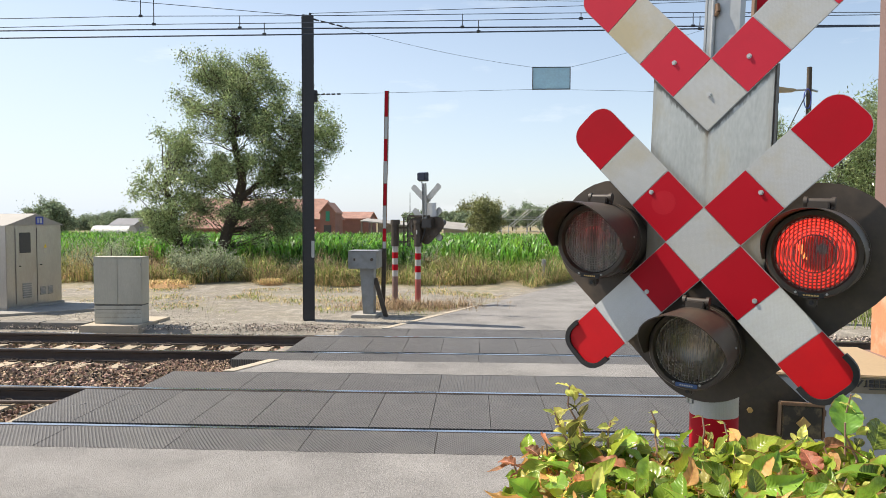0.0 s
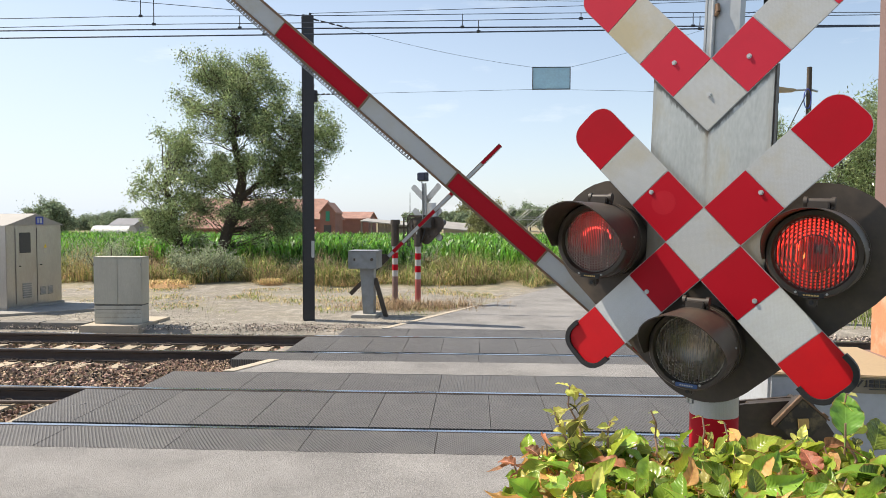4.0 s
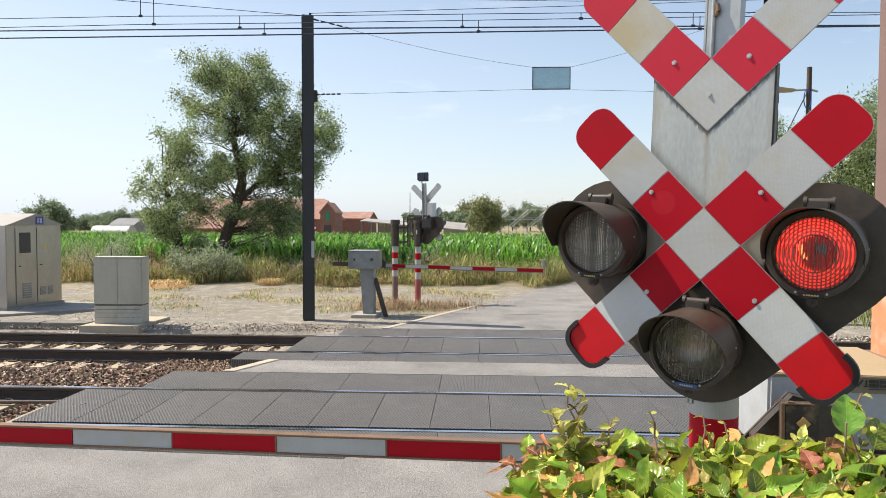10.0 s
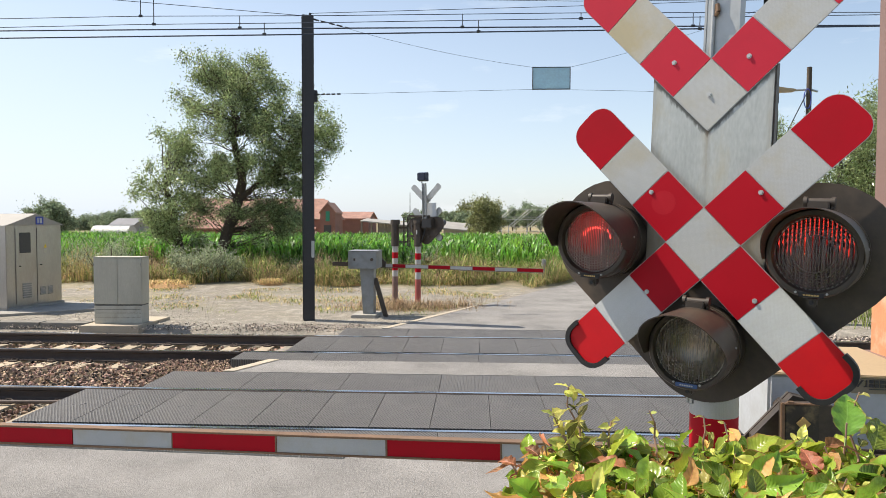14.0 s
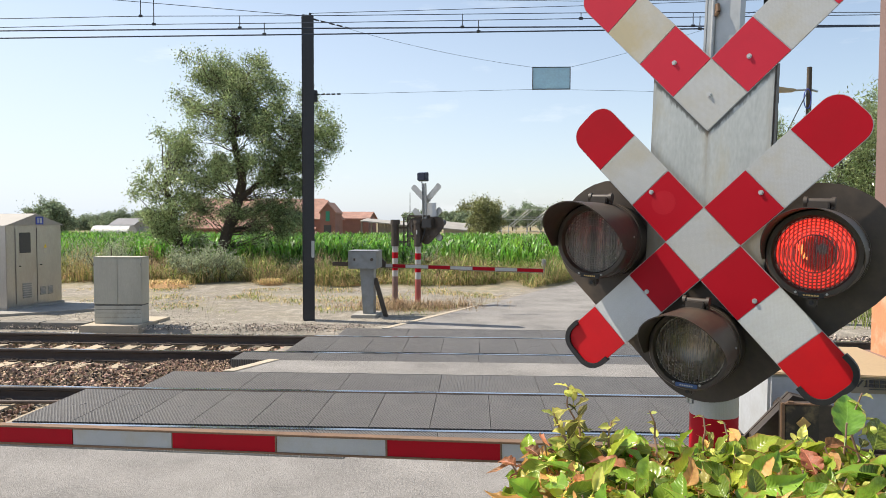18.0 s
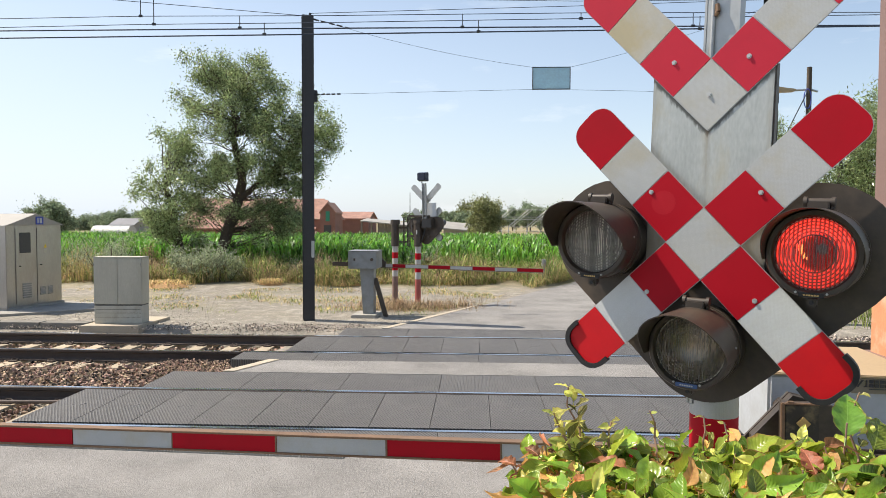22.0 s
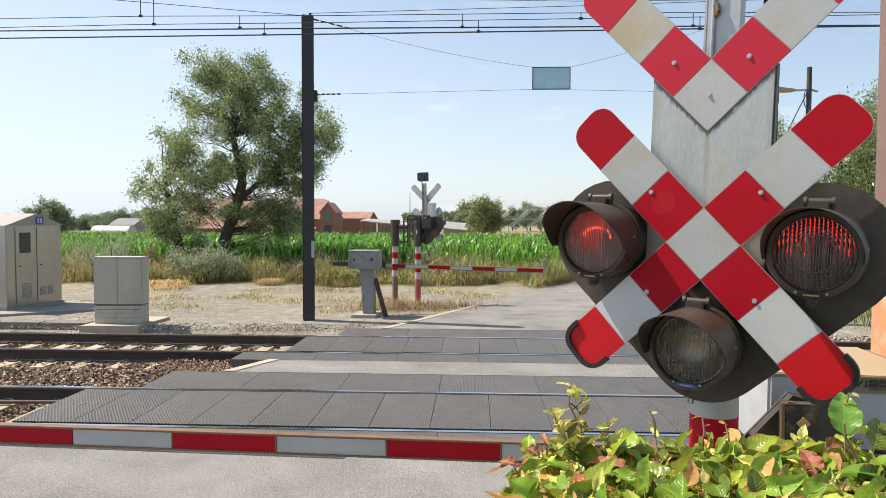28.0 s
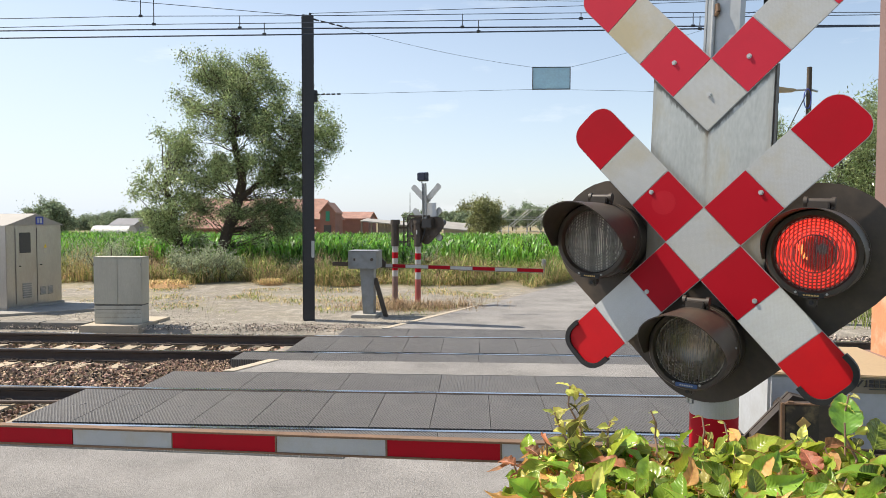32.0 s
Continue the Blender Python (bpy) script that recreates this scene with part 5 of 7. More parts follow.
# ---- trackside cabinets ----
def relay_house(m):
    """Brushed metal relay house: two doors, louvres, window, low gable roof."""
    t = thing("relay_house", m, "brushed metal relay house with double doors and pitched roof", "relay house")
    part("plinth", box(nb(), (-2.2, -0.04, -0.1), (0.04, 1.75, 0.05), 0.01), CONCRETE, t, "concrete plinth")
    part("wall_shell", box(nb(), (-2.15, 0.0, 0.05), (0.0, 1.7, 1.86), 0.008), ALU, t, "brushed metal walls")
    for y0, y1 in ((0.26, 0.88), (0.90, 1.55)):
        d = part("door", box(nb(), (0.0, y0, 0.1), (0.018, y1, 1.8), 0.004), ALU, t, "brushed metal door")
        if y0 < 0.5:
            part("window", box(nb(), (0.018, 0.37, 1.24), (0.026, 0.7, 1.7), 0.003), DARK_FILL, d, "dark meshed window")
        louvres = ((0.44, 0.7),) if y0 < 0.5 else ((0.97, 1.14), (1.22, 1.38))
        for a, b in louvres:
            bm = nb()
            for i in range(7):
                z = 0.22 + i * 0.05 if y0 < 0.5 else 0.25 + i * 0.028
                box(bm, (0.018, a, z), (0.03, b, z + (0.035 if y0 < 0.5 else 0.02)))
            part("louvre", bm, GREY_DULL, d, "louvred vent")
        bm = rod(nb(), (0.02, y0 + 0.1, 0.95), (0.06, y0 + 0.1, 0.95), 0.012, seg=8)
        part("handle", bm, STEEL_DARK, d, "small dark handle")
    bm = nb()
    prism(bm, [(-0.06, 1.86), (1.76, 1.86), (0.85, 2.13)], -2.25, 0.06)
    bm.transform(Matrix.Rotation(radians(90), 4, "Z") @ Matrix.Diagonal((1, -1, 1, 1)))
    part("roof", bm, ROOF_METAL, t, "low beige metal gable roof")
    part("number_plate", box(nb(), (0.062, 0.82, 1.88), (0.068, 1.06, 2.06), 0.002), BLUE, t, "small blue plate with white bars")
    bm = nb()
    box(bm, (0.068, 0.87, 1.91), (0.071, 0.905, 2.03))
    box(bm, (0.068, 0.94, 1.91), (0.071, 1.01, 2.03))
    part("plate_bars", bm, WHITE, t)
    part("warning_label", prism(nb(), [(-0.05, 0.0), (0.05, 0.0), (0.0, 0.09)], 0, 0.003), YELLOW, t, "yellow warning triangle", pose(0.021, 1.16, 1.34, 0, 0, 90))
    part("notice", box(nb(), (0.018, 1.11, 1.22), (0.021, 1.21, 1.31)), WHITE, t, "small white notice")
    return t


relay_house(pose(-10.27, 14.8, 0.02, 0, 0, -11) @ Matrix.Diagonal((1, 0.925, 1, 1)))
bm = slab(nb(), [(-13.5, 14.0), (-10.1, 14.1), (-8.2, 15.5), (-8.1, 16.3), (-10.0, 16.6), (-13.5, 16.6)], -0.2, 0.015)
tagged(part("pavement_apron", bm, CONCRETE), "grey concrete apron round the relay house", "pavement", kind="structure")


def cable_cabinet(m):
    """A pale polyester street cabinet with two doors on a plinth."""
    t = thing("cable_cabinet", m, "pale grey two-door cable cabinet on concrete plinth", "cabinet")
    part("plinth", box(nb(), (0.006, 0.004, 0.0), (0.914, 0.34, 0.345), 0.008), CABINET_BASE, t, "dirty pale plinth")
    # dark lines across the plinth, laid on as thin strips
    for z in (0.12, 0.2, 0.27):
        part("plinth_groove", box(nb(), (0.03, 0.0015, z), (0.89, 0.0035, z + 0.006)), DARK_FILL, t)
    # shade of the gap, put in as a dark recessed strip
    part("shadow_gap", box(nb(), (0.014, 0.012, 0.344), (0.906, 0.334, 0.366)), DARK_FILL, t)
    part("carcass", box(nb(), (0.0, 0.008, 0.365), (0.92, 0.346, 1.262), 0.008), CABINET, t)
    for a, b in ((0.006, 0.454), (0.459, 0.912)):
        d = part("door", box(nb(), (a, -0.004, 0.378), (b, 0.007, 1.252), 0.003), CABINET, t, "flat grey door panel")
        part("hinge", box(nb(), (a + 0.004 if a < 0.1 else b - 0.012, -0.007, 1.1), (a + 0.012 if a < 0.1 else b - 0.004, -0.0035, 1.16)), GREY_DULL, d)
    part("cap", box(nb(), (-0.006, -0.008, 1.262), (0.926, 0.352, 1.282), 0.006), CABINET, t, "thin flat cap")
    return t


cable_cabinet(pose(-7.3, 12.99, 0.025, 0, 0, 3.7))
sheet_xy("pavement_pad", [(-7.43, 12.70), (-6.34, 12.78), (-6.28, 14.03), (-7.3, 14.0)], -0.2, 0.025, KERB, "pale concrete pad under the cable cabinet", "pavement")
duct = thing("cable_duct", pose(0, 0, 0), "weathered concrete cable duct beside the track", "cable duct")
for i in range(9):
    part("duct_slab", box(nb(), (-15.9 + i * 0.94, 13.0, -0.22), (-14.98 + i * 0.94, 13.3, 0.03), 0.012), DUCT, duct)


# ---- mast, hanging board and wires ----
def mast(m, top):
    """An H-section steel mast."""
    t = thing("line_mast", m, "tall dark H-section steel mast", "mast", "masts beside the track")
    bm = nb()
    for y in (-0.11, 0.1):
        box(bm, (-0.11, y, -0.3), (0.11, y + 0.012, top), 0.002)
    box(bm, (-0.005, -0.1, -0.3), (0.005, 0.1, top))
    part("column", bm, STEEL_DARK, t)
    part("cap", box(nb(), (-0.115, -0.115, top), (0.115, 0.115, top + 0.02), 0.003), STEEL_DARK, t)
    bm = nb()
    rod(bm, (0.05, 0, top + 0.02), (0.05, 0, top + 0.09), 0.025, seg=8)
    box(bm, (0.11, -0.05, 4.45), (0.19, 0.05, 4.68), 0.01)
    part("wire_clamp", bm, STEEL_DARK, t, "dark steel wire clamp")
    return t


m1 = mast(pose(-3.42, 14.15, -0.02, 0, 0, 20), 6.14)
part("white_marker", box(nb(), (-0.03, -0.122, 1.28), (0.03, -0.112, 1.62), 0.002), WHITE, m1, "slim white marker strip", pose(0.075, 0, 0))
mast(pose(5.965, 14.6, -0.02, 0, 0, 20), 6.6)


def wire(name, pts, r, label, group="", sag=0.0, n=14):
    """A wire through points; sag in metres in each span."""
    out = []
    for a, b in zip(pts, pts[1:]):
        a, b = Vector(a), Vector(b)
        k = n if sag else 1
        out += [a.lerp(b, i / k) - Vector((0, 0, sag * 4 * (i / k) * (1 - i / k))) for i in range(k)]
    out.append(Vector(pts[-1]))
    return tagged(part(name, tube(nb(), out, r, 6), WIRE), label, "wire", group)


OVER = "overhead line wires"
wire("contact_wire", [(-60.00, 11.35, 5.209), (-7.89, 11.35, 5.138), (-2.60, 11.35, 5.131), (1.86, 11.35, 5.116), (6.23, 11.35, 5.097), (60.00, 11.35, 4.863)], 0.011, "dark overhead contact wire above the far track", OVER)
wire("contact_wire", [(-60.00, 11.2, 4.801), (-7.79, 11.2, 4.978), (-2.56, 11.2, 4.996), (1.83, 11.2, 5.018), (6.15, 11.2, 5.044), (60.00, 11.2, 5.359)], 0.011, "dark overhead contact wire above the far track", OVER)
wire("messenger_wire", [(-60.00, 11.35, 4.953), (-7.89, 11.35, 5.337), (-5.50, 11.35, 5.355), (-2.60, 11.35, 5.334), (1.63, 11.35, 5.336), (6.23, 11.35, 5.298), (60.00, 11.35, 4.849)], 0.006, "thin dark messenger wire above the track", OVER)
wire("messenger_wire", [(-60.00, 11.2, 4.537), (-7.79, 11.2, 5.152), (-5.43, 11.2, 5.179), (-2.56, 11.2, 5.179), (1.72, 11.2, 5.204), (6.15, 11.2, 5.216), (60.00, 11.2, 5.365)], 0.006, "thin dark messenger wire above the track", OVER)
wire("messenger_wire", [(-8.36, 13.0, 6.29), (-3.45, 14.15, 6.15)], 0.006, "thin wire running to the mast head", OVER)
wire("messenger_wire", [(-3.37, 14.15, 6.2), (1.97, 14.15, 6.29), (60, 14.15, 7.6)], 0.006, "thin wire above the crossing", OVER)
wire("messenger_wire", [(-60, 16.5, 8.6), (2.30, 16.5, 7.11), (60, 16.5, 6.95)], 0.006, "thin wire above the crossing", OVER)
for x, y, z0, z1 in ((-3.86, 11.35, 5.152, 5.347), (-3.41, 11.2, 5.003, 5.187), (-0.23, 11.35, 5.131, 5.329), (0.03, 11.2, 5.017, 5.194), (3.42, 11.35, 5.115, 5.309), (3.48, 11.2, 5.030, 5.221), (1.66, 11.35, 5.247, 5.336), (-5.51, 11.35, 5.359, 5.909), (-5.22, 11.2, 5.182, 5.732)):
    t = thing("wire_dropper", pose(x, y, z0), "short dark dropper between contact and messenger wire", "dropper", "wire droppers")
    part("dropper_rod", rod(nb(), (0, 0, 0), (0, 0, z1 - z0), 0.007, seg=6), STEEL_DARK, t)
    part("dropper_clamp", box(nb(), (-0.03, -0.012, -0.02), (0.03, 0.012, 0.02), 0.004), STEEL_DARK, t)
wire("board_cable", [(-3.3, 14.15, 6.1), (1.12, 14.2, 5.1)], 0.0032, "thin cable holding the hanging board", OVER, sag=0.1)
wire("board_cable", [(1.88, 14.2, 5.1), (5.945, 14.6, 6.4)], 0.0032, "thin cable holding the hanging board", OVER, sag=0.08)
wire("board_cable", [(-3.3, 14.15, 4.57), (1.12, 14.2, 4.66)], 0.0032, "thin guy wire of the hanging board", OVER)
wire("board_cable", [(1.88, 14.2, 4.65), (5.945, 14.6, 4.62)], 0.0032, "thin guy wire of the hanging board", OVER)
for a, b in (((-3.3, 14.15, 6.08), (-2.5, 14.16, 5.88)), ((-3.25, 14.15, 4.57), (-2.72, 14.15, 4.58))):
    t = thing("turnbuckle", pose(0, 0, 0), "dark tensioning screw on the wire", "turnbuckle")
    bm = nb()
    va, vb = Vector(a), Vector(b)
    for i in range(5):
        rod(bm, va.lerp(vb, i / 5), va.lerp(vb, (i + 0.7) / 5), 0.016, seg=6)
    part("screw_links", bm, STEEL_DARK, t)
hb = thing("hanging_board", pose(1.12, 14.2, 4.655), "blank pale blue back of a hanging road sign", "sign")
part("board", box(nb(), (0.01, -0.01, 0.01), (0.75, 0.01, 0.44), 0.002), SIGN_BACK, hb)
for lo, hi in (((0, -0.016, 0), (0.76, 0.016, 0.016)), ((0, -0.016, 0.434), (0.76, 0.016, 0.45)), ((0, -0.016, 0.016), (0.016, 0.016, 0.434)), ((0.744, -0.016, 0.016), (0.76, 0.016, 0.434))):
    part("frame_bar", box(nb(), lo, hi), STEEL_DARK, hb, "dark frame bar")


# ---- buildings beyond the field ----
def gable_house(name, m, w, d, eave, ridge, label, category="farm building", wall=None, roof=None, over=0.3):
    """A house with the ridge along its local x; front towards -y."""
    t = thing(name, m, label, category)
    bm = nb()
    prism(bm, [(0, 0), (d, 0), (d, eave), (d / 2, ridge), (0, eave)], 0, w)
    bm.transform(Matrix(((0, 1, 0, 0), (1, 0, 0, 0), (0, 0, 1, 0), (0, 0, 0, 1))))
    part("wall", bm, wall or BRICK, t, "brick walls")
    for s in (0, 1):
        drop = (ridge - eave) / (d / 2) * over
        y_e, y_r = (-over, d / 2) if s == 0 else (d + over, d / 2)
        bm = nb()
        vs = [bm.verts.new(p) for p in ((-over, y_e, eave - drop + 0.02), (w + over, y_e, eave - drop + 0.02), (w + over, y_r, ridge + 0.02), (-over, y_r, ridge + 0.02))]
        f = bm.faces.new(vs)
        g = bmesh.ops.extrude_face_region(bm, geom=[f])
        bmesh.ops.translate(bm, vec=(0, 0, 0.14), verts=[v for v in g["geom"] if isinstance(v, bmesh.types.BMVert)])
        part("roof", bm, roof or TILES, t, "weathered roof slope")
    return t


def hipped_annex(m, w, d, eave, ridge, hip):
    """A brick annex whose tiled roof ends in a hip towards +x."""
    t = thing("farmhouse_annex", m, "brick annex with hipped red tile roof", "farm building")
    part("wall", box(nb(), (0, 0, -0.2), (w - 0.1, d, eave)), BRICK, t, "brick walls")
    o = 0.15
    low = [(0, -o, eave - 0.05), (w + o, -o, eave - 0.05), (w + o, d + o, eave - 0.05), (0, d + o, eave - 0.05)]
    top = [(0, d / 2, ridge), (hip, d / 2, ridge)]
    for pts in ((low[0], low[1], top[1], top[0]), (low[1], low[2], top[1]), (low[2], low[3], top[0], top[1])):
        bm = nb()
        g = bmesh.ops.extrude_face_region(bm, geom=[bm.faces.new([bm.verts.new(p) for p in pts])])
        bmesh.ops.translate(bm, vec=(0, 0, 0.12), verts=[v for v in g["geom"] if isinstance(v, bmesh.types.BMVert)])
        part("roof", bm, TILES, t, "weathered roof slope")
    return t


gable_house("farmhouse", pose(-33.0, 77, 0), 15.0, 9.0, 1.15, 4.4, "long brick farmhouse with red clay tile roof")
gab = gable_house("farmhouse_wing", pose(-15.0, 74, 0, 0, 0, 90), 3.6, 1.6, 2.85, 3.8, "narrow brick farm wing with gable and green loft door", over=0.12)
part("loft_door", box(nb(), (-0.06, 0.58, 1.9), (0.0, 1.02, 2.98), 0.02), DOOR_GREEN, gab, "green loft door")
part("lower_door", box(nb(), (-0.06, 0.4, -0.3), (0.0, 1.2, 1.5), 0.02), DARK_FILL, gab, "dark lower opening")
hipped_annex(pose(-18.2, 77, 0), 2.0, 8.0, 2.1, 4.28, 0.9)
gable_house("barn", pose(-18.95, 88, 0), 5.4, 7.0, 2.15, 3.0, "low brick barn with faded tile roof", wall=BRICK, over=0.15)


def lean_to(m):
    t = thing("wooden_shed", m, "grey wooden lean-to shed with pale sheet roof", "shed")
    rng = random.Random(5)
    for i in range(12):
        x = i * 0.31
        part("board", box(nb(), (x, 0, -0.3), (x + 0.29, 0.04, 2.3 - 0.033 * i + rng.uniform(-0.03, 0.03)), 0.004), WOOD, t)
    for i in range(2):
        part("post", box(nb(), (-1.5 + i * 0.9, -0.1, -0.3), (-1.36 + i * 0.9, 0.08, 2.4), 0.01), WOOD, t)
    bm = nb()
    box(bm, (-1.7, -0.6, 2.32), (4.2, 3.4, 2.42), 0.0, pose(0, 0, 0, 3, 5.5, 0))
    part("roof", bm, SHEET, t, "pale sheet roof")
    part("back_wall", box(nb(), (0.05, 0.1, -0.3), (3.6, 3.0, 1.9)), WOOD, t)
    return t


lean_to(pose(-8.75, 62, -0.52))
gable_house("low_shed", pose(-3.3, 70, -0.05, 0, 5, 0), 5.0, 6.0, 1.25, 1.85, "low pale roofed shed behind the corn", "shed", wall=SHEET, roof=SHEET)
gable_house("white_house", pose(-53.4, 100, 0), 3.3, 5.0, 1.2, 2.05, "distant house with grey roof", "house", wall=SHEET, roof=SLATE)
gh = thing("polytunnel", pose(-47.4, 85, 0), "distant long white polytunnel", "polytunnel")
bm = nb()
prism(bm, [(1.28 * math.cos(radians(a)), 1.28 * math.sin(radians(a))) for a in range(0, 181, 15)], 0, 4.7)
bm.transform(Matrix.Rotation(radians(-90), 4, "Z"))
part("cover", bm, WHITE, gh)
for i in range(5):
    part("hoop", shell(nb(), 1.28, 1.32, 0, 0.06, 0, 180, 16), GALV, gh, at=pose(0.1 + i * 1.1, 0, 0, 0, 0, -90))


def greenhouse(m):
    """A bare greenhouse frame: posts, gutters and slanting roof bars."""
    t = thing("greenhouse_frame", m, "bare white steel greenhouse frame beyond the field", "greenhouse")
    for i in range(6):
        x = i * 2.05
        part("post", rod(nb(), (x, 0, -0.5), (x, 0, 1.3), 0.05, seg=6), GALV, t)
        bm = nb()
        rod(bm, (x, 0, 1.4), (x + 2.2, 0, 3.25), 0.05, seg=6)
        rod(bm, (x + 0.4, 0.1, 1.4), (x + 2.6, 0.1, 3.25), 0.04, seg=6)
        part("roof_bar", bm, GALV, t)
    for z in (0.9, 1.35, 2.2, 2.45, 3.25):
        part("rail", rod(nb(), (-1, 0.1, z), (13, 0.1, z), 0.035, seg=6), GALV, t)
    for i in range(10):
        x = i * 1.6
        part("rear_post", rod(nb(), (x, 8, -0.5), (x, 8, 2.6), 0.035, seg=6), GALV, t)
    return t


greenhouse(pose(1.6, 78, 0))


bp = thing("marker_stone", pose(2.17, 22.3, 0.0), "small dark grey marker post in the dry grass", "marker post")
part("post", rod(nb(), (0, 0, -0.1), (0, 0, 0.6), 0.05, 0.045, seg=10), GREY_DULL, bp)
part("cap", rod(nb(), (0, 0, 0.6), (0, 0, 0.8), 0.075, 0.06, seg=12), GREY_DULL, bp, "dark rounded cap", smooth=True)

# ---- street lamp and the painted column ----
sl = thing("street_lamp", pose(12.0, 26.0, 0), "wooden pole with street lamp and coiled cable", "street lamp")
part("pole", rod(nb(), (0, 0, -0.2), (0, 0, 7.6), 0.12, 0.085, seg=12), BARK, sl, "dark tarred wooden pole")
bm = nb()
prism(bm, [(-1.75, 6.93), (-1.72, 6.86), (-1.0, 6.70), (-0.55, 6.72), (-0.5, 6.80), (-0.95, 6.86), (-1.7, 7.0)], -0.13, 0.13)
part("lantern", bm, BEIGE, sl, "cream lantern head")
part("arm", tube(nb(), [(-0.6, 0, 6.77), (0.05, 0, 6.8), (0.3, 0, 6.72)], 0.04, 8), GALV, sl)
bm = tube(nb(), [(-0.1 + 0.13 * math.cos(a), -0.12, 6.45 + 0.35 * math.sin(a)) for a in np.linspace(0, 12.0, 30)], 0.018, 5)
part("cable_coil", bm, BLUE, sl, "coiled blue-black cable")
wire("guy_wire", [(11.9, 25.9, 6.7), (9.9, 25.0, 3.2)], 0.02, "black guy cable from the lamp pole")

col = thing("painted_column", pose(2.53, 4.3, 0, 0, 0, -3), "red-brown steel column with orange and white lower part", "column")
# brown holds the column's shade, orange its sunlight; the white panel is paint
part("shaft", box(nb(), (0, 0, 1.95), (0.3, 0.3, 5.2), 0.012), POST_BROWN, col, "upper shaft, its shade put into the red-brown")
part("lower_sleeve", box(nb(), (0.0, 0, 0.0), (0.3, 0.3, 1.95), 0.012), ORANGE, col, "lower sleeve, its sunlight put into the orange")
part("white_panel", box(nb(), (0.04, -0.006, 1.2), (0.26, 0.0, 1.9), 0.002), WHITE, col, "white panel")
bm = nb()
prism(bm, [(0.055, 1.53), (0.067, 1.53), (0.088, 1.62), (0.078, 1.62)], -0.0085, -0.0062)
prism(bm, [(0.098, 1.53), (0.11, 1.53), (0.088, 1.62), (0.078, 1.62)], -0.0085, -0.0062)
box(bm, (0.07, -0.0085, 1.55), (0.097, -0.0062, 1.562))
part("letter_shape", bm, STEEL_DARK, col, "dark printed letter A")
part("base", box(nb(), (-0.05, -0.05, -0.1), (0.35, 0.35, 1.19), 0.012), POST_BROWN, col, "base casing, its shade put into the brown")


# ---- plants ----
def limb_rods(a, b, r0, r1, rng, steps=4, wob=0.08):
    """A wandering limb as rows for bars()."""
    a, b = Vector(a), Vector(b)
    pts = [a] + [a.lerp(b, i / steps) + Vector((rng.uniform(-1, 1), rng.uniform(-1, 1), rng.uniform(-0.6, 0.6))) * wob * (b - a).length * (i < steps) for i in range(1, steps + 1)]
    return [(pts[i], pts[i + 1], r0 + (r1 - r0) * i / steps, r0 + (r1 - r0) * (i + 1) / steps) for i in range(steps)]


def limb_mesh(bm, a, b, r0, r1, rng, steps=5, wob=0.08):
    """A limb in short tapered lengths that wanders; returns its points."""
    a, b = Vector(a), Vector(b)
    pts = [a]
    for i in range(1, steps + 1):
        f = i / steps
        j = Vector((rng.uniform(-1, 1), rng.uniform(-1, 1), rng.uniform(-0.6, 0.6))) * wob * (b - a).length * (0 if i == steps else 1)
        pts.append(a.lerp(b, f) + j)
    for i in range(steps):
        rod(bm, pts[i], pts[i + 1], r0 + (r1 - r0) * i / steps, r0 + (r1 - r0) * (i + 1) / steps, seg=8)
    return pts


def leafy_tree(name, m, trunks, lobes, leaves, size, leaf_mat, label, seed, twigs=5, thin=0.4, clump=0.33, droop=0.3, group=""):
    """A tree: trunks as (base, top, r0, r1), lobes as (x, y, z, radius) filled with clumps of leaves on twigs."""
    rng = random.Random(seed)
    t = thing(name, m, label, "tree", group)
    tops = []
    for a, b, r0, r1 in trunks:
        bm = nb()
        tops += limb_mesh(bm, a, b, r0, r1, rng, 6, 0.03)[2:]
        part("trunk" if a[2] < 0.1 else "bough", bm, BARK, t, "brown trunk" if a[2] < 0.1 else "")
    rods, clumps = [], []
    for x, y, z, r in lobes:
        c = Vector((x, y, z))
        start = min(tops, key=lambda p: (p - c).length + 2.5 * max(0, p.z - c.z + 0.5 * r + 0.3))
        rods += limb_rods(start, c, 0.018, 0.007, rng, 4, 0.09)
        for k in range(twigs):
            d = Vector((rng.gauss(0, 1), rng.gauss(0, 1), rng.gauss(0, 1))).normalized() * r * rng.uniform(0.45, 1.0)
            rods.append((c, c + d, 0.007, 0.003))
            clumps.append((*(c + d), clump * rng.uniform(0.5, 1.1) * max(r, 0.4)))
            clumps.append((*(c + d * 0.55), clump * rng.uniform(0.5, 1.1) * max(r, 0.4)))
    tagged(bars("branch_work", rods, BARK, t), kind="stuff")
    v, f = leaf_cloud(clumps, 0.3, leaves, size, seed, droop, thin)
    raw("crown", v, f, leaf_mat, t, "loose leafy crown")
    return t


# half outline of the willow's crown: height, reach to either side
CROWN = [(8.2, -1.1, 0.3), (7.9, -1.3, 1.25), (7.3, -1.5, 2.0), (6.4, -1.6, 3.45), (5.75, -1.7, 4.1), (5.3, -1.9, 4.35), (5.0, -2.2, 4.2), (4.05, -2.95, 3.5), (3.65, -3.25, 3.1), (3.1, -3.3, 2.95), (2.3, -3.0, 3.1), (1.8, -2.9, 2.6), (1.3, -2.8, 1.6), (0.8, -2.5, -1.0)]


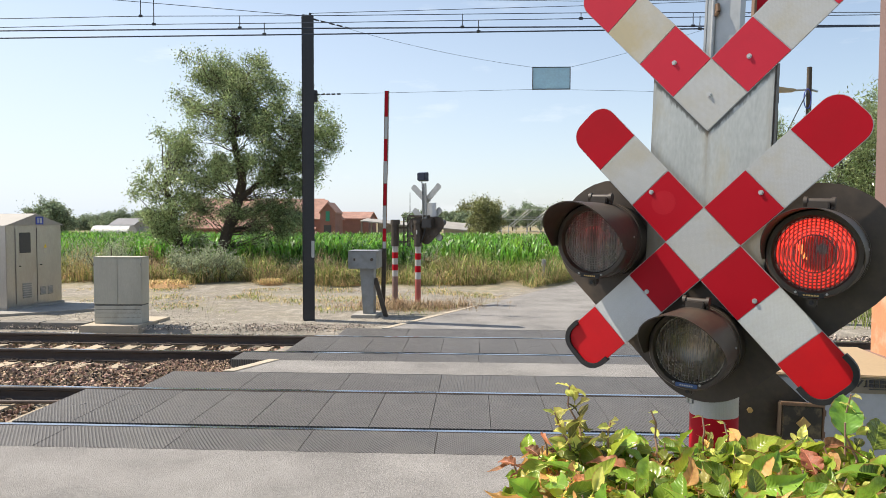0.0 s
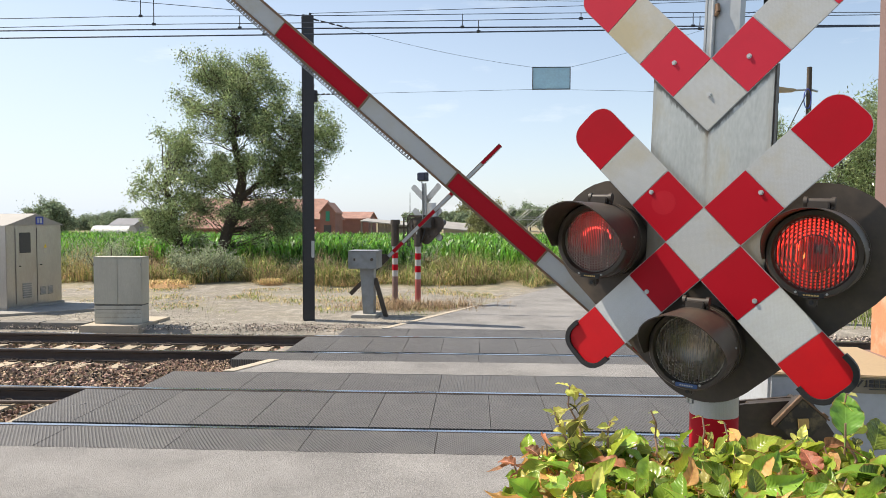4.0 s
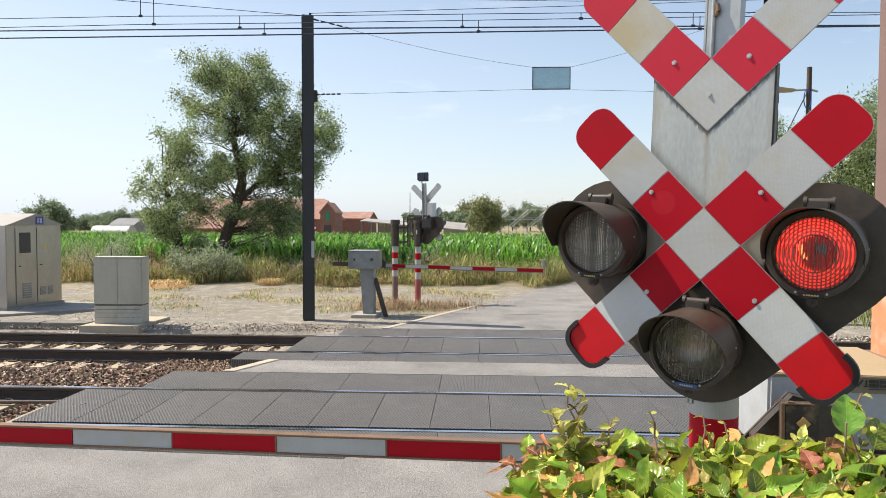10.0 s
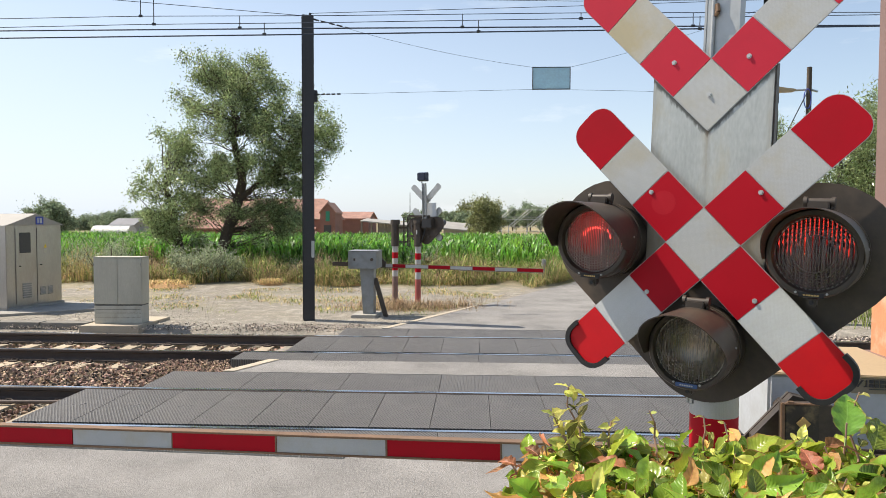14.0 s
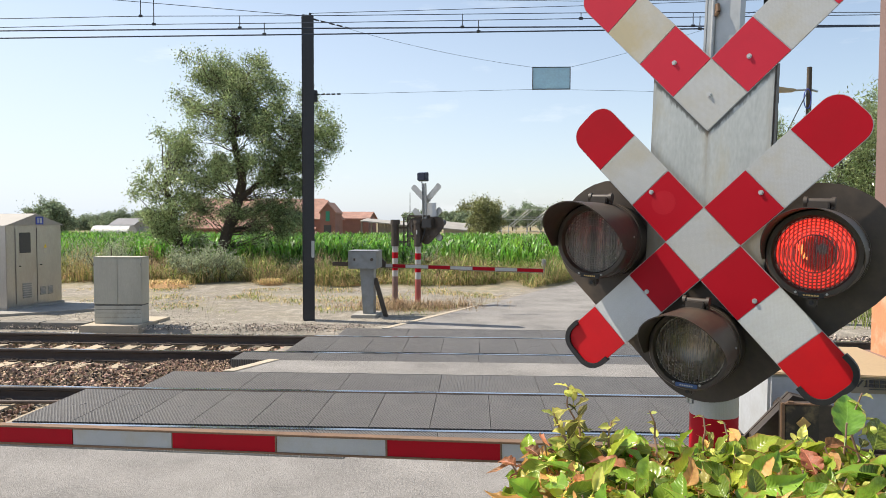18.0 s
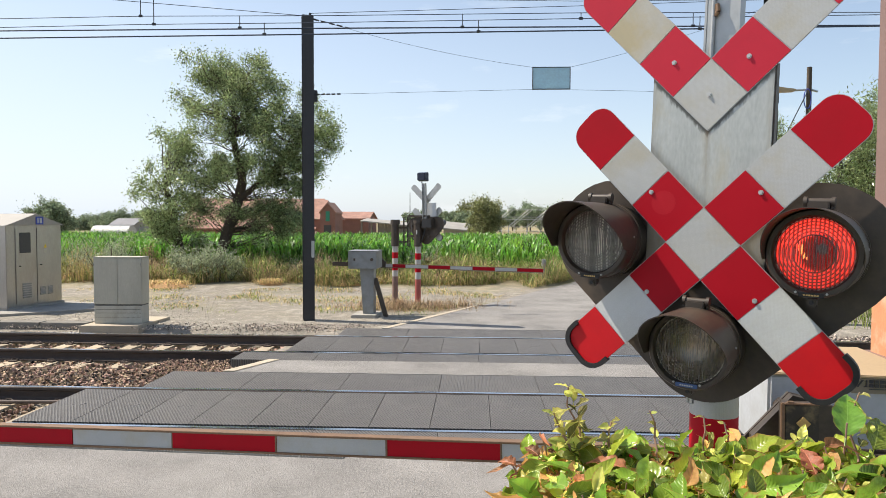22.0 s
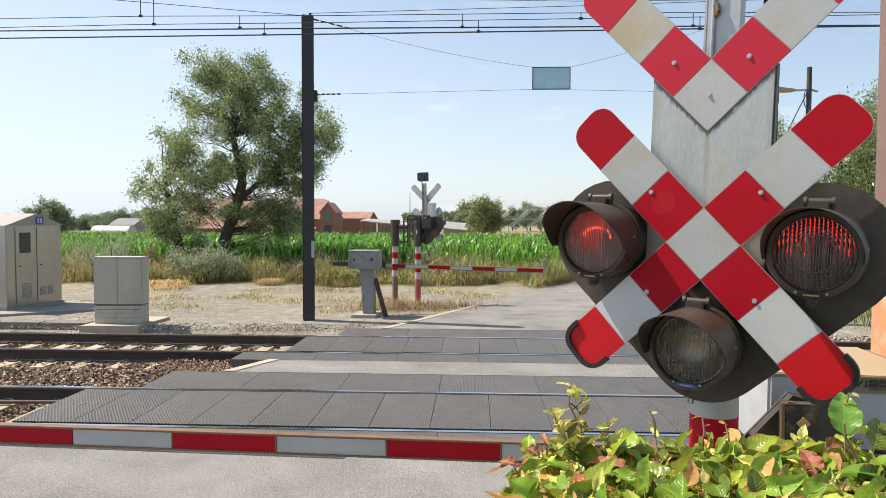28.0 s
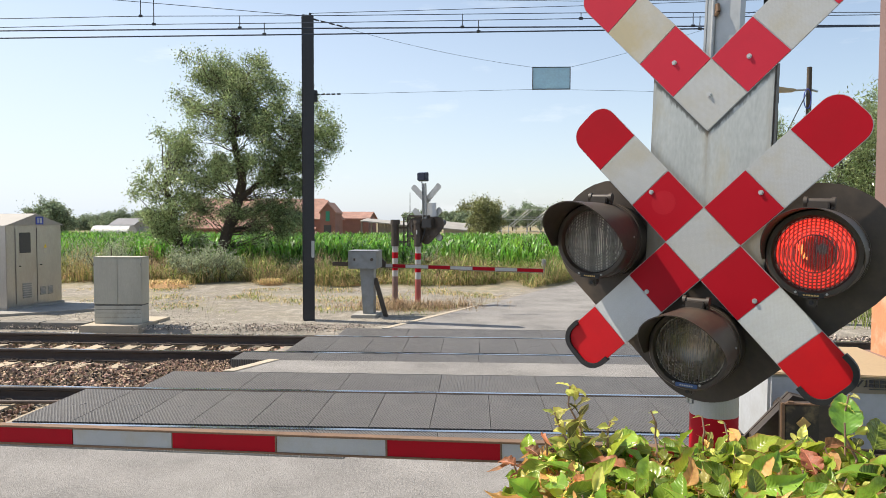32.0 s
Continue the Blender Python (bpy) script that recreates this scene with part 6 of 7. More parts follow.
def willow_lobes(count, seed):
    r = random.Random(seed)
    zs, ls, rs = ([row[k] for row in reversed(CROWN)] for k in range(3))
    out = []
    while len(out) < count:
        z, x = r.uniform(0.9, 8.05), r.uniform(-3.7, 4.3)
        lo, hi = float(np.interp(z, zs, ls)), float(np.interp(z, zs, rs))
        edge = min(x - lo, hi - x)
        if edge > 0.12 and not (z < 2.15 and -0.95 < x < 0.85) and (x > -0.8 or z < 3.6 or r.random() < 0.7) and noise.noise(Vector((x * 1.15, z * 1.15, 3))) > -0.2:
            out.append((x, r.gauss(0, 0.7), z - 0.1, r.uniform(0.25, 0.46)))
    return out


WL = willow_lobes(390, 8)
leafy_tree("willow_tree", pose(-9.0, 25.0, 0.0), [((-0.45, 0, -0.3), (0.55, 0, 3.4), 0.26, 0.17), ((0.55, 0, 3.4), (0.1, 0, 6.6), 0.15, 0.05), ((0.3, 0, 2.7), (2.4, 0.1, 4.4), 0.12, 0.05), ((-1.6, 0.2, -0.2), (-2.4, 0.1, 3.2), 0.16, 0.06)],
           WL, 125000, (0.055, 0.115), WILLOW, "broad grey-green willow with two leaning trunks", 7, twigs=5, thin=0.42, clump=0.42, droop=0.3)


def bush(name, m, r, h, count, size, leaf_mat, label, seed, category="bush", thin=0.35):
    rng = random.Random(seed)
    t = thing(name, m, label, category)
    bm = nb()
    cl = []
    for i in range(16):
        a = rng.uniform(0, 6.28)
        tip = Vector((r * math.cos(a) * rng.uniform(0.2, 1), r * 0.6 * math.sin(a) * rng.uniform(0.2, 1), h * rng.uniform(0.35, 1)))
        rod(bm, (0.2 * math.cos(a), 0.2 * math.sin(a), -0.05), tip, 0.02, 0.006, seg=5)
        for k in range(4):
            f = 0.4 + 0.2 * k
            cl.append((*(tip * f), 0.16 * r))
    tagged(part("stem_work", bm, BARK, t), kind="stuff")
    v, f = leaf_cloud(cl, 0.2, count, size, seed, -0.6, thin)
    raw("foliage", v, f, leaf_mat, t)
    return t


bush("sage_bush", pose(-8.95, 21.9, 0.03), 0.9, 1.25, 5600, (0.06, 0.16), SAGE, "grey-green bush at the foot of the willow", 11, thin=0.25)
bush("sage_bush", pose(-8.1, 22.1, 0.03), 0.6, 0.85, 2600, (0.06, 0.14), SAGE, "grey-green bush among dry grass", 12, thin=0.25)
bush("sage_bush", pose(-11.7, 21.8, 0.05), 1.1, 1.4, 4200, (0.05, 0.12), SAGE, "tall grey-green weeds behind the relay house", 13, thin=0.2)
bush("sage_bush", pose(-13.6, 22.8, 0.05), 1.2, 1.4, 3000, (0.05, 0.12), SAGE, "tall grey-green weeds behind the relay house", 14, thin=0.2)
bush("roadside_bush", pose(2.2, 23.7, 0.05), 0.6, 0.8, 2200, (0.05, 0.12), GRASS, "green roadside weeds beside the corn", 15, thin=0.25)


def far_tree(x, y, r, h, seed, label="distant round leafy tree", base=0.0, leaves=3500, size=(0.25, 0.6), lobes_n=14, leaf=FAR_LEAF):
    rng = random.Random(seed)
    lobes = [(rng.gauss(0, r * 0.42), rng.gauss(0, r * 0.42), base + h * rng.uniform(0.3, 0.88), r * rng.uniform(0.28, 0.5)) for i in range(lobes_n)]
    return leafy_tree("tree", pose(x, y, 0), [((0, 0, -0.3), (0, 0, h * 0.7), 0.03 * h, 0.01 * h)], lobes, leaves, size, leaf, label, seed, twigs=5, thin=0.6, clump=0.34, group="distant trees")


far_tree(0.85, 62, 1.7, 3.85, 21, "olive brown round tree beyond the corn", leaves=24000, size=(0.09, 0.2), lobes_n=34, leaf=OLIVE_LEAF)
far_tree(-36.2, 58, 1.6, 3.6, 22, "round tree behind the relay house", leaves=18000, size=(0.09, 0.2), lobes_n=34)
rng = random.Random(3)
for i in range(15):
    far_tree(-76 + i * 2.9 + rng.uniform(-1, 1), 120 + rng.uniform(-8, 8), 2.6, rng.uniform(2.2, 3.6), 40 + i, leaves=8000, size=(0.16, 0.38), lobes_n=20)
for i in range(12):
    far_tree(-9 + i * 2.2 + rng.uniform(-1, 1), 128 + rng.uniform(-8, 8), 2.2, rng.uniform(3.2, 4.2) + 1.2 * (i > 5), 70 + i, leaves=8000, size=(0.16, 0.38), lobes_n=20)
for i in range(4):
    far_tree(-10 + i * 1.3, 105, 1.3, 3.0 + 0.4 * (i % 2), 90 + i, leaves=4000, size=(0.16, 0.38))
for i, (x, y, h) in enumerate(((10.9, 21.8, 5.9), (11.8, 20.6, 6.1), (12.6, 22.4, 7.0), (10.5, 24.4, 6.2), (13.4, 20.6, 6.6), (14.6, 22, 7))):
    lobes = [(rng.gauss(0, 0.8), rng.gauss(0, 0.8), h * rng.uniform(0.25, 0.9), rng.uniform(0.4, 0.8)) for k in range(18)]
    leafy_tree("roadside_tree", pose(x, y, 0), [((0, 0, -0.2), (0.1, 0, h * 0.75), 0.12, 0.04)], lobes, 15000, (0.07, 0.15), WILLOW, "grey-green roadside tree with narrow leaves", 120 + i, twigs=6, thin=0.3, clump=0.4, droop=0.5, group="roadside trees")


def field_spots(x_of, y0, y1, rows, dx):
    """Roots of a field crop in rows along x."""
    def spots(r, n):
        out = []
        for y in np.arange(y0, y1, rows):
            a, b = x_of(y)
            xs = np.arange(a, b, dx * (1 + max(0, y - 34) * 0.03))
            out.append(np.stack([xs + r.normal(0, 0.04, len(xs)), np.full(len(xs), y) + r.normal(0, 0.06, len(xs)), np.full(len(xs), 0.05)], 1))
        return np.concatenate(out)
    return spots


def corn_field():
    r = np.random.default_rng(9)
    roots = field_spots(lambda y: (-0.78 * y - 2, min(0.3 * y, road_left(y) - 1.2)), 24.6, 50, 0.75, 0.16)(r, 0)
    V, F = [], []
    per = 7
    n = len(roots)
    o = 0
    for k in range(per):
        az = r.uniform(0, 6.283, n) + k * 2.6
        z0 = 0.1 + 0.105 * k + r.uniform(-0.05, 0.05, n)
        ln = r.uniform(0.45, 0.8, n) * (1 - 0.04 * k)
        d = np.stack([np.cos(az), np.sin(az), np.zeros(n)], 1)
        s = np.stack([-np.sin(az), np.cos(az), np.zeros(n)], 1) * r.uniform(0.022, 0.038, n)[:, None]
        up = np.array([0, 0, 1.0])
        p0 = roots + up * z0[:, None]
        p1 = p0 + d * (ln * 0.15)[:, None] + up * (ln * 0.5)[:, None]
        p2 = p0 + d * (ln * 0.34)[:, None] + up * (ln * 0.78)[:, None]
        p3 = p0 + d * (ln * r.uniform(0.4, 0.75, n))[:, None] + up * (ln * r.uniform(0.35, 1.0, n))[:, None]
        V.append(np.stack([p0 - s * 0.6, p0 + s * 0.6, p1 - s, p1 + s, p2 - s * 0.8, p2 + s * 0.8, p3], 1).reshape(-1, 3))
        i = np.arange(n)[:, None] * 7 + o
        F += (i + np.array([0, 1, 3, 2])).tolist() + (i + np.array([2, 3, 5, 4])).tolist() + (i + np.array([4, 5, 6])).tolist()
        o += n * 7
    return np.concatenate(V).tolist(), F


v, f = corn_field()
tagged(raw("corn_field", v, f, CORN), "dense field of young green corn", "corn", kind="stuff")


def bare(y):
    """Grass thins out towards the gravel."""
    return -0.5 + 0.75 * (1 - ramp01(y, 20.6, 22.3))


def verge(x0, x1, y0, y1, z=0.05, open_to=None):
    def spots(r, n):
        x, y = r.uniform(x0, x1, n), r.uniform(y0, y1, n)
        keep = np.array([a < road_left(b) - 0.35 and noise.noise(Vector((a * 0.6, b * 0.6, 2))) > (bare(b) if open_to is None else open_to) + 0.3 * r.random() for a, b in zip(x, y)])
        return np.stack([x, y, np.full(n, z - 0.05)], 1)[keep]
    return spots


for nm, cnt, sp, hh, ww, ln, sd, mt, lab in (
        ("dry_grass", 34000, verge(-18, 4.5, 20.8, 24.9), (0.12, 0.62), (0.004, 0.011), (0.2, 1.8), 31, DRY, "tall dry yellow grass before the corn"),
        ("dead_stalks", 16000, verge(-18, 4.5, 21.4, 24.9), (0.2, 0.9), (0.005, 0.014), (0.1, 1.5), 38, STALK, "brown dead stalks among the grass"),
        ("weeds", 22000, verge(-18, 4.5, 21.2, 24.9), (0.15, 0.85), (0.008, 0.03), (0.2, 1.6), 32, GRASS, "green weeds among the dry grass"),
        ("short_grass", 11000, verge(-13, 1.5, 15.5, 21.8, 0.02, -0.1), (0.03, 0.1), (0.008, 0.02), (0.5, 1.4), 33, DRY, "thin dry grass on the gravel"),
        ("short_weeds", 7000, verge(-10, 0.5, 15.0, 21.6, 0.02, -0.05), (0.03, 0.09), (0.01, 0.024), (0.5, 1.3), 34, GRASS, "thin green weeds on the gravel"),
        ("tall_dry_grass", 7000, verge(-18, -10.6, 19.5, 23.5), (0.35, 1.05), (0.006, 0.014), (0.1, 0.6), 35, DRY, "tall dry grass behind the relay house")):
    v, f = blades(cnt, sp, hh, ww, ln, sd, swell=0.9)
    tagged(raw(nm, v, f, mt), lab, "grass", kind="stuff")


def mound(x, y, r, h, seed):
    """A low mound of dry orange-brown cuttings."""
    V, F = [], []
    for j in range(9):
        for i in range(24):
            a, q = i * math.pi / 12, 1 - j / 8
            k = 1 + 0.3 * noise.noise(Vector((math.cos(a) * 1.5, math.sin(a) * 1.5, seed)))
            px, py = r * q * k * math.cos(a), 0.6 * r * q * k * math.sin(a)
            V.append((px, py, -0.05 + h * (1 - q * q) * (1 + 0.5 * noise.noise(Vector((px * 4, py * 4, seed)))) + 0.05))
    for j in range(8):
        F += [(j * 24 + i, j * 24 + (i + 1) % 24, (j + 1) * 24 + (i + 1) % 24, (j + 1) * 24 + i) for i in range(24)]
    t = thing("straw_mound", pose(x, y, -0.02), "low mound of dry orange-brown cuttings on the verge", "mound", "mounds on the verge")
    raw("mound_core", V, F, HEAP, t, smooth=True)
    v, f = blades(700, lambda g, n: np.stack([g.normal(0, r * 0.4, n), g.normal(0, r * 0.22, n), np.full(n, h * 0.35)], 1), (0.05, 0.3), (0.008, 0.02), (0.8, 2.2), seed)
    tagged(raw("loose_straw", v, f, DRY, t), kind="stuff")


mound(-9.4, 20.6, 0.75, 0.17, 3)
mound(-4.05, 21.6, 0.5, 0.18, 5)
mound(-6.4, 21.5, 0.4, 0.16, 7)
wr = random.Random(6)
for i in range(13):
    x = -13.5 + i * 1.15 + wr.uniform(-0.4, 0.4)
    bush("weed_clump", pose(x, 24.1 + wr.uniform(-0.7, 0.4), 0.05), wr.uniform(0.45, 0.8), wr.uniform(0.55, 1.05), 1500, (0.05, 0.13), (GRASS, SAGE, STALK)[i % 3], ("green leafy weeds at the field edge", "grey-green weeds at the field edge", "brown withered weeds at the field edge")[i % 3], 200 + i, "weeds", thin=0.22)


def near_spots(cx, cy, rx, ry):
    def spots(r, n):
        return np.stack([r.normal(cx, rx, n), r.normal(cy, ry, n), np.full(n, -0.04)], 1)
    return spots


v1, f1 = blades(2200, near_spots(-1.5, 16.2, 0.75, 0.35), (0.04, 0.3), (0.006, 0.013), (0.3, 2.0), 36, swell=0.9)
tagged(raw("dry_tufts", v1, f1, STALK), "dry grass tufts round the far posts", "grass", kind="stuff")
v1, f1 = blades(2600, lambda r, n: np.stack([r.uniform(7, 13, n), r.uniform(13.6, 18, n), np.full(n, -0.03)], 1), (0.1, 0.5), (0.01, 0.03), (0.2, 0.8), 37)
tagged(raw("verge_grass", v1, f1, GRASS), "green grass on the road verge", "grass", kind="stuff")


# ---- beech hedge in the foreground ----
def leaf_mesh(bm, m, length, width, fold, curl, wave=0.05, twist=0.0, teeth=7, torn=0.0):
    """A beech leaf: pointed oval, folded along the midrib, its margin toothed and undulating between the side veins."""
    n = 14
    rows = []
    for i in range(n + 1):
        f = i / n
        w = width * 0.5 * max(0.02, math.sin(math.pi * f ** 0.82) ** 0.72 * (1 - 0.35 * max(0.0, f - 0.7)))
        y = length * f
        z = -curl * length * f * f
        row = []
        for u in (-1, -0.62, -0.28, 0, 0.28, 0.62, 1):
            k = abs(u)
            side = 1 if u > 0 else 0
            swell = math.sin(math.tau * (teeth * 0.5 * f + 0.21 * side + 0.1 * k) + 3 * curl)
            ww = w * (1 + (0.022 * (1 if (i + side) % 2 else -1) + torn * math.sin(9 * f + 5 * side)) * (k == 1))
            row.append(Vector((u * ww, y + 0.09 * length * k * (1 - f) - 0.01 * length, z + fold * w * k ** 1.3 + wave * width * swell * k * k * 1.2)))
        rot = Matrix.Rotation(twist * f, 3, "Y")
        rows.append([m @ (rot @ p) for p in row])
    vs = [[bm.verts.new(p) for p in r] for r in rows]
    for a, b in zip(vs, vs[1:]):
        for j in range(6):
            bm.faces.new((a[j], a[j + 1], b[j + 1], b[j]))
    place = [(u * width * 0.5, length * i / n, abs(u)) for i in range(n + 1) for u in (-1, -0.62, -0.28, 0, 0.28, 0.62, 1)]
    rod(bm, m @ Vector((0, -0.012, 0.002)), m @ Vector((0, 0.004, 0)), 0.0009, seg=5)
    return place + [(0.004, 0.0, 0.3)] * (len(bm.verts) - len(place))


def leaf_places(me, places):
    """Keeps, for each corner of a leaf, where it lies on the blade: across, along, and how near the margin."""
    at = me.attributes.new("leaf_place", "FLOAT_VECTOR", "POINT")
    at.data.foreach_set("vector", [c for p in places for c in p])


HX0 = Vector((0.6, 1.0, 0))
hedge = thing("beech_hedge", Matrix.Translation(HX0), "clipped beech hedge with green and withered leaves", "hedge")
HRNG = random.Random(17)


def hedge_top(x, y):
    """Height of the clipped top over a place in the plan; the hedge ends with a rounded shoulder."""
    z = 1.643 + 0.03 * noise.noise(Vector((x * 7, y * 7, 1)))
    return z - 0.12 * max(0.0, (0.12 - x) / 0.1) ** 1.5


protos = {}
for key, material, lw in (("green", BEECH_SINGLE, (0.068, 0.045)), ("young", BEECH_YOUNG, (0.036, 0.021)), ("dry", BEECH_DRY, (0.045, 0.03))):
    protos[key] = []
    for k in range(5):
        bm = nb()
        places = leaf_mesh(bm, Matrix.Identity(4), lw[0] * (0.8 + 0.1 * k), lw[1] * (0.9 + 0.06 * (k % 3)), 0.2 + 0.14 * k, (0.05, 0.25, 0.45, 0.7, -0.2)[k] if key != "dry" else 0.5 + 0.3 * k, (0.03, 0.05, 0.07, 0.04, 0.06)[k] if key != "dry" else 0.09, (0.0, 0.4, -0.5, 0.8, -0.9)[k], 4 + k % 3, 0.0 if key != "dry" else 0.07)
        me = bpy.data.meshes.new("leaf")
        bm.to_mesh(me)
        bm.free()
        leaf_places(me, places)
        me.materials.append(material)
        me.shade_smooth()
        protos[key].append(me)


def leaf_pose(p, rng):
    """Leaves lie mostly open to the light, some turned up on edge."""
    return pose(p.x, p.y, p.z, rng.gauss(20, 28), 0, 0) @ pose(0, 0, 0, 0, rng.gauss(-14, 30), 0) @ pose(0, 0, 0, rng.gauss(0, 12), 0, rng.uniform(0, 360))


def hedge_leaf(parent, key, m, s=1.0):
    o = new("leaf", HRNG.choice(protos[key]))
    o.parent = parent
    o.matrix_basis = m @ Matrix.Diagonal((s, s, s, 1))
    return o


# the top layer as single leaves
for count in range(295):
    x, y = HRNG.uniform(0.03, 0.74), HRNG.uniform(0.84, 1.14)
    p = Vector((x, y, hedge_top(x, y) + HRNG.uniform(-0.03, 0.012)))
    key = HRNG.choices(("green", "young", "dry"), (0.3, 0.28, 0.42) if x < 0.15 else (0.56, 0.26, 0.18) if not 0.5 < x < 0.6 else (0.5, 0.15, 0.35))[0]
    hedge_leaf(hedge, key, leaf_pose(p - HX0, HRNG), HRNG.uniform(0.5, 0.95) * (0.7 if x < 0.15 or key == "dry" else 1.0))
# the inner mass, joined
for key, number, name in (("green", 3300, "inner_foliage"), ("dry", 1300, "inner_withered_foliage"), ("young", 1500, "inner_young_foliage")):
    V, F, P = [], [], []
    for i in range(number):
        x, y = HRNG.uniform(0.01, 1.0), HRNG.uniform(0.78, 1.16)
        if x < 0.14 and key == "green" and HRNG.random() < 0.7:
            continue
        p = Vector((x, y, hedge_top(x, y) + 0.012 - abs(HRNG.gauss(0, 0.065)))) - HX0
        m = leaf_pose(p, HRNG) @ Matrix.Scale(HRNG.uniform(0.35, 0.85), 4)
        me = HRNG.choice(protos[key])
        o = len(V)
        V += [tuple(m @ v.co) for v in me.vertices]
        P += [tuple(a.vector) for a in me.attributes["leaf_place"].data]
        F += [tuple(j + o for j in q.vertices) for q in me.polygons]
    inner = tagged(raw(name, V, F, {"green": BEECH, "dry": BEECH_DRY, "young": BEECH_YOUNG}[key], hedge, smooth=True), kind="stuff")
    leaf_places(inner.data, P)
# the lower body of the hedge
low_r = np.random.default_rng(4)
low_c = np.stack([low_r.uniform(0.08, 1.6, 900), low_r.uniform(0.8, 1.12, 900), low_r.uniform(0.2, 1.56, 900)], 1) - np.array([0.6, 1.0, 0])
v, f = leaf_cloud(low_c.tolist(), 0.03, 7000, (0.04, 0.075), 5, 0.4, 0.6)
tagged(raw("lower_foliage", v, f, BEECH, hedge), kind="stuff")
bm = nb()
for i in range(110):
    x, y = HRNG.uniform(0.06, 0.95), HRNG.uniform(0.85, 1.13)
    top = Vector((x, y, hedge_top(x, y) + HRNG.uniform(-0.04, 0.03))) - HX0
    limb_mesh(bm, top - Vector((HRNG.uniform(-0.12, 0.12), HRNG.uniform(-0.05, 0.05), 0.4)), top, 0.004, 0.0011, HRNG, 3, 0.08)
for i in range(12):
    x = 0.12 + i * 0.13
    rod(bm, Vector((x, 1.0, -0.1)) - HX0, Vector((x + 0.03, 1.0, 1.35)) - HX0, 0.018, 0.007, seg=7)
tagged(part("branch_work", bm, TWIG, hedge, "brown hedge branches"), kind="stuff")


def shoot(base, top, leaves, seed, key="young", big=0.9, bend=0.06):
    """A young upright shoot with leaves along it, one part of the hedge that sways."""
    r = random.Random(seed)
    b, d = Vector(base) - HX0, Vector(top) - Vector(base)
    bm = nb()
    limb_mesh(bm, (0, 0, -0.03), d, 0.0026, 0.0012, r, 5, bend)
    s = part("shoot", bm, TWIG, hedge, "swaying young shoot", Matrix.Translation(b))
    for i in range(leaves):
        f = 0.25 + 0.75 * (i + 0.8) / leaves
        p = d * f
        az = 137 * i + r.uniform(-30, 30)
        hedge_leaf(s, key, pose(p.x, p.y, p.z, r.uniform(10, 60), r.uniform(-40, 40), az), big * r.uniform(0.6, 1.1) * (1.15 - 0.5 * f))
    return s, b


SHOOTS = [shoot((0.192, 1.12, 1.625), (0.152, 1.12, 1.755), 12, 1, "young", 1.2), shoot((0.178, 1.08, 1.62), (0.122, 1.08, 1.722), 13, 2, "young", 1.3),
          shoot((0.60, 1.1, 1.62), (0.588, 1.1, 1.755), 5, 3, "young", 0.9), shoot((0.66, 1.06, 1.62), (0.67, 1.06, 1.73), 6, 5, "young", 1.0),
          shoot((0.31, 1.14, 1.63), (0.285, 1.14, 1.712), 3, 6, "young", 0.6), shoot((0.385, 1.14, 1.63), (0.37, 1.14, 1.705), 4, 7, "young", 0.6),
          shoot((0.415, 1.14, 1.62), (0.405, 1.14, 1.695), 4, 9, "young", 0.6), shoot((0.10, 1.08, 1.59), (0.06, 1.08, 1.64), 7, 8, "dry", 0.62),
          shoot((0.2, 1.1, 1.62), (0.215, 1.1, 1.706), 8, 10, "young", 1.05), shoot((0.545, 1.07, 1.6), (0.53, 1.07, 1.68), 6, 11, "dry", 1.1), shoot((0.14, 1.1, 1.6), (0.105, 1.1, 1.685), 5, 12, "dry", 0.5)]
# one large leaf standing up on its own stalk
bm = nb()
limb_mesh(bm, (0, 0, -0.08), (0.0, 0, 0.03), 0.0024, 0.0014, HRNG, 3, 0.03)
big_shoot = part("shoot", bm, TWIG, hedge, "swaying shoot with one large leaf", Matrix.Translation(Vector((0.565, 1.08, 1.684)) - HX0))
bm = nb()
places = leaf_mesh(bm, Matrix.Identity(4), 0.078, 0.048, 0.3, 0.2, 0.05, 0.15)
leaf_places(part("leaf", bm, BEECH_BIG, big_shoot, "large glossy green leaf", pose(0, 0, 0.005, 60, 6, -20), smooth=True).data, places)
SHOOTS.append((big_shoot, Vector((0.565, 1.08, 1.684)) - HX0))

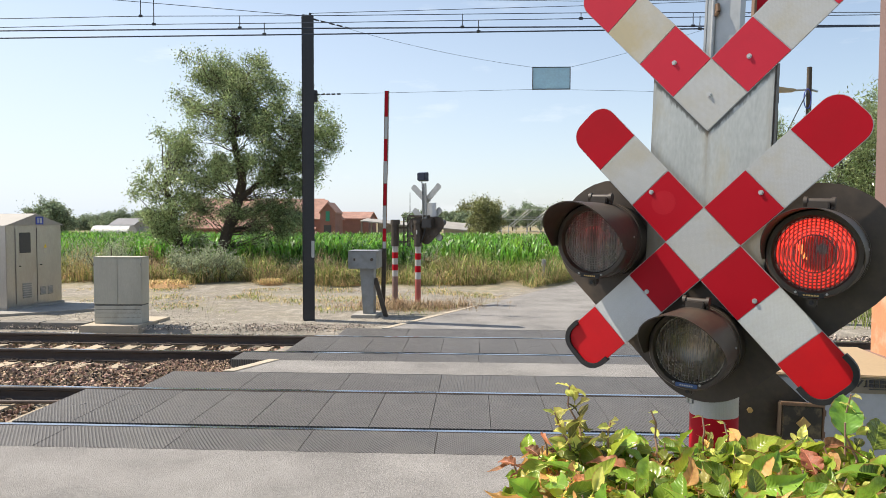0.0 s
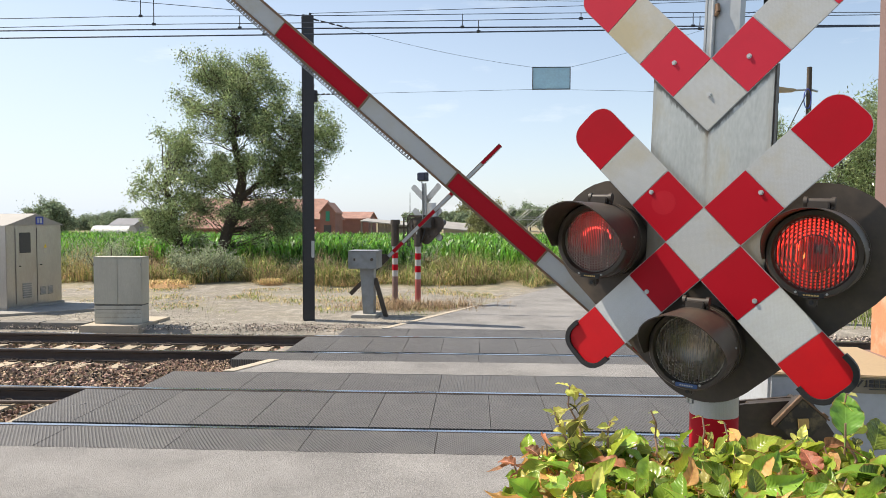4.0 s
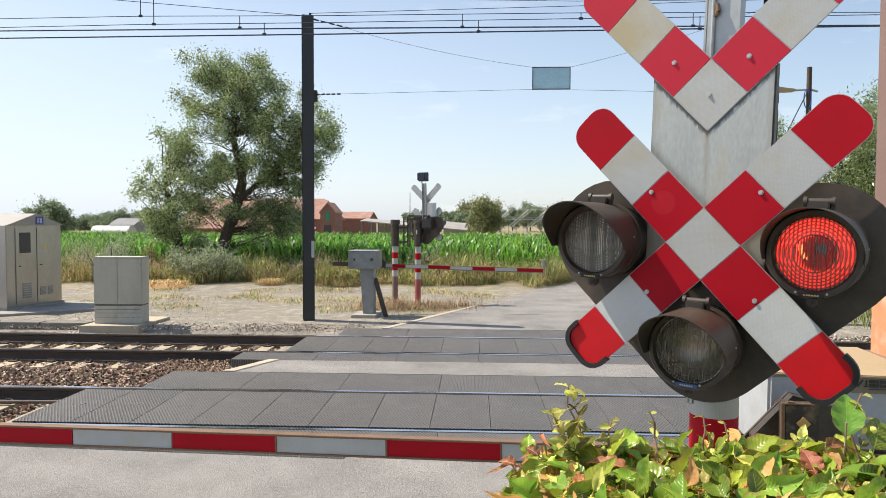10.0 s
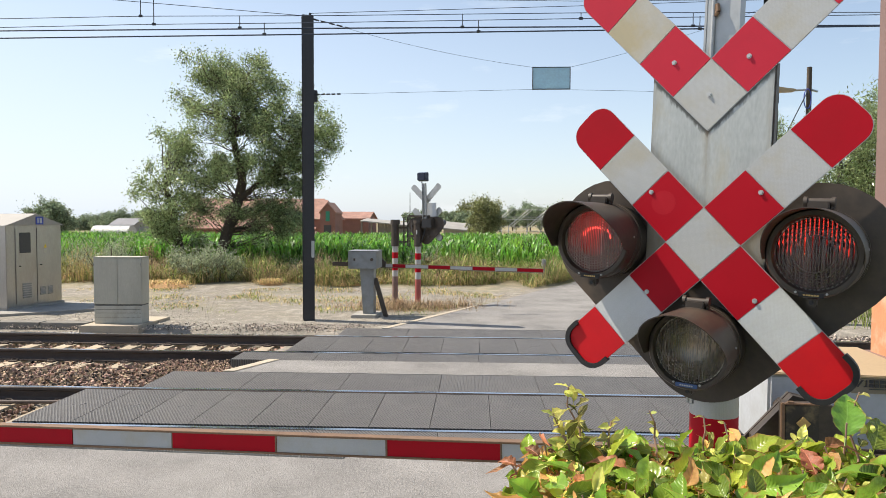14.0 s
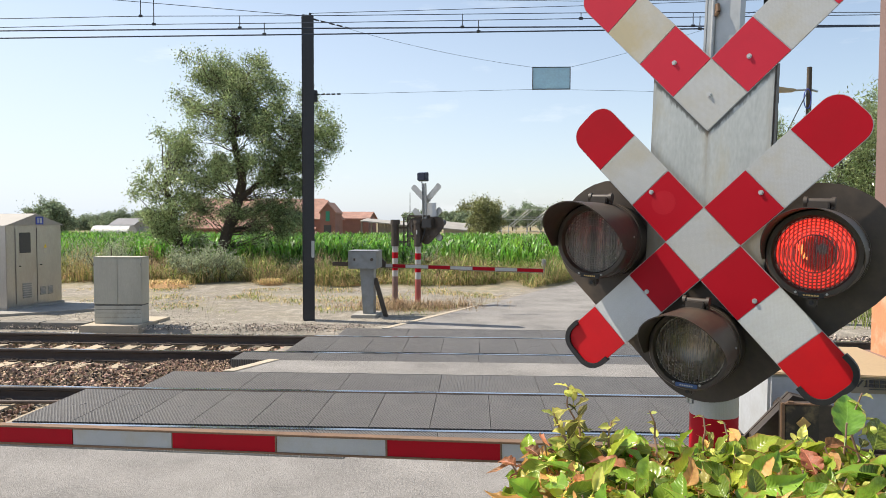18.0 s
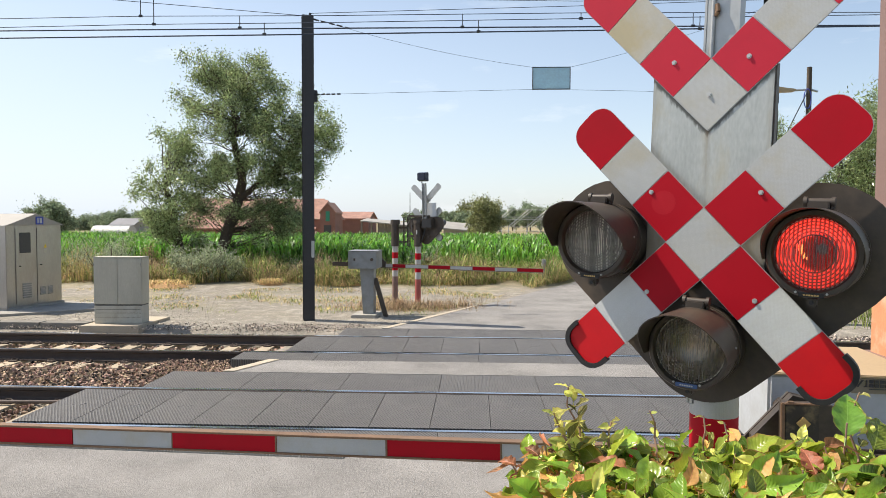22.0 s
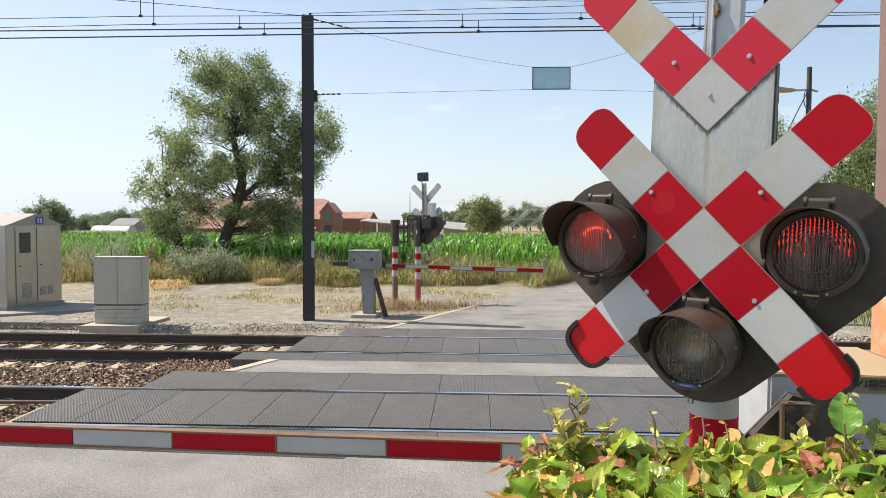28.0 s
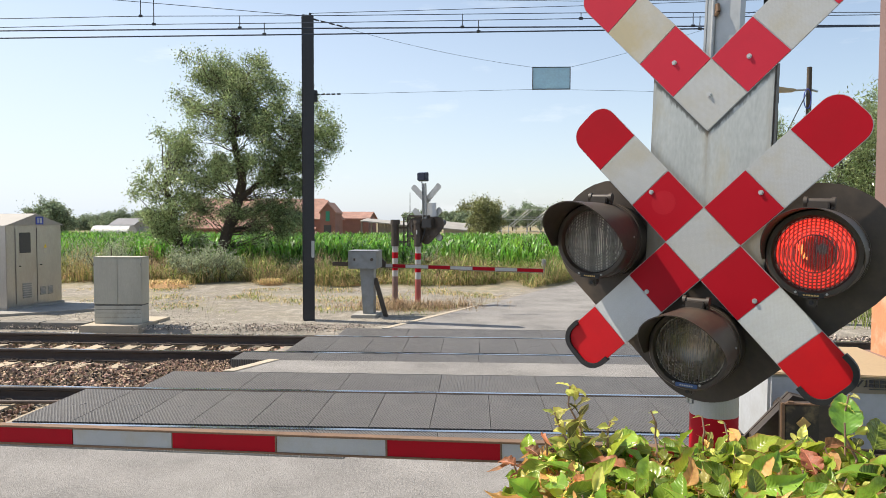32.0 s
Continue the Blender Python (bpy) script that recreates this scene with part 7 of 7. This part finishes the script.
# large leaves lying open on top of the hedge
for x, y, z, key, ln, wd, rx, ry, rz in ((0.278, 1.00, 1.613, "green", 0.078, 0.06, 48, -12, 12),
        (0.528, 0.97, 1.622, "dry", 0.04, 0.026, 65, -20, 20),
        (0.540, 0.98, 1.632, "dry", 0.038, 0.026, 30, 25, -40),
        (0.515, 0.98, 1.640, "dry", 0.042, 0.03, 75, 10, -70),
        (0.317, 1.00, 1.632, "green", 0.062, 0.042, 40, -20, -28),
        (0.466, 1.00, 1.631, "green", 0.07, 0.048, 42, -10, 38),
        (0.596, 1.06, 1.677, "green", 0.07, 0.042, 50, 10, -25),
        (0.230, 1.03, 1.650, "dry", 0.06, 0.022, 35, 20, 72),
        (0.223, 1.10, 1.656, "green", 0.055, 0.04, 35, -15, -50),
        (0.102, 1.08, 1.652, "dry", 0.032, 0.019, 50, 0, 40),
        (0.065, 1.06, 1.645, "dry", 0.03, 0.018, 40, 10, 65),
        (0.485, 1.00, 1.658, "dry", 0.045, 0.03, 60, -30, -20)):
    bm = nb()
    places = leaf_mesh(bm, Matrix.Identity(4), ln, wd, 0.3 if key == "green" else 0.6, 0.15 if key == "green" else 0.6, 0.045 if key == "green" else 0.12, 0.1)
    bm.transform(Matrix.Rotation(radians(rz), 4, "Z"))
    leaf_places(part("leaf", bm, BEECH_SINGLE if key == "green" else BEECH_DRY, hedge, "large open beech leaf" if key == "green" else "curled withered beech leaf", Matrix.Translation(Vector((x, y, z)) - HX0) @ pose(0, 0, 0, rx, ry, 0), smooth=True).data, places)


# ---- what moves ----
def motions():
    near_rows = [(0, 91.4), (0.5, 88.0), (1, 80.0), (1.5, 73.3), (2, 66.8), (2.5, 60.2), (3, 53.5), (3.5, 47.3), (4.5, 34.2), (5.5, 21.6), (6, 15.3), (6.5, 9.3), (7, 3.2), (7.5, -1.4), (8, -1.05), (8.5, -0.99), (32, -0.99)]
    far_rows = [(0, 89.1), (0.5, 86.0), (1, 78.8), (1.5, 73.3), (2, 67.8), (2.5, 62.2), (3, 56.3), (3.5, 50.4), (4.5, 39.4), (5.5, 28.3), (6, 22.7), (6.5, 17.6), (7, 12.1), (7.5, 7.0), (8, 1.9), (8.4, -1.9), (9, -1.3), (32, -1.3)]
    walk(near_boom, [(t, pose(0, 0, NEAR_AXLE, 0, a, 0)) for t, a in near_rows])
    walk(far_boom, [(t, pose(0.11, 0, 1.216, 0, a, 0)) for t, a in far_rows])
    # alternating lamps: the slats of the one open while the other's close
    period, first = 0.9253, 0.19
    for slat, sx, which in near_slats:
        shut, open_ = (19, 106) if which == "left" else (8, 94)
        rows = []
        for k in range(-1, 37):
            t0 = first + period * k
            if which == "right":
                rows += [(t0 - 0.2, open_), (t0 - 0.04, shut), (t0 + 0.01, shut), (t0 + 0.16, open_)]
            else:
                rows += [(t0 - 0.25, shut), (t0 - 0.09, open_), (t0 + 0.1, open_), (t0 + 0.29, shut)]
        ts, vs = [r[0] for r in rows], [r[1] for r in rows]
        rows = [(0.0, float(np.interp(0.0, ts, vs)))] + [r for r in rows if 0.05 < r[0] < 31.95] + [(32.0, float(np.interp(32.0, ts, vs)))]
        walk(slat, [(t, pose(sx, -0.078, 0, 0, 0, a)) for t, a in rows])
    for i, (s, b) in enumerate(SHOOTS):
        amp = 4.5 if i in (2, 3, 11) else 1.0
        rows = [(0.8 * k, pose(b.x, b.y, b.z, amp * 0.5 * math.sin(1.9 * k + i), amp * math.sin(1.3 * k + 2 * i), 0)) for k in range(40)]
        walk(s, rows + [(32.0, rows[-1][1])])


motions()
